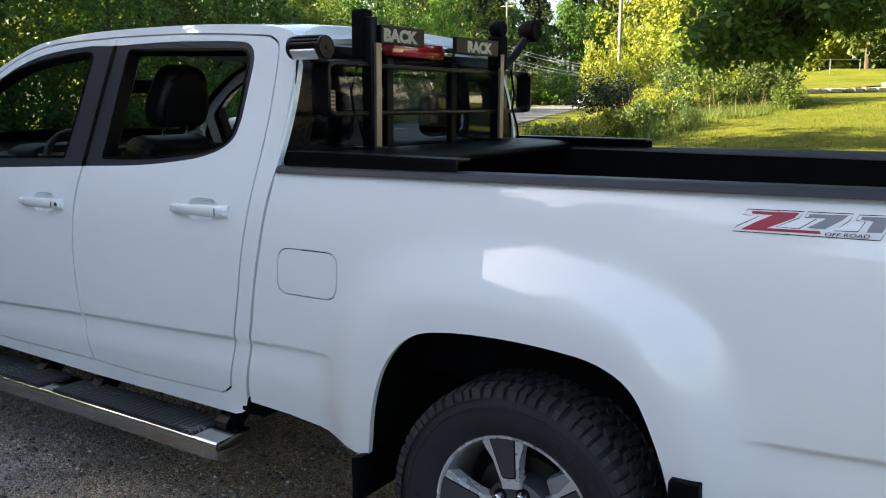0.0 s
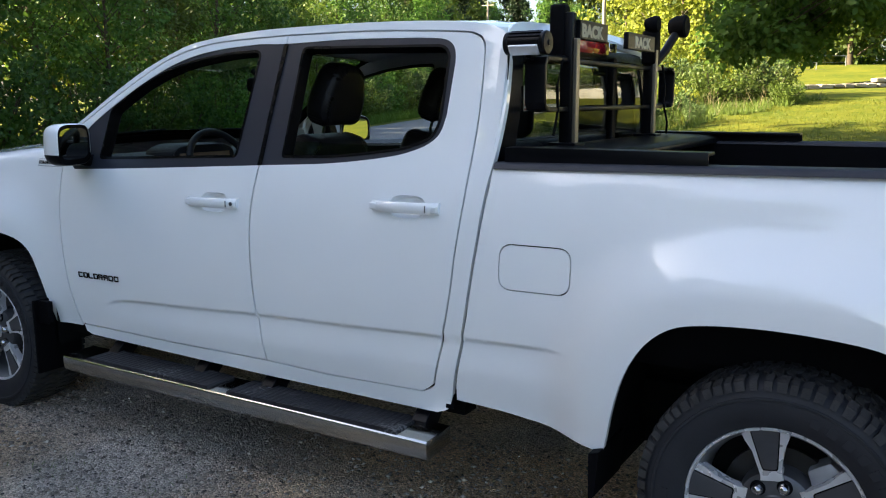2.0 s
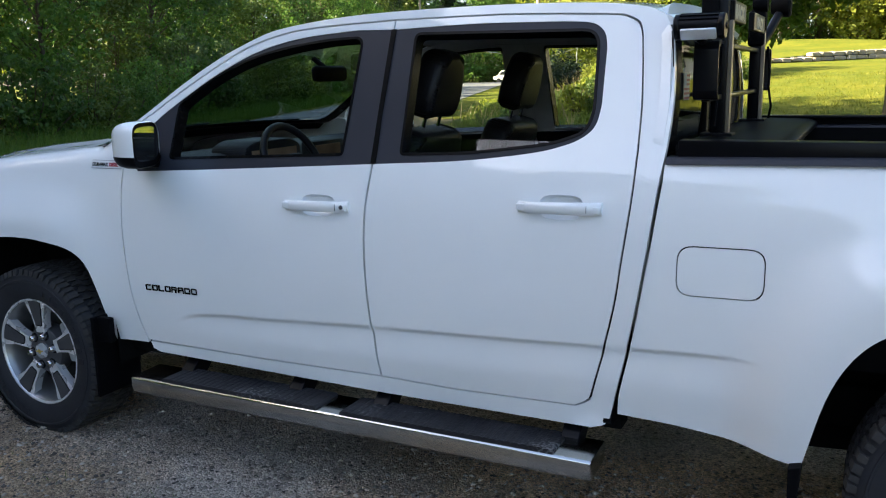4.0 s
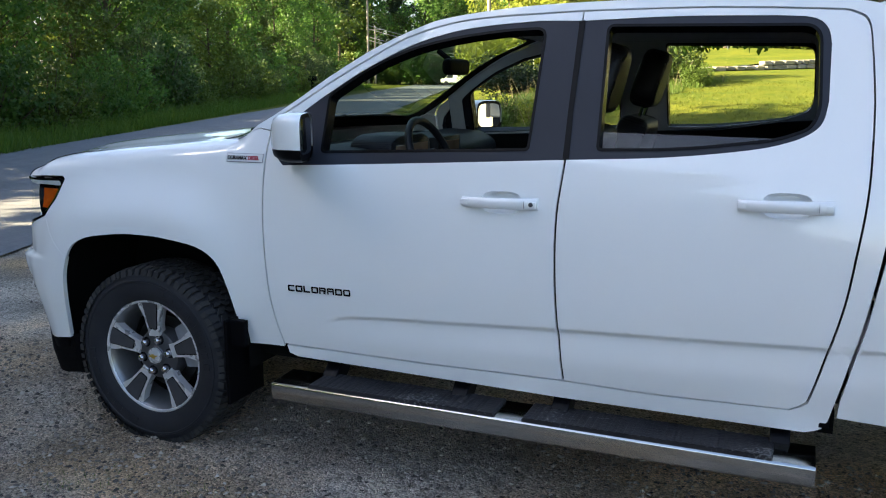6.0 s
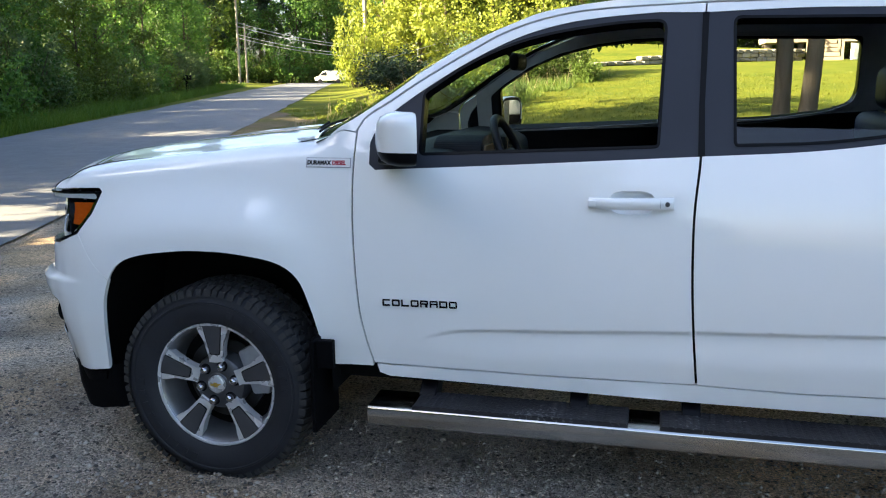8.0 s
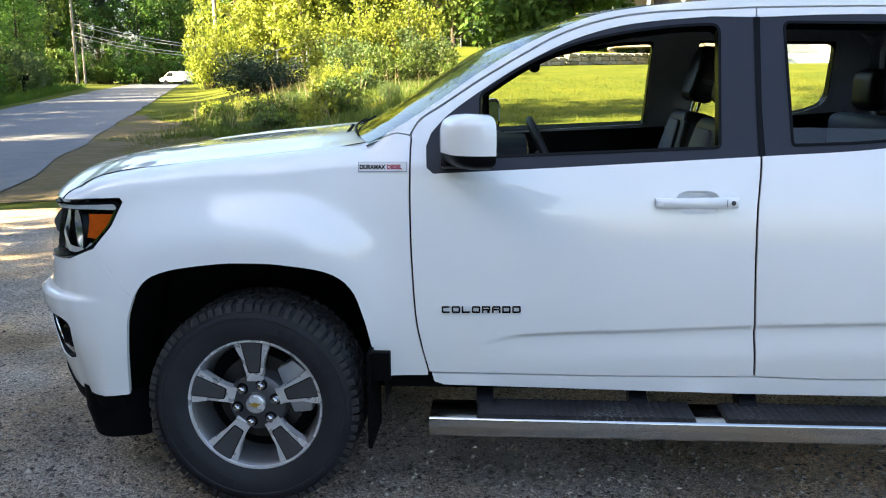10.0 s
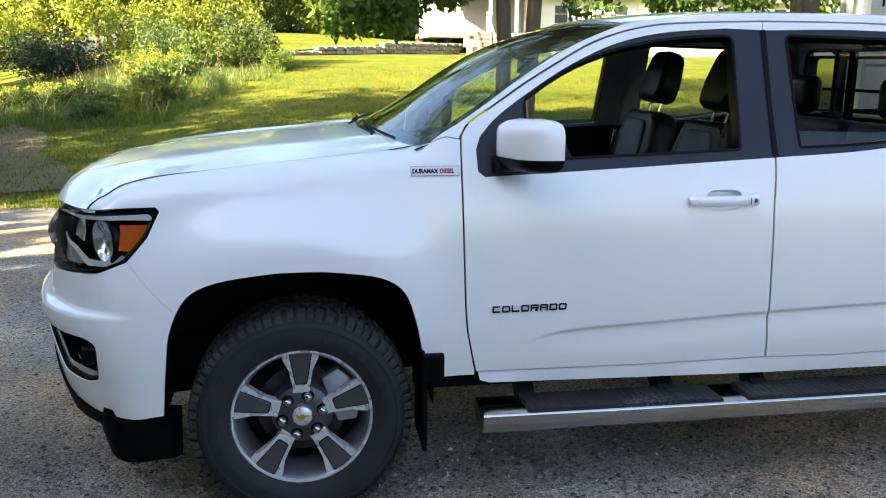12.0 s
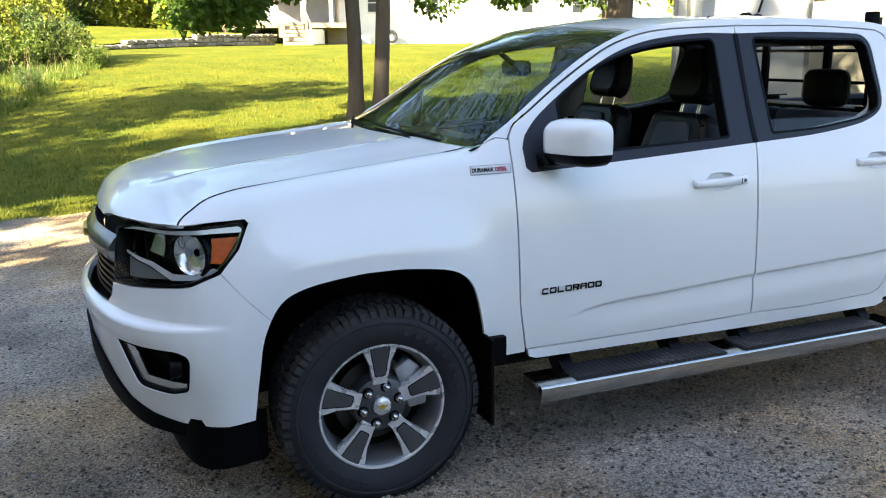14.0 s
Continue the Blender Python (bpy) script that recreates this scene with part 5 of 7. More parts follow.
# ---- cab inside ----
bm = bmesh.new()
box(bm, 0.50, 2.60, -0.78, 0.78, 0.50, 0.56)
box(bm, 2.56, 2.60, -0.78, 0.78, 0.55, 1.26)
part("cab_floor", bm, CARPET, truck)
for side in (1, -1):
    panel("door_lining", [(0.58, 0.52), (1.66, 0.52), (1.665, 1.228), (0.66, 1.188)], lambda u, v: (u, -(half_width(max(u, 0.8), v) - 0.07 + 0.02 * math.sin((v - 0.5) * 5)), v), DASH, truck, side=side, thick=0.004, grid=0.06)
    panel("door_lining", [(1.70, 0.52), (2.50, 0.52), (2.53, 1.30), (2.30, 1.285), (2.05, 1.245), (1.70, 1.230)], lambda u, v: (u, -(half_width(u, v) - 0.07 + 0.02 * math.sin((v - 0.5) * 5)), v), DASH, truck, side=side, thick=0.004, grid=0.06)
    hole_f = rounded([(0.735, 1.195), (1.565, 1.24), (1.575, 1.640), (1.44, 1.637), (1.253, 1.615), (1.095, 1.580), (0.937, 1.515), (0.80, 1.428), (0.735, 1.375)], 0.015)
    hole_r = rounded([(1.79, 1.25), (2.05, 1.26), (2.325, 1.296), (2.42, 1.335), (2.44, 1.39), (2.425, 1.630), (1.785, 1.642)], 0.02)
    lining_line = [(0.66, 1.185), (1.70, 1.225), (2.60, 1.30), (2.60, 1.60), (2.50, 1.685), (1.7, 1.70), (1.40, 1.69), (1.19, 1.66), (1.0, 1.59), (0.80, 1.48), (0.66, 1.385)]
    panel("pillar_lining", lining_line, lambda u, v: (u, -(half_width(max(u, 0.8), v) - 0.055), v), LINER, truck, holes=[hole_f, hole_r], side=side, thick=0.004, grid=0.05)
panel("headlining", [(HEAD + 0.02, -0.97), (2.36, -0.97), (2.36, 0.97), (HEAD + 0.02, 0.97)], lambda s, t: (loft(s, t)[0], loft(s, t)[1], loft(s, t)[2] - 0.035), LINER, truck, grid=0.08, thick=0.004)
# dashboard
bm = bmesh.new()
prof = [(0.52, 0.80), (0.52, 1.195), (0.66, 1.225), (0.84, 1.215), (0.92, 1.17), (0.93, 1.08), (0.88, 0.98), (0.80, 0.78)]
prism(bm, prof, -0.735, 0.735, 'y', 0.02)
dash = part("dashboard", bm, DASH, truck, "dark grey moulded dashboard", auto=40)
bm = bmesh.new()
prism(bm, rounded([(-0.57, 1.09), (-0.57, 1.235), (-0.50, 1.262), (-0.26, 1.262), (-0.19, 1.235), (-0.19, 1.09)], 0.03), 0.76, 0.945, 'x', 0.012)
part("instrument_hood", bm, DASH, dash, auto=40)
bm = bmesh.new()
box(bm, 0.944, 0.950, -0.53, -0.23, 1.11, 1.225, 0.002)
part("instruments", bm, SCREEN, dash)
bm = bmesh.new()
box(bm, 0.90, 0.957, -0.135, 0.135, 1.07, 1.235, 0.014)
stack = part("centre_stack", bm, DASH, dash, auto=40)
bm = bmesh.new()
box(bm, 0.955, 0.960, -0.10, 0.10, 1.10, 1.215, 0.002)
part("touch_screen", bm, SCREEN, dash, "dark centre screen")
bm = bmesh.new()
box(bm, 0.90, 1.62, -0.11, 0.11, 0.55, 0.90, 0.03)
part("console", bm, DASH, truck, auto=40)
# steering wheel
bm = bmesh.new()
n = 40
rings = []
for k in range(n):
    a = 2 * math.pi * k / n
    rings.append([bm.verts.new(((0.016 * math.cos(b)), (0.178 + 0.016 * math.sin(b)) * math.cos(a), (0.178 + 0.016 * math.sin(b)) * math.sin(a))) for b in [2 * math.pi * j / 10 for j in range(10)]])
for k in range(n):
    for j in range(10):
        bm.faces.new((rings[k][j], rings[k][(j + 1) % 10], rings[(k + 1) % n][(j + 1) % 10], rings[(k + 1) % n][j]))
box(bm, -0.04, 0.012, -0.075, 0.075, -0.065, 0.055, 0.02, 3)
for a in (radians(5), radians(175), radians(270)):
    b = bmesh.new()
    box(b, -0.018, 0.004, 0.05, 0.17, -0.022, 0.022, 0.006)
    b.transform(Matrix.Rotation(a, 4, 'X'))
    join(bm, b)
tube(bm, [(-0.03, 0, 0), (-0.28, 0, 0)], 0.035)
bm.transform(Matrix.Translation((1.03, -0.36, 1.153)) @ Matrix.Rotation(radians(-24), 4, 'Y'))
part("steering_wheel", bm, LEATHER, truck, "black leather steering wheel", auto=50)
# inner mirror
bm = bmesh.new()
box(bm, 0.965, 1.005, -0.125, 0.125, 1.495, 1.565, 0.02, 3)
tube(bm, [(0.97, 0, 1.55), (0.90, 0, 1.60)], 0.012)
part("inner_mirror", bm, BLACK_PLASTIC, truck, auto=50)


def cushion(bm, x0, x1, y0, y1, z0, z1, r, m=None):
    box(bm, x0, x1, y0, y1, z0, z1, r, 4, m)


def make_seat(x, y):
    tilt = Matrix.Translation((x + 0.47, y, 0.835)) @ Matrix.Rotation(radians(16), 4, 'Y')
    bm = bmesh.new()
    cushion(bm, x, x + 0.52, y - 0.26, y + 0.26, 0.72, 0.88, 0.05)
    seat = part("front_seat", bm, LEATHER, truck, "black leather bucket seat with pale stitched insert", auto=60)
    bm = bmesh.new()
    for v0, v1, w0, w1 in ((0, 0.50, 0.25, 0.22),):
        pts = [(-w0, v0), (w0, v0), (w1 + 0.02, v1 * 0.55), (w1 - 0.03, v1), (-w1 + 0.03, v1), (-w1 - 0.02, v1 * 0.55)]
        prism(bm, rounded(pts, 0.06), -0.055, 0.075, 'x', 0.03)
    bm.transform(tilt)
    part("seat_back", bm, LEATHER, seat, auto=60)
    bm = bmesh.new()
    prism(bm, rounded([(-0.13, 0.08), (0.13, 0.08), (0.14, 0.30), (0.11, 0.45), (-0.11, 0.45), (-0.14, 0.30)], 0.04), -0.068, -0.04, 'x', 0.008)
    bm.transform(tilt)
    part("seat_insert", bm, LEATHER_INSERT, seat, auto=60)
    bm = bmesh.new()
    prism(bm, rounded([(-0.12, 0.550), (0.12, 0.550), (0.138, 0.64), (0.085, 0.795), (-0.085, 0.795), (-0.138, 0.64)], 0.055), -0.055, 0.055, 'x', 0.028)
    bm.transform(tilt)
    part("headrest", bm, LEATHER, seat, auto=60)
    for dy in (-0.06, 0.06):
        bm = bmesh.new()
        tube(bm, [(0.01, dy, 0.45), (0.01, dy, 0.60)], 0.007, 8)
        bm.transform(tilt)
        part("headrest_post", bm, CHROME, seat)


make_seat(1.07, -0.38)
make_seat(1.11, 0.38)
bm = bmesh.new()
cushion(bm, 1.98, 2.46, -0.66, 0.66, 0.78, 0.94, 0.05)
bench = part("rear_bench", bm, LEATHER, truck, "black leather rear bench", auto=60)
for y0, y1 in ((-0.66, -0.12), (-0.11, 0.66)):
    bm = bmesh.new()
    cushion(bm, 2.42, 2.55, y0, y1, 0.90, 1.30, 0.045)
    part("bench_back", bm, LEATHER_INSERT, bench, auto=60)
for y in (-0.38, 0.38):
    bm = bmesh.new()
    cushion(bm, 2.46, 2.56, y - 0.13, y + 0.13, 1.315, 1.50, 0.05)
    part("headrest", bm, LEATHER, bench, auto=60)
# glass: passenger side up, driver's rear window lowered to a sill-high strip
for name, poly, sd, glass in (("front_window", rounded([(0.78, 1.21), (1.575, 1.24), (1.58, 1.652), (1.44, 1.650), (1.253, 1.628), (1.095, 1.595), (0.93, 1.53), (0.775, 1.43)], 0.01), -1, CLEAR_GLASS),
                              ("rear_window", rounded([(1.785, 1.245), (2.05, 1.255), (2.325, 1.29), (2.425, 1.33), (2.445, 1.39), (2.43, 1.645), (1.78, 1.655)], 0.01), -1, CLEAR_GLASS),
                              ("rear_window", [(1.785, 1.245), (2.05, 1.255), (2.33, 1.300), (1.787, 1.309)], 1, WINDSHIELD)):
    panel(name, poly, lambda u, v: (u, -(half_width(u, v) - 0.03), v), glass, truck, side=sd, grid=0.06, thick=0.004)

# ---- headache rack with work lamps behind the cab ----
bm = bmesh.new()
for z in (1.425, 1.585):
    box(bm, 2.738, 2.762, -0.43, 0.45, z - 0.008, z + 0.008, 0.003)
for y in (-0.43, 0.45):
    box(bm, 2.728, 2.772, y - 0.018, y + 0.018, 1.30, 1.745, 0.005)
rack = part("headache_rack", bm, BLACK_STEEL, truck, "black tubular headache rack behind the cab", auto=35)
for y0, y1, s in ((-0.43, -0.69, -1), (0.45, 0.71, 1)):
    lo, hi = min(y0, y1 - 0.02 * s), max(y0, y1 - 0.02 * s)
    for z in (1.425, 1.588):
        bm = bmesh.new()
        box(bm, 2.738, 2.762, lo, hi, z - 0.008, z + 0.008, 0.003)
        part("wing_bar", bm, BLACK_STEEL, rack)
    bm = bmesh.new()
    prism(bm, [(y1 - 0.040 * s, 1.420), (y1 - 0.012 * s, 1.424), (y1, 1.448), (y1, 1.566), (y1 - 0.012 * s, 1.590), (y1 - 0.040 * s, 1.594), (y1 - 0.040 * s, 1.580), (y1 - 0.018 * s, 1.572), (y1 - 0.014 * s, 1.560), (y1 - 0.014 * s, 1.452), (y1 - 0.018 * s, 1.440), (y1 - 0.040 * s, 1.434)], 2.715, 2.785, 'x', 0.002)
    part("wing_plate", bm, BLACK_STEEL, rack, auto=35)
    bm = bmesh.new()
    box(bm, 2.70, 2.80, y0 - 0.04, y0 + 0.04, 1.30, 1.312, 0.003)
    part("foot_plate", bm, BLACK_STEEL, rack)
bm = bmesh.new()
box(bm, 2.69, 2.745, -0.457, -0.403, 1.585, 1.772, 0.010, 3)
part("lamp_housing", bm, BLACK_PLASTIC, rack, "upright black lamp housing", auto=40)
bm = bmesh.new()
box(bm, 2.72, 2.785, 0.415, 0.485, 1.60, 1.74, 0.012, 3)
part("lamp_housing", bm, BLACK_PLASTIC, rack, auto=40)
for y0, y1, word, z in ((-0.41, -0.15, "BACK", 1.690), (0.07, 0.40, "RACK", 1.680)):
    bm = bmesh.new()
    box(bm, 2.765, 2.785, y0, y1, z - 0.032, z + 0.032, 0.003)
    sign = part("rack_sign", bm, BLACK_STEEL, rack, "black sign plate with white letters")
    m = Matrix(((0, 0, 1, 2.7856), (1, 0, 0, y0 + (0.012 if word == "BACK" else 0.08)), (0, 1, 0, z - 0.021), (0, 0, 0, 1)))
    words("sign_letters", word, 0.062, 0.0006, m @ Matrix.Diagonal((1.20 if word == "BACK" else 1.14, 0.90, 1, 1)), SIGN_CREAM, sign, bold=0.0035)
for y in (-0.424, 0.436):
    bm = bmesh.new()
    box(bm, 2.772, 2.786, y - 0.014, y + 0.014, 1.312, 1.66, 0.002)
    part("post_strip", bm, RAW_STEEL, rack, "worn bare steel strip")
# drum-shaped lamp on the driver's side, its lens along the lower outer flank
bm = bmesh.new()
lathe(bm, [(0.0, -0.072), (0.030, -0.072), (0.036, -0.068), (0.036, -0.058), (0.0335, -0.055), (0.0335, 0.052), (0.036, 0.055), (0.037, 0.066), (0.034, 0.071), (0.010, 0.072), (0.008, 0.076), (0.0, 0.076)], 28, 'x', (2.735, -0.715, 1.630))
for k in range(5):
    a = radians(40 + 26 * k)
    box(bm, -0.055, 0.053, -0.003, 0.003, 0.032, 0.038, 0.001, 1, Matrix.Translation((2.735, -0.715, 1.630)) @ Matrix.Rotation(a - radians(90), 4, 'X'))
lampc = part("work_lamp", bm, BLACK_STEEL, rack, "black drum-shaped work lamp", auto=35)
bm = bmesh.new()
box(bm, -0.050, 0.050, -0.018, 0.018, 0.030, 0.040, 0.004, 2, Matrix.Translation((2.735, -0.715, 1.630)) @ Matrix.Rotation(radians(128), 4, 'X'))
part("lamp_lens", bm, LAMP_SATIN, lampc, "clear strip lens", auto=40)
bm = bmesh.new()
tube(bm, [(2.735, -0.705, 1.595), (2.74, -0.66, 1.585), (2.75, -0.47, 1.592)], 0.012, 8)
part("lamp_arm", bm, BLACK_STEEL, lampc, auto=50)
# far lamp on a raised arm
bm = bmesh.new()
tube(bm, [(2.76, 0.47, 1.60), (2.79, 0.53, 1.66), (2.82, 0.58, 1.735)], 0.018, 8)
lampd = part("work_lamp", bm, BLACK_STEEL, rack, "black round work lamp on a raised arm", auto=50)
bm = bmesh.new()
lathe(bm, [(0.0, -0.05), (0.03, -0.045), (0.045, -0.015), (0.048, 0.025), (0.040, 0.032), (0.0, 0.028)], 24, 'x', (2.83, 0.60, 1.765))
part("lamp_head", bm, BLACK_PLASTIC, lampd, auto=40)
bm = bmesh.new()
lathe(bm, [(0.0, -0.04), (0.025, -0.035), (0.035, 0.0), (0.032, 0.02), (0.0, 0.022)], 20, 'x', (2.77, 0.43, 1.765))
part("lamp_head", bm, BLACK_PLASTIC, rack, auto=40)
bm = bmesh.new()
tube(bm, [(2.79, 0.50, 1.60), (2.80, 0.515, 1.50), (2.80, 0.50, 1.44), (2.81, 0.53, 1.36), (2.80, 0.56, 1.31)], 0.005, 6)
part("lamp_wire", bm, BLACK_PLASTIC, rack)
bm = bmesh.new()
tube(bm, [(2.77, -0.52, 1.585), (2.765, -0.55, 1.50), (2.76, -0.53, 1.42), (2.76, -0.56, 1.34)], 0.005, 6)
part("lamp_wire", bm, BLACK_PLASTIC, rack)
# bed cover canister and its side brackets
bm = bmesh.new()
prism(bm, [(2.69, 1.262), (2.69, 1.300), (2.76, 1.304), (2.95, 1.298), (2.98, 1.285), (2.98, 1.262)], -0.78, 0.78, 'y', 0.006)
part("cover_canister", bm, BLACK_TRIM, truck, "black roll-up bed cover canister", auto=30)


# small striped sticker inside the back window
bm = bmesh.new()
box(bm, 2.674, 2.676, -0.612, -0.525, 1.420, 1.502)
label_plate = part("window_sticker", bm, SIGN_CREAM, rear_glass, "small striped sticker on the back window")
for k in range(6):
    bm = bmesh.new()
    z = 1.4225 + k * 0.0135
    box(bm, 2.676, 2.6766, -0.611 if k < 3 else -0.575, -0.526, z, z + 0.0068)
    part("stripe", bm, STICKER_RED, label_plate)
bm = bmesh.new()
box(bm, 2.676, 2.6766, -0.611, -0.577, 1.464, 1.501)
part("corner_field", bm, BADGE_GREY, label_plate)


# ---- ground ----
ROAD_DIR = Vector((-0.365, 0.931)).normalized()
ROAD_RIGHT = Vector((-9.7, 18.4))
ROAD_W = 5.7


def road_right(x, y):
    """Metres to the right of the road's right edge (negative: on the road or beyond)."""
    d = Vector((x, y)) - ROAD_RIGHT
    return d.x * ROAD_DIR.y - d.y * ROAD_DIR.x


ROAD_RISE = Curve([(-900, 0.0), (4, 0.0), (8, 0.01), (16, 0.08), (28, 0.19), (54, 0.47), (73, 0.66), (90, 0.78), (98, 0.79), (108, 0.70), (130, 0.60), (1500, 0.6)])
LAWN_RISE = Curve([(-900, 0.0), (4, 0.0), (6.5, 0.03), (10.7, 0.24), (16, 0.62), (22.5, 1.10), (33, 1.74), (39, 1.96), (46, 2.06), (60, 2.25), (1500, 3.0)])


def ground_z(x, y):
    along = (x - ROAD_RIGHT.x) * ROAD_DIR.x + (y - ROAD_RIGHT.y) * ROAD_DIR.y
    r = road_right(x, y) - 0.036 * min(80.0, max(0.0, along))
    k = smooth(1.0, 9.0 + 0.06 * max(0.0, y - 20), r)
    z = ROAD_RISE(y) * (1 - k) + LAWN_RISE(y) * k
    if r < -ROAD_W:
        z += 0.10 * smooth(0.5, 6, -ROAD_W - r) * min(8.0, -ROAD_W - r) * 0.25
    if r > 0.5 and y > 5.5:
        z += 0.03 * smooth(5.5, 9.0, y) * noise.noise(Vector((x * 0.3, y * 0.3, 0)))
    return z


def sheet(name, xs, ys, material, lift=0.0, keep=None, label="", cat=""):
    verts, index, faces = [], {}, []
    for j, y in enumerate(ys):
        for i, x in enumerate(xs):
            index[i, j] = len(verts)
            verts.append((x, y, ground_z(x, y) + lift))
    for j in range(len(ys) - 1):
        for i in range(len(xs) - 1):
            if keep is None or keep((xs[i] + xs[i + 1]) / 2, (ys[j] + ys[j + 1]) / 2):
                faces.append((index[i, j], index[i + 1, j], index[i + 1, j + 1], index[i, j + 1]))
    ob = mesh_object(name, verts, faces, material, smooth_shade=True)
    return tagged(ob, label, cat, kind="structure")


GRASS_SOIL = mat("lawn", (0.047, 0.070, 0.005), 0.95, spec=0.1, second=(0.112, 0.112, 0.010), vary=0.3, scale=5.0, bump=0.9, bump_scale=40)


def gravel_mat():
    """Packed gravel: broad damp and dusty patches, small stones and fine grit."""
    m, t, p = nodes("gravel")
    tc = t.nodes.new("ShaderNodeTexCoord")
    vor = t.nodes.new("ShaderNodeTexVoronoi")
    vor.inputs["Scale"].default_value = 125
    grit = t.nodes.new("ShaderNodeTexNoise")
    grit.inputs["Scale"].default_value, grit.inputs["Detail"].default_value = 140, 4
    patch = t.nodes.new("ShaderNodeTexNoise")
    patch.inputs["Scale"].default_value, patch.inputs["Detail"].default_value = 1.3, 6
    for n in (vor, grit, patch):
        t.links.new(tc.outputs["Object"], n.inputs["Vector"])
    ramp = t.nodes.new("ShaderNodeValToRGB")
    el = ramp.color_ramp.elements
    el[0].position, el[0].color, el[1].position, el[1].color = 0.15, (0.095, 0.083, 0.074, 1), 0.85, (0.70, 0.63, 0.55, 1)
    mid = el.new(0.55)
    mid.color = (0.40, 0.350, 0.300, 1)
    sep = t.nodes.new("ShaderNodeSeparateColor")
    t.links.new(vor.outputs["Color"], sep.inputs[0])
    mix = t.nodes.new("ShaderNodeMath")
    mix.operation = 'MULTIPLY_ADD'
    mix.inputs[1].default_value = 0.5
    t.links.new(sep.outputs[0], mix.inputs[0])
    half = t.nodes.new("ShaderNodeMath")
    half.operation = 'MULTIPLY'
    half.inputs[1].default_value = 0.5
    t.links.new(grit.outputs["Fac"], half.inputs[0])
    t.links.new(half.outputs[0], mix.inputs[2])
    t.links.new(mix.outputs[0], ramp.inputs[0])
    earth = t.nodes.new("ShaderNodeTexNoise")
    earth.inputs["Scale"].default_value, earth.inputs["Detail"].default_value = 0.9, 5
    shift = t.nodes.new("ShaderNodeMapping")
    shift.inputs["Location"].default_value = (7.3, 2.1, 0)
    t.links.new(tc.outputs["Object"], shift.inputs[0])
    t.links.new(shift.outputs[0], earth.inputs["Vector"])
    er = t.nodes.new("ShaderNodeMapRange")
    er.inputs[1].default_value, er.inputs[2].default_value = 0.42, 0.62
    t.links.new(earth.outputs["Fac"], er.inputs[0])
    tone = t.nodes.new("ShaderNodeMix")
    tone.data_type, tone.blend_type = 'RGBA', 'MULTIPLY'
    tone.inputs[7].default_value = (1.15, 0.93, 0.66, 1)
    t.links.new(er.outputs[0], tone.inputs[0])
    t.links.new(ramp.outputs[0], tone.inputs[6])
    hsv = t.nodes.new("ShaderNodeHueSaturation")
    mr = t.nodes.new("ShaderNodeMapRange")
    mr.inputs[1].default_value, mr.inputs[2].default_value, mr.inputs[3].default_value, mr.inputs[4].default_value = 0.32, 0.68, 0.62, 1.75
    t.links.new(patch.outputs["Fac"], mr.inputs[0])
    t.links.new(mr.outputs[0], hsv.inputs["Value"])
    t.links.new(tone.outputs[2], hsv.inputs["Color"])
    t.links.new(hsv.outputs[0], p.inputs["Base Color"])
    # dark chips and leaf litter strewn over it
    chips = t.nodes.new("ShaderNodeTexVoronoi")
    chips.inputs["Scale"].default_value = 34
    warp = t.nodes.new("ShaderNodeMix")
    warp.data_type, warp.blend_type = 'RGBA', 'ADD'
    warp.inputs[0].default_value = 0.02
    t.links.new(tc.outputs["Object"], warp.inputs[6])
    t.links.new(grit.outputs["Color"], warp.inputs[7])
    t.links.new(warp.outputs[2], chips.inputs["Vector"])
    cs = t.nodes.new("ShaderNodeSeparateColor")
    t.links.new(chips.outputs["Color"], cs.inputs[0])
    few = t.nodes.new("ShaderNodeMapRange")
    few.inputs[1].default_value, few.inputs[2].default_value = 0.70, 0.72
    t.links.new(cs.outputs[1], few.inputs[0])
    small = t.nodes.new("ShaderNodeMapRange")
    small.inputs[1].default_value, small.inputs[2].default_value = 0.34, 0.22
    t.links.new(chips.outputs["Distance"], small.inputs[0])
    both = t.nodes.new("ShaderNodeMath")
    both.operation = 'MULTIPLY'
    t.links.new(few.outputs[0], both.inputs[0])
    t.links.new(small.outputs[0], both.inputs[1])
    dark = t.nodes.new("ShaderNodeMix")
    dark.data_type = 'RGBA'
    dark.inputs[7].default_value = (0.040, 0.035, 0.032, 1)
    t.links.new(both.outputs[0], dark.inputs[0])
    t.links.new(hsv.outputs[0], dark.inputs[6])
    t.links.new(dark.outputs[2], p.inputs["Base Color"])
    p.inputs["Roughness"].default_value = 0.92
    bump = t.nodes.new("ShaderNodeBump")
    bump.inputs["Strength"].default_value, bump.inputs["Distance"].default_value = 1.0, 0.02
    t.links.new(vor.outputs["Distance"], bump.inputs["Height"])
    bump.invert = True
    t.links.new(bump.outputs[0], p.inputs["Normal"])
    return m


GRAVEL = gravel_mat()
DIRT = mat("trodden_dirt", (0.15, 0.11, 0.075), 0.95, spec=0.1, second=(0.075, 0.075, 0.022), vary=0.3, scale=3.0, bump=0.8, bump_scale=50)
ASPHALT = mat("asphalt", (0.105, 0.108, 0.118), 0.85, second=(0.15, 0.152, 0.16), vary=0.2, scale=20.0, bump=0.5, bump_scale=160)

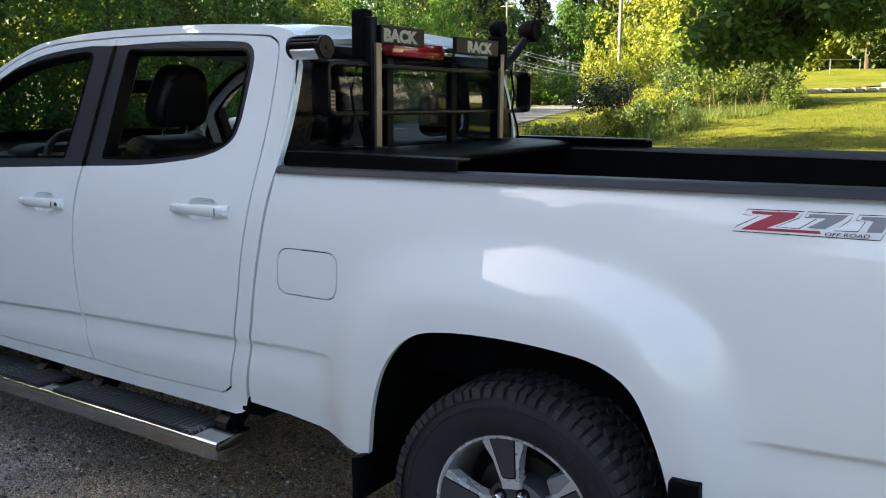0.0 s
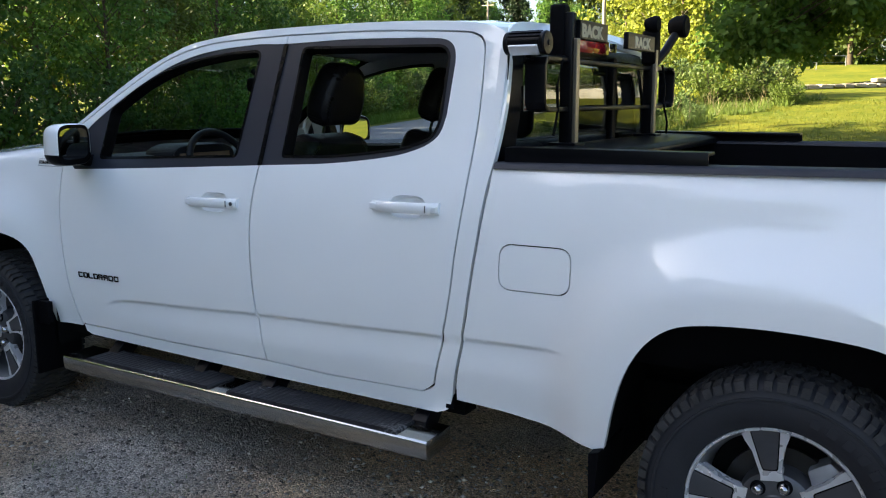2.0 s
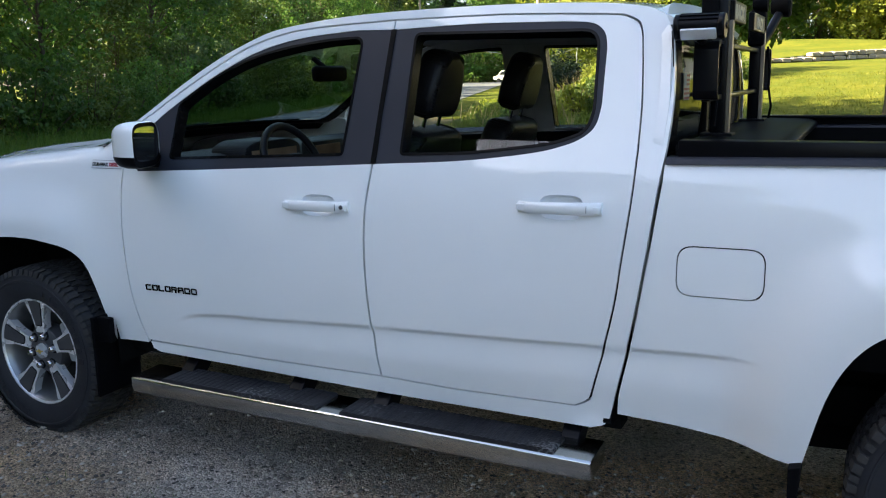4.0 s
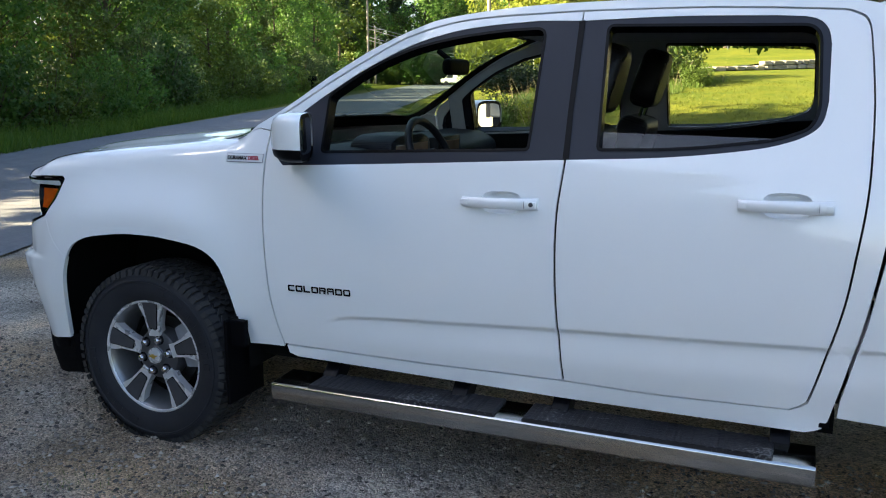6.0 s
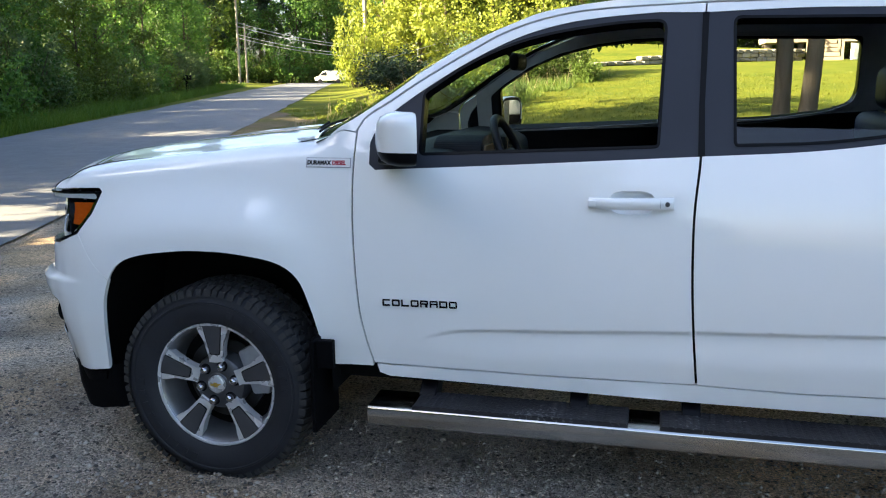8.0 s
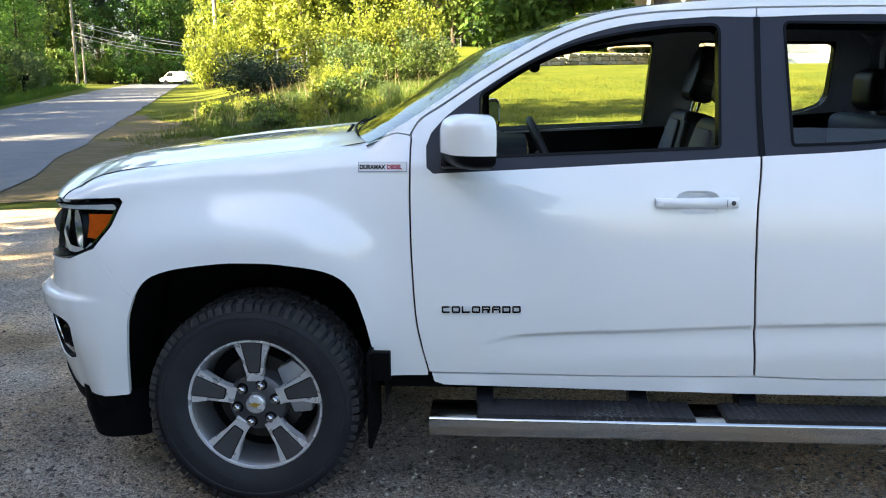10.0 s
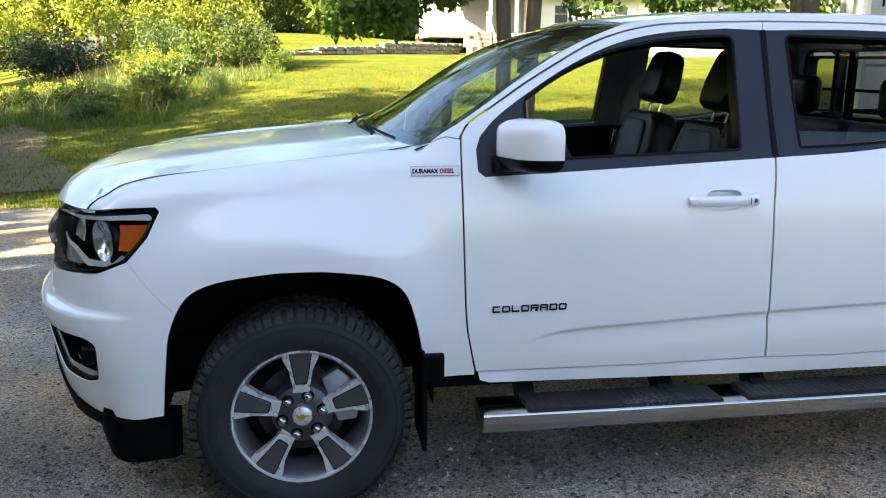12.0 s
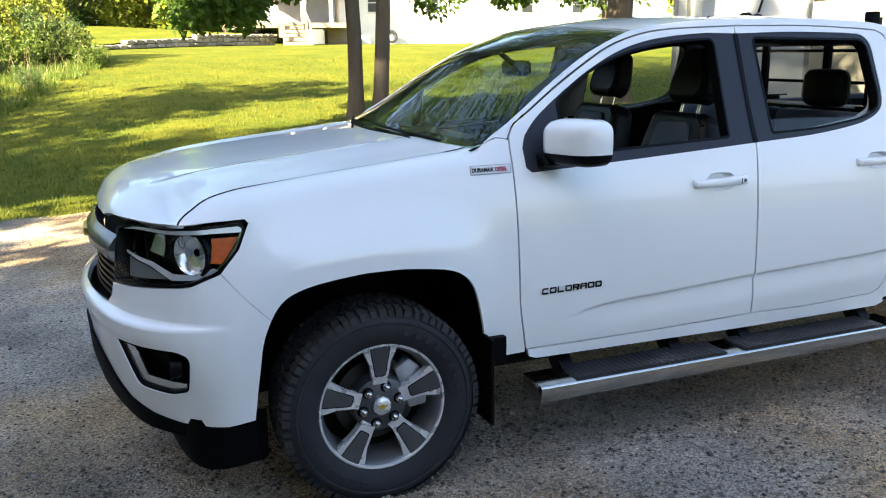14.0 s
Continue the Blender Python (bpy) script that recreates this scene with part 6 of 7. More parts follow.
near = [round(v, 3) for v in np.arange(-30, 40.01, 0.7)]
wide_x = [-1500, -600, -250, -120, -90] + list(range(-76, -30, 2)) + near + [60, 120, 300, 700, 1500]
wide_y = [-900, -300, -120, -60, -40] + [round(v, 3) for v in np.arange(-25, 60.01, 0.7)] + list(range(62, 131, 2)) + [140, 160, 200, 300, 500, 1500]
sheet("ground", wide_x, wide_y, GRASS_SOIL, 0.0, None, "mown lawn and rough verge", "lawn")


def strip(name, edge_a, edge_b, material, lift, label, cat):
    """A strip of ground between two lines of points."""
    verts, faces = [], []
    cols = 9
    for a, b in zip(edge_a, edge_b):
        for k in range(cols):
            p = Vector(a).lerp(Vector(b), k / (cols - 1))
            verts.append((p.x, p.y, ground_z(p.x, p.y) + lift))
    for r in range(len(edge_a) - 1):
        for k in range(cols - 1):
            i = r * cols + k
            faces.append((i, i + 1, i + cols + 1, i + cols))
    ob = mesh_object(name, verts, faces, material, smooth_shade=True)
    return tagged(ob, label, cat, kind="structure")


ra, rb = [], []
for s in np.arange(-45, 190, 1.2):
    side_v = Vector((ROAD_DIR.y, -ROAD_DIR.x))
    c = ROAD_RIGHT + ROAD_DIR * float(s) + side_v * (0.036 * float(min(s, 80))) + side_v * (6.0 * smooth(75, 190, s) * (s - 75) / 60 if s > 75 else 0)
    n1, n2 = noise.noise(Vector((s * 0.35, 3.1, 0))), noise.noise(Vector((s * 0.3, 9.4, 0)))
    ra.append(c - side_v * (ROAD_W + 0.12 * n2))
    rb.append(c + side_v * (0.16 * n1))
strip("road", ra, rb, ASPHALT, 0.03, "grey worn asphalt lane without markings", "road")


def drive_edge(x):
    return 5.9 + 0.35 * noise.noise(Vector((x * 0.5, 1.7, 0))) + 0.12 * noise.noise(Vector((x * 2.1, 5.7, 0))) + 0.02 * x


xs = [float(v) for v in np.arange(-9.0, 16.01, 0.25)]
SHOULDER_S = [float(v) for v in np.arange(-13.0, 9.01, 0.5)]
strip("gravel_shoulder", [ROAD_RIGHT + ROAD_DIR * v + Vector((ROAD_DIR.y, -ROAD_DIR.x)) * (0.036 * v - 0.25) for v in SHOULDER_S],
      [ROAD_RIGHT + ROAD_DIR * v + Vector((ROAD_DIR.y, -ROAD_DIR.x)) * (0.036 * v + 0.3 + 2.6 * smooth(9.5, -3, v) + 0.5 * noise.noise(Vector((v * 0.6, 2.2, 0)))) for v in SHOULDER_S], DIRT, 0.014, "worn dirt and gravel road shoulder", "road shoulder")
strip("gravel_drive", [(x, -14.0) for x in xs], [(x, drive_edge(x)) for x in xs], GRAVEL, 0.010, "grey-brown gravel driveway", "driveway")


# ---- plants ----
LEAF_DARK = leafmat("leaf_dark", (0.036, 0.098, 0.014), (0.105, 0.190, 0.030), 0.46)
LEAF_MID = leafmat("leaf_mid", (0.055, 0.095, 0.012), (0.10, 0.140, 0.020), 0.38)
# part of the sun's yellow brightness is put into this leaf colour
LEAF_LIGHT = leafmat("leaf_light", (0.140, 0.185, 0.018), (0.26, 0.285, 0.036), 0.45)
LEAF_GREY = leafmat("leaf_greyish", (0.055, 0.100, 0.028), (0.105, 0.150, 0.046), 0.38)
PINE = leafmat("needles", (0.010, 0.026, 0.009), (0.022, 0.042, 0.014), 0.2)
GRASS = leafmat("grass_blades", (0.057, 0.087, 0.006), (0.138, 0.140, 0.012), 0.35, 0.1)
VERGE = leafmat("verge_blades", (0.050, 0.115, 0.010), (0.120, 0.185, 0.024), 0.40, 0.1)
STRAW = leafmat("dry_grass", (0.22, 0.17, 0.10), (0.32, 0.27, 0.16), 0.3, 0.1)
BARK = mat("bark", (0.050, 0.038, 0.029), 0.95, spec=0.1, second=(0.09, 0.073, 0.057), vary=0.4, scale=9, bump=1.0, bump_scale=30, stretch=(1, 1, 0.15))
BARK_GREY = mat("grey_bark", (0.085, 0.066, 0.050), 0.95, spec=0.1, second=(0.15, 0.125, 0.10), vary=0.4, scale=11, bump=1.0, bump_scale=34, stretch=(1, 1, 0.18))
BARK_PALE = mat("pale_bark", (0.13, 0.105, 0.08), 0.95, spec=0.1, second=(0.075, 0.058, 0.044), vary=0.4, scale=9, bump=1.0, bump_scale=30, stretch=(1, 1, 0.15))


def leaf_cloud(name, centres, radii, count, size, rng, material, parent=None, droop=0.35, flat=0.55):
    """Many small folded leaves gathered round centres."""
    centres, radii = np.asarray(centres, float), np.asarray(radii, float)
    pick = rng.integers(0, len(centres), count)
    d = rng.normal(size=(count, 3))
    d /= np.linalg.norm(d, axis=1)[:, None]
    r = radii[pick] * rng.random(count) ** 0.30
    pos = centres[pick] + d * r[:, None] * np.array([1, 1, 0.75])
    ax = rng.normal(size=(count, 3)) + d * 0.6
    ax[:, 2] -= droop
    ax /= np.linalg.norm(ax, axis=1)[:, None]
    nn = rng.normal(size=(count, 3)) * flat * 0.7 + np.array([0, 0, 0.55]) + d * 0.9
    sd = np.cross(ax, nn)
    sd /= np.linalg.norm(sd, axis=1)[:, None] + 1e-9
    up = np.cross(sd, ax)
    s = size * (0.6 + 0.8 * rng.random(count))[:, None]
    v = np.empty((count, 4, 3))
    v[:, 0] = pos
    v[:, 1] = pos + ax * s * 0.5 + sd * s * 0.32 + up * s * 0.06
    v[:, 2] = pos + ax * s
    v[:, 3] = pos + ax * s * 0.5 - sd * s * 0.32 + up * s * 0.06
    me = bpy.data.meshes.new(name)
    me.vertices.add(count * 4)
    me.vertices.foreach_set("co", v.ravel())
    me.loops.add(count * 4)
    me.loops.foreach_set("vertex_index", np.arange(count * 4))
    me.polygons.add(count)
    me.polygons.foreach_set("loop_start", np.arange(count) * 4)
    me.polygons.foreach_set("loop_total", np.full(count, 4))
    me.update()
    me.validate()
    me.materials.append(material)
    ob = new(name, me)
    if parent:
        ob.parent = parent
    return ob


def make_tree(kind, label, category, seed, height, trunk_r, crown_r, crown_base, leaves, size, leaf, bark, clumps=26, lean=0.0, group="", conifer=False):
    """A tapered trunk with limbs and a crown of many small leaves, standing at the origin."""
    rng = np.random.default_rng(seed)
    ob = empty(kind, label, category, group=group)
    tr = bmesh.new()
    pts, rad = [], []
    bend = rng.normal(size=2) * 0.25
    for k in range(9):
        t = k / 8
        pts.append((lean * t * height + bend[0] * math.sin(t * 2.2), bend[1] * math.sin(t * 2.7), -0.15 + t * height * 0.92))
        rad.append(trunk_r * (1.35 if k == 0 else 1.0) * (1 - 0.86 * t))
    tube(tr, pts, trunk_r, 9, radii=rad)
    centres, radii = [], []
    for c in range(clumps):
        h = crown_base + (height - crown_base) * (c + rng.random()) / clumps
        f = (h - crown_base) / (height - crown_base)
        wide = crown_r * ((1.05 - f) if conifer else math.sin(math.pi * (0.18 + 0.74 * f)) ** 0.8)
        a = c * 2.4 + rng.random()
        q = wide * (0.35 + 0.65 * rng.random())
        base = Vector(pts[min(8, max(0, int(8 * h / (height * 0.92))))])
        tip = Vector((base.x + q * math.cos(a), base.y + q * math.sin(a), h + (0 if conifer else 0.15 * q)))
        start = Vector((base.x, base.y, max(crown_base * 0.6, h - q * (0.15 if conifer else 0.7))))
        mid = start.lerp(tip, 0.5) + Vector((0, 0, 0.06 * q))
        tube(tr, [start, mid, tip], 0.1, 5, cap=False, radii=[trunk_r * 0.32 * (1 - f * 0.6), trunk_r * 0.2 * (1 - f * 0.6), 0.012])
        for w in (1.0, 0.62):
            p = start.lerp(tip, w)
            centres.append((p.x + rng.normal() * 0.1 * crown_r, p.y + rng.normal() * 0.1 * crown_r, p.z))
            radii.append(crown_r * (0.20 + 0.18 * rng.random()) * (0.75 if conifer else 1))
    part("trunk", tr, bark, ob, auto=60)
    leaf_cloud("crown", centres, radii, leaves, size, rng, leaf, ob)
    return ob


def make_bush(kind, label, seed, height, radius, leaves, size, leaf, clumps=22, group="", upright=0.5):
    rng = np.random.default_rng(seed)
    ob = empty(kind, label, "bush", group=group)
    st = bmesh.new()
    centres, radii = [], []
    for c in range(clumps):
        a, q = c * 2.4, radius * math.sqrt(rng.random()) * 0.85
        h = height * (0.25 + 0.75 * rng.random()) * (1 - 0.45 * (q / radius) ** 2)
        tip = Vector((q * math.cos(a), q * math.sin(a), h))
        tube(st, [Vector((tip.x * 0.25, tip.y * 0.25, -0.05)), tip.lerp(Vector((tip.x * 0.6, tip.y * 0.6, h * 0.5)), 0.9), tip], 0.02, 4, cap=False, radii=[0.03, 0.02, 0.006])
        for w in (1.0, 0.7, 0.4):
            centres.append((tip.x * (0.5 + 0.5 * w), tip.y * (0.5 + 0.5 * w), h * w))
            radii.append(radius * (0.16 + 0.16 * rng.random()) * (1.25 if w < 0.9 else 0.8))
    tagged(part("stem", st, BARK, ob), kind="stuff")
    leaf_cloud("foliage", centres, radii, leaves, size, rng, leaf, ob, droop=-upright)
    return ob


def place(src, x, y, s=1.0, turn=0.0, sz=None, sink=0.0):
    ob = copy_thing(src, Matrix.Translation((x, y, ground_z(x, y) - sink)) @ Matrix.Rotation(turn, 4, 'Z'))
    ob.scale = (s, s, sz or s)
    return ob


def first(src, x, y, s=1.0, turn=0.0, sz=None):
    src.matrix_world = Matrix.Translation((x, y, ground_z(x, y))) @ Matrix.Rotation(turn, 4, 'Z')
    src.scale = (s, s, sz or s)
    return src


def beside(s, d):
    """A point s metres along the road and d metres out from its left edge."""
    side_v = Vector((ROAD_DIR.y, -ROAD_DIR.x))
    return ROAD_RIGHT + ROAD_DIR * s - side_v * (ROAD_W + d)


rng0 = random.Random(4)
ROADSIDE = [make_tree("tree", "leafy roadside tree in deep shade", "tree", 11, 11.0, 0.16, 3.0, 1.6, 7600, 0.23, LEAF_DARK, BARK, 34, group="roadside trees"),
            make_tree("tree", "leafy roadside tree in deep shade", "tree", 12, 9.0, 0.13, 2.7, 1.0, 7400, 0.21, LEAF_MID, BARK, 30, group="roadside trees"),
            make_tree("tree", "tall slim roadside tree", "tree", 13, 14.0, 0.2, 3.3, 2.2, 7800, 0.26, LEAF_DARK, BARK, 36, group="roadside trees")]
BUSHES = [make_bush("bush", "dense green roadside bush", 21, 2.8, 1.8, 5200, 0.13, LEAF_DARK, group="roadside bushes"),
          make_bush("bush", "dense green roadside bush", 22, 2.2, 1.5, 5200, 0.11, LEAF_MID, group="roadside bushes"),
          make_bush("bush", "tall grey-green willow-like roadside bush", 23, 3.4, 1.7, 6000, 0.12, LEAF_GREY, group="roadside bushes")]
used = set()


def put(src, x, y, s=1.0, turn=0.0, sz=None):
    if src.name not in used:
        used.add(src.name)
        return first(src, x, y, s, turn, sz)
    return place(src, x, y, s, turn, sz)


for k in range(1, 17):
    p = beside(-15 + k * 4.6 + rng0.uniform(-1, 1), 4.2 + rng0.uniform(-0.8, 1.4))
    put(ROADSIDE[k % 3], p.x, p.y, rng0.uniform(0.56, 0.70), rng0.uniform(0, 6.28))
for k in range(1, 13):
    p = beside(-14 + k * 6.5 + rng0.uniform(-1, 1), 9.5 + rng0.uniform(-1, 2))
    put(ROADSIDE[(k + 2) % 3], p.x, p.y, rng0.uniform(0.65, 0.85) * (1.35 if k < 5 else 1.0), rng0.uniform(0, 6.28))
for k in range(26):
    p = beside(-8 + k * 2.6 + rng0.uniform(-0.6, 0.6), 1.9 + rng0.uniform(-0.3, 0.8) + 0.02 * k)
    put(BUSHES[rng0.randrange(3)], p.x, p.y, rng0.uniform(0.7, 1.15), rng0.uniform(0, 6.28))

# shrubs between road and lawn
for x, y, n, sc in ((-21.0, 22.6, 0, 1.25), (-23.0, 25.4, 1, 1.3), (-21.6, 24.4, 2, 1.0), (-25.0, 28.0, 0, 1.3)):
    put(BUSHES[n], x, y, sc, x)
SHRUBS = [make_bush("shrub", "sunlit yellow-green shrub at the lawn's edge", 31, 3.0, 1.7, 5200, 0.12, LEAF_LIGHT, 26, "lawn shrubs", 0.6),
          make_bush("shrub", "sunlit pale green shrub at the lawn's edge", 32, 2.2, 1.5, 4600, 0.10, LEAF_GREY, 24, "lawn shrubs", 0.8),
          make_bush("shrub", "broad green shrub at the lawn's edge", 33, 1.7, 1.5, 4600, 0.11, LEAF_MID, 22, "lawn shrubs", 0.4)]
DARKBUSH = make_bush("evergreen_bush", "dark green spreading evergreen bush", 34, 2.9, 2.6, 9000, 0.13, PINE, 34, "", -0.2)
for n, (i, x, y, s) in enumerate(((0, -5.2, 27.7, 0.95), (0, -3.9, 28.2, 1.10), (0, -2.7, 27.6, 0.95), (1, -4.4, 25.8, 0.85), (1, -1.9, 26.4, 0.85), (2, -1.5, 25.6, 0.75), (2, -3.0, 24.8, 0.8),
                                 (2, -4.3, 22.6, 0.45), (2, -0.8, 24.8, 0.45))):
    put(SHRUBS[i], x, y, s, n * 1.3)
first(DARKBUSH, -9.7, 33.8, 1.0, 0.0, 0.66)

put(SHRUBS[0], -21.0, 60.0, 1.25, 0.5, 2.1)
put(SHRUBS[0], -19.4, 62.5, 1.1, 2.5, 1.7)

# far woods
FOREST = [make_tree("forest_tree", "tall woodland tree with sunlit leaves", "tree", 41, 17.0, 0.24, 4.2, 3.0, 4900, 0.46, LEAF_MID, BARK, 34, group="woods"),
          make_tree("forest_tree", "tall woodland tree with yellow-green leaves", "tree", 42, 15.0, 0.22, 4.0, 2.0, 4900, 0.44, LEAF_LIGHT, BARK_PALE, 34, group="woods"),
          make_tree("pine_tree", "tall pine with a bare lower trunk", "tree", 43, 20.0, 0.28, 3.2, 7.0, 4700, 0.44, PINE, BARK_PALE, 36, group="woods", conifer=True),
          make_tree("forest_tree", "leafy understorey tree at the wood's edge", "tree", 44, 8.0, 0.12, 3.0, 0.6, 4900, 0.34, LEAF_LIGHT, BARK, 30, group="woods")]
for k in range(16):
    x = -13 + k * 2.4 + rng0.uniform(-1, 1)
    put(FOREST[(0, 2, 1, 3)[k % 4]], x, 62 + rng0.uniform(-4, 6) + 0.1 * abs(x), rng0.uniform(0.85, 1.1), rng0.uniform(0, 6.28))
for k in range(11):
    put(FOREST[(3, 1, 0)[k % 3]], -20 + k * 3.8, 76 + rng0.uniform(-3, 5), rng0.uniform(1.0, 1.3), rng0.uniform(0, 6.28))
for k in range(10):
    p = beside(74 + k * 6.5, 9.5 + rng0.uniform(-1, 1.5))
    put(FOREST[(0, 2, 0)[k % 3]], p.x, p.y, rng0.uniform(0.9, 1.2), rng0.uniform(0, 6.28))
for k in range(9):
    p = ROAD_RIGHT + ROAD_DIR * (118 + rng0.uniform(-4, 14)) + Vector((ROAD_DIR.y, -ROAD_DIR.x)) * (-26 + k * 6)
    put(FOREST[(2, 0, 2, 2)[k % 4]], p.x, p.y, rng0.uniform(1.1, 1.4), rng0.uniform(0, 6.28))
for x, y, i, s in ((-16.6, 62, 1, 0.8), (-13.4, 58, 1, 0.75), (-23.5, 74, 1, 0.8), (30, 60, 1, 1.0), (36, 54, 0, 1.0), (42, 46, 1, 1.0), (47, 36, 0, 1.1), (34, 40, 3, 1.0), (50, 26, 1, 1.1)):
    put(FOREST[i], x, y, s, x)

# woods behind the camera and over the road, which keep the truck in shade
for k in range(36):
    row, j = divmod(k, 9)
    p = beside(-54 + j * 4.2 + row * 1.5 + rng0.uniform(-0.8, 0.8), 4.0 + row * 5.0 + rng0.uniform(-0.8, 1.0))
    if -14.5 < p.x * 0.51 - p.y * 0.86 < -4.0:
        continue
    put(FOREST[(0, 1, 0, 3)[(k + row) % 4]], p.x, p.y, rng0.uniform(0.8, 0.95), rng0.uniform(0, 6.28))

# unseen trees added: four fill the mirror's view, three block sun behind the camera
for x, y, k, sc in ((36, 16, 0, 1.0), (40, 8, 1, 1.0), (38, 0, 0, 0.95), (41, -8, 1, 1.0), (-7.6, -11.8, 0, 0.85), (-10.4, -13.4, 1, 0.95), (-12.6, -12.2, 0, 0.9)):
    put(FOREST[k], x, y, sc, x)

# unseen bushes added to close bright gaps mirrored in the doors
for k in range(13):
    p = beside(-54 + k * 3.3 + rng0.uniform(-0.5, 0.5), 2.4 + rng0.uniform(-0.4, 0.8))
    put(BUSHES[k % 2], p.x, p.y, rng0.uniform(1.5, 1.9), rng0.uniform(0, 6.28))

# deeper wood behind the roadside hedge
for k in range(14):
    p = beside(-14 + k * 5.4 + rng0.uniform(-1, 1), 16.5 + rng0.uniform(-1.5, 3))
    put(FOREST[(0, 1, 0, 2)[k % 4]], p.x, p.y, rng0.uniform(0.62, 0.78) * (1.3 if k < 6 else 1.0), rng0.uniform(0, 6.28))
# low clumps among the weeds
CLUMPS = [make_bush("weed_clump", "leafy green weed clump at the lawn's edge", 51, 0.55, 0.5, 700, 0.085, LEAF_LIGHT, 12, "weed clumps", 0.8),
          make_bush("weed_clump", "grey-green weed clump at the lawn's edge", 52, 0.6, 0.45, 700, 0.075, LEAF_GREY, 12, "weed clumps", 0.9),
          make_bush("weed_clump", "fresh green weed clump at the lawn's edge", 53, 0.5, 0.55, 800, 0.095, LEAF_MID, 12, "weed clumps", 0.7)]
for k in range(58):
    x, y = -9.5 + 9.5 * rng0.random(), 15.0 + 10 * rng0.random()
    if road_right(x, y) > 2.6 and x < -1.2 - 0.24 * (25 - y):
        put(CLUMPS[k % 3], x, y, rng0.uniform(0.7, 1.5) * (0.6 if x < -4.8 else 1.0), rng0.uniform(0, 6.28))
for k in range(16):
    x, y = -9.5 + 8.6 * rng0.random(), 16.5 + 8 * rng0.random()
    if road_right(x, y) > 1.0 and -5.4 < x < -0.8 - 0.22 * (25 - y):
        put(SHRUBS[(1, 2, 0)[k % 3]], x, y, rng0.uniform(0.22, 0.38), rng0.uniform(0, 6.28))

# extra trees out of view, added to cast shadow streaks over the lawn
for sp, d, sc in ((-9.2, 4.5, 0.72), (-4.6, 7.5, 0.66)):
    p = beside(sp, d)
    put(FOREST[0], p.x, p.y, sc, sp)
for k in range(6):
    p = ROAD_RIGHT + ROAD_DIR * (142 + rng0.uniform(-4, 10)) + Vector((ROAD_DIR.y, -ROAD_DIR.x)) * (-30 + k * 10)
    put(FOREST[(0, 0, 2)[k % 3]], p.x, p.y, rng0.uniform(1.3, 1.6), rng0.uniform(0, 6.28))

# unseen pine added in the sun's path to shade the maple trunks
put(FOREST[2], -12.8, 1.0, 0.85, 0.4)
for k in range(9):
    put(BUSHES[k % 2], -11 + k * 3.6, 67 + rng0.uniform(-2, 2), rng0.uniform(1.4, 2.0), rng0.uniform(0, 6.28))
# undergrowth that closes the road's far end
for k in range(9):
    p = ROAD_RIGHT + ROAD_DIR * (109 + rng0.uniform(-2, 2)) + Vector((ROAD_DIR.y, -ROAD_DIR.x)) * (-24 + k * 4.4)
    put(ROADSIDE[(0, 1, 0)[k % 3]], p.x, p.y, rng0.uniform(1.1, 1.4), rng0.uniform(0, 6.28))
for k in range(12):
    p = ROAD_RIGHT + ROAD_DIR * (103 + rng0.uniform(-2, 2)) + Vector((ROAD_DIR.y, -ROAD_DIR.x)) * (-24 + k * 3.4)
    put(BUSHES[k % 2], p.x, p.y, rng0.uniform(1.7, 2.3), rng0.uniform(0, 6.28))


# ---- lawn furniture: twin tree, stone wall, house, trailer, poles ----
rngt = np.random.default_rng(77)
LEAF_MAPLE = leafmat("maple_leaf", (0.045, 0.095, 0.014), (0.095, 0.165, 0.024), 0.45)
twin = empty("shade_tree", "twin-trunked maple with low leafy branches on the lawn", "tree")
for n, (x, y, lx, ly) in enumerate(((3.42, 10.95, -0.012, 0.01), (3.68, 10.62, 0.085, -0.01))):
    bm = bmesh.new()
    pts, rad = [], []
    for k in range(10):
        t = k / 9
        h = 7.5 * t
        pts.append((x + lx * h + 0.05 * math.sin(h * 1.1 + n), y + ly * h + 0.04 * math.cos(h * 0.9), ground_z(x, y) - 0.1 + h))
        rad.append(0.138 * (1.45 if k == 0 else 1.0) * (1 - 0.4 * t))
    tube(bm, pts, 0.15, 14, radii=rad)
    part("trunk", bm, BARK_GREY, twin, auto=60)
g0 = ground_z(3.6, 10.7)
cent, rad = [], []
limbs = bmesh.new()
for k in range(120):
    a = k * 2.4
    q = 1.0 + 6.4 * rngt.random()
    h = 5.2 + 6.6 * rngt.random() * (1 - 0.06 * q)
    tip = (3.6 + q * math.cos(a), 10.7 + q * math.sin(a), g0 + h)
    tube(limbs, [(3.6, 10.7, g0 + min(h, 6.5) * 0.8), (3.6 + q * 0.5 * math.cos(a), 10.7 + q * 0.5 * math.sin(a), g0 + h + 0.2), tip], 0.04, 5, cap=False, radii=[0.06, 0.035, 0.01])
    cent.append(tip)
    rad.append(0.8 + 0.6 * rngt.random())
# low sprays that hang into view
for k in range(44):
    x, y = (0.4 + 2.3 * rngt.random(), 9.8 + 2.4 * rngt.random()) if k < 30 else (4.6 + 3.2 * rngt.random(), 9.4 + 2.0 * rngt.random())
    h = 2.0 + 1.9 * rngt.random() if k < 30 else 2.3 + 1.2 * rngt.random()
    tip = (x, y, g0 + h)
    tube(limbs, [(3.6, 10.7, g0 + 3.9), ((3.6 + x) / 2, (10.7 + y) / 2, g0 + h + 0.75), tip], 0.03, 5, cap=False, radii=[0.04, 0.02, 0.006])
    cent.append(tip)
    rad.append(0.34 + 0.22 * rngt.random())
part("limbs", limbs, BARK, twin)
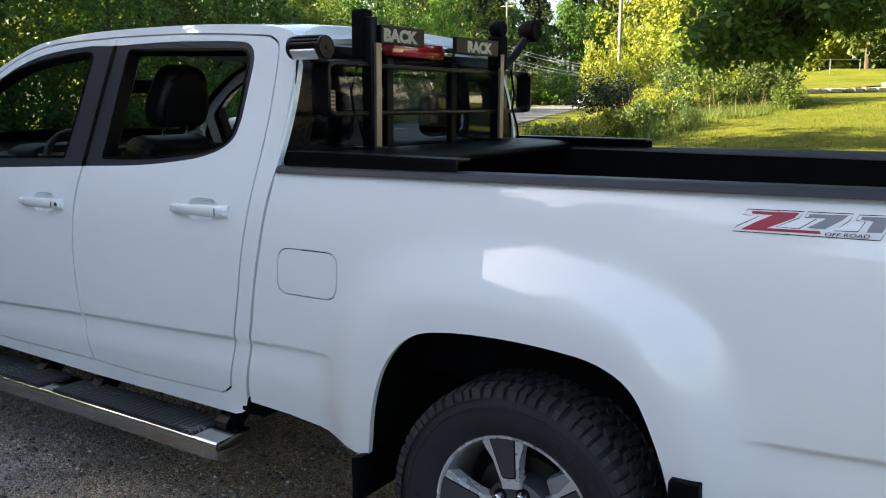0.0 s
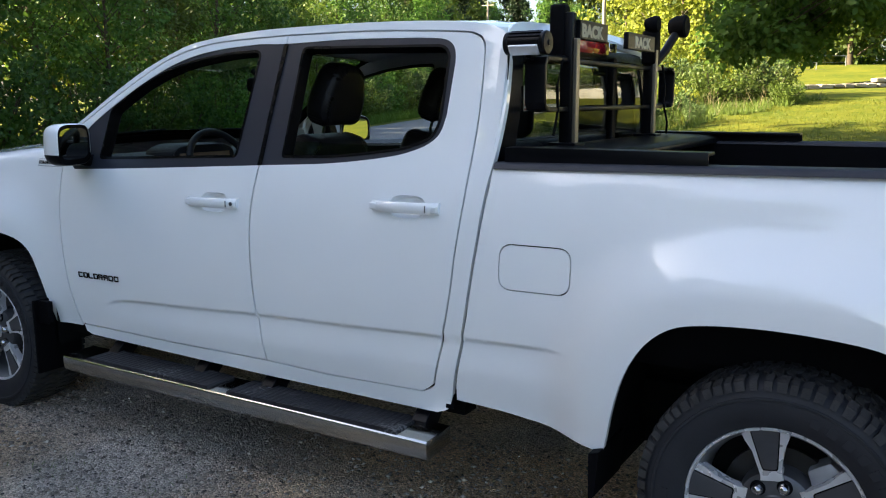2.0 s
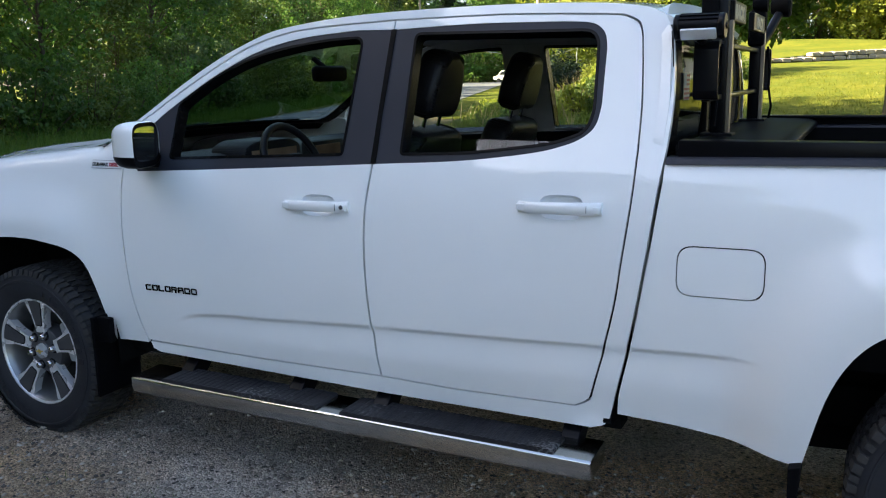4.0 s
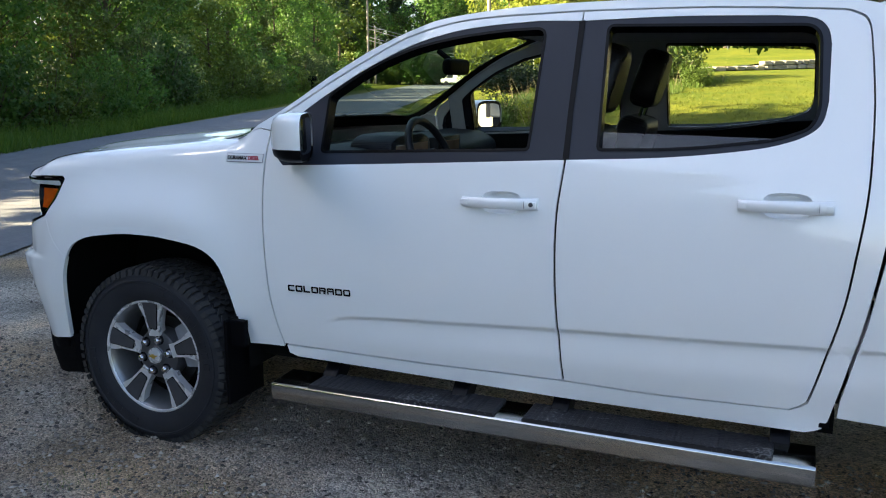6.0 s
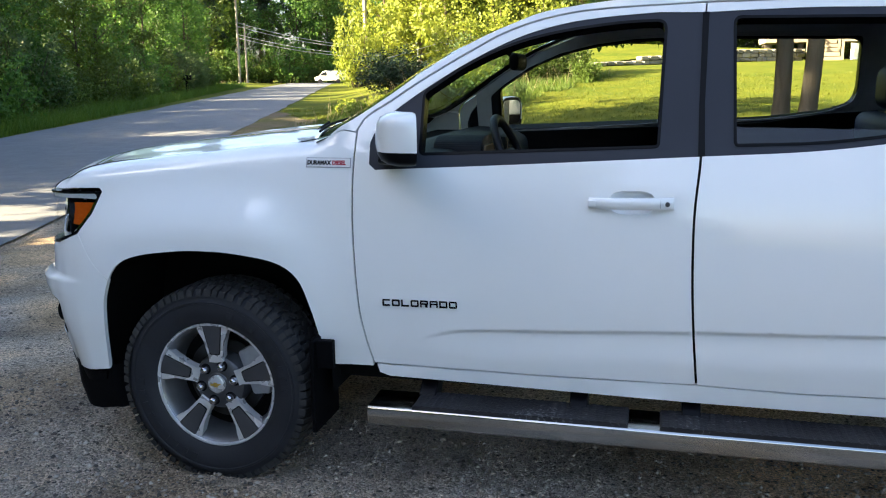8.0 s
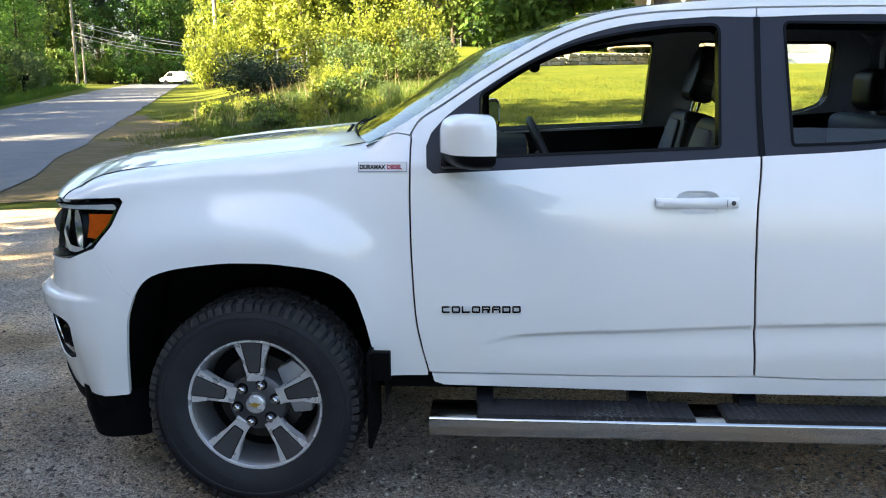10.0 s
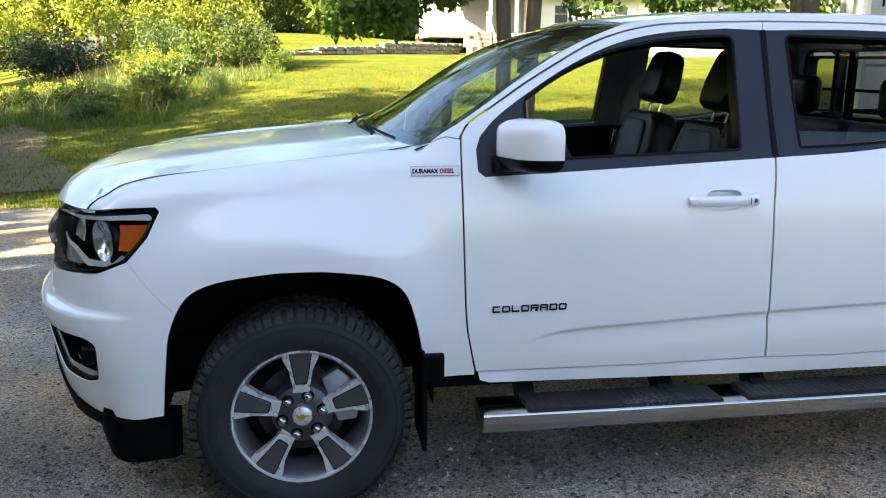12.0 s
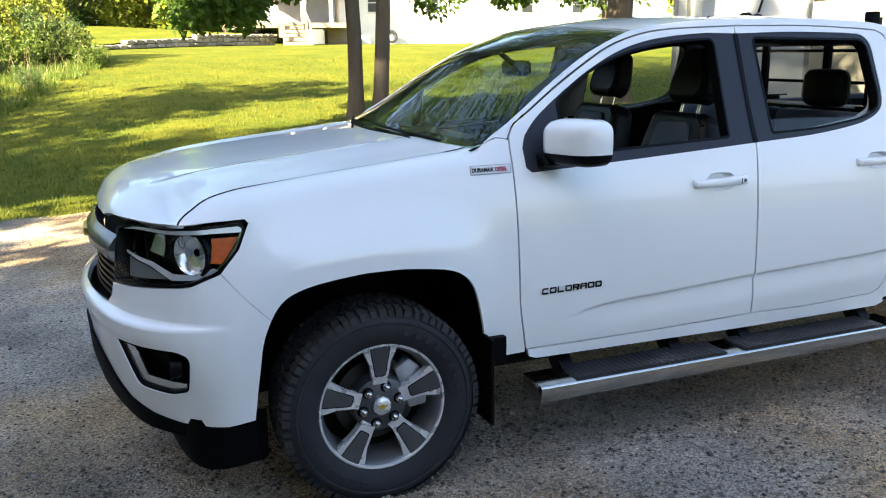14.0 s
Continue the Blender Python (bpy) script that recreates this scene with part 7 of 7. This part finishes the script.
leaf_cloud("crown", cent, rad, 64000, 0.115, rngt, LEAF_MAPLE, twin)

STONE = mat("field_stone", (0.19, 0.165, 0.135), 0.9, second=(0.29, 0.255, 0.21), vary=0.3, scale=3.0, bump=0.8, bump_scale=20, obj_vary=0.3)
wall = empty("stone_wall", "low dry-laid field stone retaining wall", "wall")
rw = random.Random(8)
shapes = []
for k in range(6):
    bm = bmesh.new()
    bmesh.ops.create_cube(bm, size=1)
    for v in bm.verts:
        v.co += Vector((rw.uniform(-0.1, 0.1), rw.uniform(-0.08, 0.08), rw.uniform(-0.1, 0.1)))
    bmesh.ops.bevel(bm, geom=bm.edges[:], offset=0.12, segments=1, affect='EDGES')
    me = bpy.data.meshes.new("stone")
    bm.to_mesh(me)
    bm.free()
    me.materials.append(STONE)
    shapes.append(me)
A, B = Vector((-3.2, 32.6)), Vector((8.1, 41.6))
along = (B - A).normalized()
total = (B - A).length
for row in range(3):
    s = rw.uniform(0, 0.3)
    while s < total:
        if s < total * (0.0, 0.34, 0.62)[row]:
            s = total * (0.0, 0.34, 0.62)[row]
        w = rw.uniform(0.28, 0.62)
        p = A + along * (s + w / 2)
        st = new("stone", shapes[rw.randrange(6)])
        st.parent = wall
        z = ground_z(p.x, p.y) + 0.10 + row * 0.19
        st.matrix_local = Matrix.Translation((p.x, p.y + rw.uniform(-0.03, 0.03), z)) @ Matrix.Rotation(math.atan2(along.y, along.x) + rw.uniform(-0.08, 0.08), 4, 'Z') @ Matrix.Diagonal((w * 0.97, 0.42, 0.19 * rw.uniform(0.85, 1.05), 1))
        s += w
# upper terrace behind the wall
verts, faces = [], []
for k in range(13):
    p = A + along * (total * k / 12)
    rise = 0.20 + 0.19 * smooth(0.30, 0.38, k / 12) + 0.17 * smooth(0.58, 0.66, k / 12)
    for d, up in ((0.15, rise), (4.0, rise + 0.22), (12.0, rise + 0.7)):
        q = p + Vector((-along.y, along.x)) * d
        verts.append((q.x, q.y, ground_z(p.x, p.y) + up))
for k in range(12):
    for j in range(2):
        i = k * 3 + j
        faces.append((i, i + 3, i + 4, i + 1))
tagged(mesh_object("terrace", verts, faces, GRASS_SOIL, smooth_shade=True), "raised sunlit grass terrace behind the wall", "lawn", kind="structure")

# wire fence along the terrace
FENCE = mat("galvanised_wire", (0.35, 0.36, 0.36), 0.4, 0.8, vary=0.2, scale=20)
fence = empty("wire_fence", "galvanised wire fence with thin posts", "fence")
fp = []
for k in range(9):
    p = A + along * (total * (k - 2.0) / 9) + Vector((-along.y, along.x)) * 9.5
    z = ground_z(p.x, p.y) + 0.35
    fp.append(Vector((p.x, p.y, z)))
    bm = bmesh.new()
    tube(bm, [(p.x, p.y, z - 0.1), (p.x, p.y, z + 1.2)], 0.03, 8)
    part("post", bm, FENCE, fence)
for h in (1.18, 0.85, 0.5, 0.15):
    bm = bmesh.new()
    tube(bm, [p + Vector((0, 0, h)) for p in fp], 0.016 if h > 1 else 0.006, 5)
    part("rail" if h > 1 else "wire", bm, FENCE, fence)

# house
SIDING = mat("white_siding", (0.80, 0.79, 0.75), 0.7, vary=0.06, scale=3)
ROOFING = mat("roof_shingle", (0.12, 0.11, 0.10), 0.9, vary=0.4, scale=8, bump=0.6, bump_scale=20)
WINDOW_DARK = mat("window_pane", (0.03, 0.035, 0.04), 0.08, vary=0.2, scale=4)
WOOD = mat("weathered_wood", (0.20, 0.155, 0.11), 0.8, second=(0.30, 0.24, 0.17), vary=0.3, scale=7, bump=0.4, bump_scale=40, stretch=(0.2, 1, 1))
GREY_SIDING = mat("grey_siding", (0.22, 0.23, 0.25), 0.7, vary=0.15, scale=3)
hz = 2.0
house = empty("house", "white sided single-storey house in full sun", "house")
bm = bmesh.new()
box(bm, 12.4, 28.0, 44.0, 52.0, hz - 0.6, hz + 3.2)
body = part("wall", bm, SIDING, house)
bm = bmesh.new()
for k in range(17):
    z = hz + 0.25 + k * 0.175
    box(bm, 12.38, 28.02, 43.965, 44.01, z, z + 0.155)
tagged(part("siding", bm, SIDING, house), kind="stuff")
bm = bmesh.new()
prism(bm, [(43.4, hz + 3.1), (48.0, hz + 5.2), (52.6, hz + 3.1), (52.6, hz + 3.25), (48.0, hz + 5.4), (43.4, hz + 3.25)], 11.9, 28.5, 'x')
part("roof", bm, ROOFING, house)
for x in (17.9, 24.1, 27.6, 14.4):
    bm = bmesh.new()
    box(bm, x - 0.45, x + 0.45, 43.93, 43.97, hz + 1.72, hz + 2.82, 0.01)
    wd = part("window", bm, SIDING, house, "white-framed small window")
    bm = bmesh.new()
    box(bm, x - 0.36, x + 0.36, 43.90, 43.935, hz + 1.80, hz + 2.27)
    part("pane", bm, WINDOW_DARK, wd)
    bm = bmesh.new()
    box(bm, x - 0.36, x + 0.36, 43.90, 43.935, hz + 2.31, hz + 2.74)
    part("pane", bm, WINDOW_DARK, wd)
# porch steps
steps = empty("porch_steps", "weathered wooden steps with side rails", "steps")
sx, sy, sz0 = 8.9, 39.2, ground_z(8.9, 39.2)
for k in range(6):
    bm = bmesh.new()
    box(bm, sx - 0.62, sx + 0.62, sy + k * 0.30, sy + k * 0.30 + 0.32, sz0 + 0.20 * k, sz0 + 0.20 * k + 0.17, 0.01)
    part("step", bm, WOOD, steps)
for s in (-0.68, 0.68):
    bm = bmesh.new()
    for k in (0, 3, 6):
        box(bm, sx + s - 0.05, sx + s + 0.05, sy + k * 0.3, sy + k * 0.3 + 0.10, sz0 + k * 0.2 - 0.2, sz0 + k * 0.2 + 1.0)
    tube(bm, [(sx + s, sy, sz0 + 0.98), (sx + s, sy + 1.85, sz0 + 2.18)], 0.045, 6)
    part("handrail", bm, WOOD, steps)
porch = empty("porch", "white porch with slim posts behind the steps", "porch")
bm = bmesh.new()
box(bm, 6.5, 12.3, 41.2, 44.4, sz0 + 0.9, sz0 + 1.15)
part("deck", bm, WOOD, porch)
for x in (6.7, 8.1, 9.8, 11.2):
    bm = bmesh.new()
    box(bm, x - 0.07, x + 0.07, 41.25, 41.39, sz0 + 1.15, sz0 + 3.6)
    part("post", bm, SIDING, porch)
bm = bmesh.new()
box(bm, 6.3, 12.4, 40.9, 48, sz0 + 3.6, sz0 + 3.8)
part("canopy", bm, ROOFING, porch)
bm = bmesh.new()
box(bm, 6.5, 12.3, 44.4, 44.7, sz0 + 1.0, sz0 + 3.6)
part("wall", bm, GREY_SIDING, porch)
# spare tyre leaning on the house, brown bin
bm = bmesh.new()
lathe(bm, [(0.22, -0.09), (0.30, -0.11), (0.37, -0.09), (0.39, 0.0), (0.37, 0.09), (0.30, 0.11), (0.22, 0.09), (0.22, -0.09)], 32, 'y')
bm.transform(Matrix.Translation((15.2, 43.45, ground_z(15.2, 43.4) + 0.40)) @ Matrix.Rotation(radians(-14), 4, 'X'))
tagged(part("tyre", bm, RUBBER, None, auto=40), "old black tyre leaning on the house wall", "tyre")
binn = bmesh.new()
box(binn, 11.3, 12.7, 42.6, 43.3, 0, 0.75, 0.03)
box(binn, 11.25, 12.75, 42.55, 43.35, 0.75, 0.87, 0.03)
binn.transform(Matrix.Translation((0, 0, ground_z(12.0, 43.0) - 0.02)))
tagged(part("storage_bin", binn, WOOD, None, auto=40), "brown wooden storage bin beside the house", "bin")

# camper parked on the gravel beyond the truck, end wall towards the drive
CAMPER_SKIN = mat("camper_skin", (0.42, 0.44, 0.44), 0.45, vary=0.08, scale=2.5, rvary=0.1)
BEIGE = mat("beige_siding", (0.55, 0.50, 0.40), 0.7, vary=0.1, scale=4)
BROWN_PAINT = mat("brown_paint", (0.16, 0.10, 0.06), 0.6, vary=0.3, scale=9)
camper = empty("camper_trailer", "pale grey camper trailer parked on the gravel", "camper")
T = Matrix.Translation((6.5, 6.15, ground_z(7.6, 7.0))) @ Matrix.Rotation(radians(-37), 4, 'Z')


def camper_part(name, material, dims, bevel=0.0, parent=None, label=""):
    b = bmesh.new()
    box(b, *dims, bevel)
    b.transform(T)
    return part(name, b, material, parent or camper, label, auto=30)


camper_part("body", CAMPER_SKIN, (0.0, 1.70, 0.0, 4.2, 0.88, 3.05), 0.06)
camper_part("skirt", BLACK_STEEL, (0.06, 1.64, 0.06, 4.1, 0.42, 0.885), 0.01)
camper_part("roof_trim", FENCE, (-0.015, 1.715, -0.015, 4.215, 2.62, 2.66), 0.006)
camper_part("belt_trim", FENCE, (-0.012, 1.712, -0.012, 4.212, 1.52, 1.545), 0.004)
camper_part("seam", BADGE_GREY, (0.86, 0.872, -0.006, 0.02, 0.90, 2.62))
camper_part("corner_trim", FENCE, (-0.02, 0.04, -0.02, 0.04, 0.88, 3.0), 0.01)
camper_part("corner_trim", FENCE, (1.66, 1.72, -0.02, 0.04, 0.88, 3.0), 0.01)
bm = bmesh.new()
tube(bm, [(0.24, -0.42, 0.0), (0.24, -0.42, 3.0)], 0.095, 14)
bm.transform(T)
part("vent_pipe", bm, FENCE, camper, "broad grey upright pipe", auto=40)
for a, b in (((0.45, -0.05, 2.2), (0.45, -0.05, 3.0)), ((1.05, -0.05, 2.0), (1.30, -0.05, 2.9))):
    bm = bmesh.new()
    tube(bm, [a, b], 0.016, 6)
    bm.transform(T)
    part("roof_stay", bm, BLACK_STEEL, camper)
for x in (0.12, 1.58):
    for y in (2.0,):
        bm = bmesh.new()
        lathe(bm, [(0.0, -0.10), (0.20, -0.10), (0.30, -0.11), (0.345, -0.07), (0.345, 0.07), (0.30, 0.11), (0.0, 0.10)], 24, 'x', (x, y, 0.345))
        bm.transform(T)
        part("wheel", bm, RUBBER, camper, auto=40)
bm = bmesh.new()
tube(bm, [(0.3, 0.1, 0.46), (0.85, -1.0, 0.46), (1.4, 0.1, 0.46)], 0.05, 6)
tube(bm, [(0.85, -0.9, 0.5), (0.85, -0.9, -0.02)], 0.035, 6)
bm.transform(T)
part("drawbar", bm, BLACK_STEEL, camper)
# beige shed beside it
shed = empty("shed", "beige sided shed with a brown eaves board", "shed")
gs = ground_z(14.0, 9.5)
for name, material, dims in (("wall", BEIGE, (12.3, 17.5, 7.6, 11.0, gs - 0.1, gs + 2.5)), ("eaves_board", BROWN_PAINT, (12.04, 12.1, 7.2, 11.4, gs + 2.42, gs + 2.62))):
    bm = bmesh.new()
    box(bm, *dims, 0.005)
    part(name, bm, material, shed)
bm = bmesh.new()
prism(bm, [(12.0, gs + 2.60), (14.9, gs + 3.6), (17.8, gs + 2.60), (17.8, gs + 2.68), (14.9, gs + 3.7), (12.0, gs + 2.68)], 7.2, 11.4, 'y')
part("roof", bm, ROOFING, shed)
# shade tree with a stout trunk behind the camper
STOUT = make_tree("shade_tree", "stout-trunked shade tree in front of the house", "tree", 61, 11.0, 0.36, 3.6, 3.6, 15000, 0.17, LEAF_MAPLE, BARK_GREY, 34)
first(STOUT, 10.3, 13.4, 1.0, 0.7)

# utility poles and wires
POLE = mat("grey_pole_wood", (0.36, 0.32, 0.27), 0.9, second=(0.26, 0.22, 0.18), vary=0.3, scale=5, bump=0.4, bump_scale=30, stretch=(1, 1, 0.1))
def utility_pole(x, y, h, r):
    bm = bmesh.new()
    z = ground_z(x, y)
    tube(bm, [(x, y, z - 0.3), (x, y, z + h * 0.5), (x, y, z + h)], r, 10, radii=[r, r * 0.9, r * 0.75])
    ob = empty("utility_pole", "weathered grey wooden utility pole", "pole", group="utility poles")
    part("shaft", bm, POLE, ob, auto=50)
    bm = bmesh.new()
    box(bm, x - 0.9, x + 0.9, y - 0.05, y + 0.05, z + h - 0.6, z + h - 0.48)
    part("crossarm", bm, POLE, ob)
    return Vector((x, y, z + h - 0.5))


pa = utility_pole(-52.4, 101.5, 13.5, 0.17)
pc = utility_pole(-53.4, 105.6, 8.0, 0.15)
pb = utility_pole(-23.1, 67.9, 12.5, 0.19)
wire_a, wire_b = Vector((pa.x, pa.y, 8.7)), Vector((-31.5, 90.8, 4.9))
for dz in (0.0, -0.45, -1.5, -1.95):
    bm = bmesh.new()
    tube(bm, [wire_a.lerp(wire_b, t) + Vector((0, 0, dz * (1 - 0.4 * t) - 1.6 * t * (1 - t))) for t in [k / 14 for k in range(15)]], 0.035, 4)
    tagged(part("overhead_wire", bm, FENCE), "thin grey overhead wire from the pole", "wire", "overhead wires")
# van at the end of the road
van = empty("van", "small white van parked at the road's far end", "van")
vz = ground_z(-41.8, 107)
M = Matrix.Translation((-41.8, 107, vz)) @ Matrix.Rotation(radians(12), 4, 'Z') @ Matrix.Diagonal((0.85, 0.9, 0.85, 1))
bm = bmesh.new()
prism(bm, [(-2.3, 0.45), (-2.35, 0.95), (-1.65, 1.15), (-1.05, 1.85), (-0.6, 1.98), (2.3, 2.0), (2.4, 1.8), (2.4, 0.45)], -0.95, 0.95, 'y', 0.05)
bm.transform(M)
part("body", bm, SIDING, van, auto=40)
bm = bmesh.new()
prism(bm, [(-1.48, 1.22), (-1.0, 1.75), (-0.35, 1.78), (-0.35, 1.22)], -0.97, -0.955, 'y')
bm.transform(M)
part("side_window", bm, WINDOW_DARK, van)
for x in (-1.45, 1.45):
    bm = bmesh.new()
    lathe(bm, [(0.0, -0.96), (0.2, -0.97), (0.34, -0.95), (0.36, -0.9), (0.36, -0.72)], 20, 'y', (x, 0, 0.36))
    bm.transform(M)
    part("wheel", bm, RUBBER, van, auto=40)
# mailbox on the far verge
mb = bmesh.new()
q = beside(31.0, 0.7)
mz = ground_z(q.x, q.y)
box(mb, q.x - 0.06, q.x + 0.06, q.y - 0.06, q.y + 0.06, mz - 0.1, mz + 1.05)
box(mb, q.x - 0.28, q.x + 0.28, q.y - 0.13, q.y + 0.13, mz + 1.05, mz + 1.36, 0.05, 3)
tagged(part("mailbox", mb, BLACK_PLASTIC, None, auto=40), "dark roadside mailbox on a wooden post", "mailbox")


# ---- grass and gravel ----
def blades(name, count, where, height, width, material, seed, label, cat, tuft=1):
    """Grass as single tapering blades, each three-sided, standing where where() puts them."""
    rg = np.random.default_rng(seed)
    V, n = [], 0
    while n < count:
        x, y = where(rg)
        hgt = height * (0.55 + 0.9 * rg.random())
        for _ in range(tuft):
            bx, by = x + rg.normal() * 0.05 * (tuft > 1), y + rg.normal() * 0.05 * (tuft > 1)
            z = ground_z(bx, by)
            a = rg.random() * 6.283
            lean = rg.normal(size=2) * 0.35 * hgt
            h = hgt * (0.6 + 0.6 * rg.random())
            V += [(bx - width * math.cos(a), by - width * math.sin(a), z), (bx + width * math.cos(a), by + width * math.sin(a), z), (bx + lean[0], by + lean[1], z + h)]
            n += 1
    V = np.array(V)
    m = len(V) // 3
    me = bpy.data.meshes.new(name)
    me.vertices.add(m * 3)
    me.vertices.foreach_set("co", V.ravel())
    me.loops.add(m * 3)
    me.loops.foreach_set("vertex_index", np.arange(m * 3))
    me.polygons.add(m)
    me.polygons.foreach_set("loop_start", np.arange(m) * 3)
    me.polygons.foreach_set("loop_total", np.full(m, 3))
    me.update()
    me.materials.append(material)
    return tagged(new(name, me), label, cat, kind="stuff")


WEED = leafmat("weed_leaves", (0.06, 0.11, 0.014), (0.13, 0.17, 0.03), 0.35, 0.1)


def lawn_spot(rg):
    while True:
        x, y = rg.uniform(-9, 16), 5.6 + 22 * rg.random() ** 1.6
        if road_right(x, y) > 0.8 and y > drive_edge(x) - 0.1 and not (y < 9 and rg.random() < 0.35 and noise.noise(Vector((x * 0.7, y * 0.7, 3))) > 0.05):
            return x, y


def verge_spot(rg):
    p = beside(float(rg.uniform(-14, 62)), 0.15 + 2.6 * float(rg.random()) ** 1.3)
    return p.x, p.y


def weed_spot(rg):
    while True:
        x, y = rg.uniform(-12, 0.8), rg.uniform(14.5, 27)
        if road_right(x, y) > 1.6 + 1.6 * noise.noise(Vector((x * 0.5, y * 0.5, 1))) + 0.6 and x < -0.4 - 0.45 * (25 - y) * 0.5 and noise.noise(Vector((x * 0.9, y * 0.9, 7))) > -0.25 + 0.3 * rg.random():
            return x, y


blades("lawn_grass", 90000, lawn_spot, 0.055, 0.006, GRASS, 5, "short mown lawn grass in sun and shade", "grass", 3)
def shoulder_spot(rg):
    while True:
        s, r = float(rg.uniform(-11, 12)), float(rg.uniform(0.3, 4.2))
        q = ROAD_RIGHT + ROAD_DIR * s + Vector((ROAD_DIR.y, -ROAD_DIR.x)) * r
        if noise.noise(Vector((q.x * 0.55, q.y * 0.55, 11))) > 0.30 - 0.20 * r + 0.2 * rg.random() and q.y > drive_edge(q.x) - 0.2:
            return q.x, q.y


blades("shoulder_grass", 12000, shoulder_spot, 0.06, 0.006, GRASS, 15, "thin trodden grass on the road shoulder", "grass", 3)


def tuft_spot(rg):
    """Thin weeds that come up through the gravel here and there."""
    while True:
        x, y = float(rg.uniform(-2.6, 4.4)), float(rg.uniform(-2.7, -1.15))
        if noise.noise(Vector((x * 1.3, y * 1.3, 21))) > 0.28 and noise.noise(Vector((x * 7, y * 7, 4))) > 0.15:
            return x, y


blades("gravel_weeds", 900, tuft_spot, 0.028, 0.0022, VERGE, 17, "sparse green weeds growing through the gravel", "weeds", 6)
blades("verge_grass", 36000, verge_spot, 0.42, 0.010, VERGE, 6, "tall unmown grass along the road", "grass", 5)
blades("weeds", 18000, weed_spot, 0.21, 0.011, WEED, 7, "rough weeds and tall grass", "weeds", 5)
blades("dry_stalks", 500, weed_spot, 0.7, 0.008, STRAW, 9, "dry straw-coloured stalks among the weeds", "weeds", 4)


def pebbles(count, seed):
    rg = np.random.default_rng(seed)
    base = np.array([(1, 0, 0), (-1, 0, 0), (0, 1, 0), (0, -1, 0), (0, 0, 1), (0, 0, -0.6)], float)
    tri = np.array([(0, 2, 4), (2, 1, 4), (1, 3, 4), (3, 0, 4), (2, 0, 5), (1, 2, 5), (3, 1, 5), (0, 3, 5)])
    close = rg.random(count) < 0.82
    x = np.where(close, rg.uniform(-2.6, 4.2, count), rg.uniform(-6.5, 6.5, count))
    y = np.where(close, rg.uniform(-2.7, -0.1, count), rg.uniform(-2.6, 6.0, count))
    s = 0.003 + 0.010 * rg.random(count) ** 4
    a = rg.random(count) * 6.283
    sc = np.stack([s * rg.uniform(0.8, 1.5, count), s * rg.uniform(0.7, 1.2, count), s * rg.uniform(0.5, 0.9, count)], 1)
    v = base[None] * sc[:, None] * rg.uniform(0.75, 1.25, (count, 6, 1))
    c, sn = np.cos(a)[:, None], np.sin(a)[:, None]
    vx, vy = v[:, :, 0] * c - v[:, :, 1] * sn, v[:, :, 0] * sn + v[:, :, 1] * c
    V = np.stack([vx + x[:, None], vy + y[:, None], v[:, :, 2] + 0.012 + sc[:, 2][:, None] * 0.25], 2).reshape(-1, 3)
    F = (tri[None] + 6 * np.arange(count)[:, None, None]).reshape(-1, 3)
    me = bpy.data.meshes.new("gravel_stones")
    me.vertices.add(len(V))
    me.vertices.foreach_set("co", V.ravel())
    me.loops.add(F.size)
    me.loops.foreach_set("vertex_index", F.ravel())
    me.polygons.add(len(F))
    me.polygons.foreach_set("loop_start", np.arange(len(F)) * 3)
    me.polygons.foreach_set("loop_total", np.full(len(F), 3))
    me.update()
    m, t, p = nodes("pebble")
    geo = t.nodes.new("ShaderNodeNewGeometry")
    ramp = t.nodes.new("ShaderNodeValToRGB")
    ramp.color_ramp.elements[0].color, ramp.color_ramp.elements[1].color = (0.06, 0.051, 0.045, 1), (0.56, 0.50, 0.42, 1)
    mid = ramp.color_ramp.elements.new(0.6)
    mid.color = (0.27, 0.228, 0.19, 1)
    t.links.new(geo.outputs["Random Per Island"], ramp.inputs[0])
    t.links.new(ramp.outputs[0], p.inputs["Base Color"])
    p.inputs["Roughness"].default_value = 0.85
    me.materials.append(m)
    return tagged(new("gravel_stones", me), "loose grey and brown gravel stones", "gravel", kind="stuff")


pebbles(42000, 3)
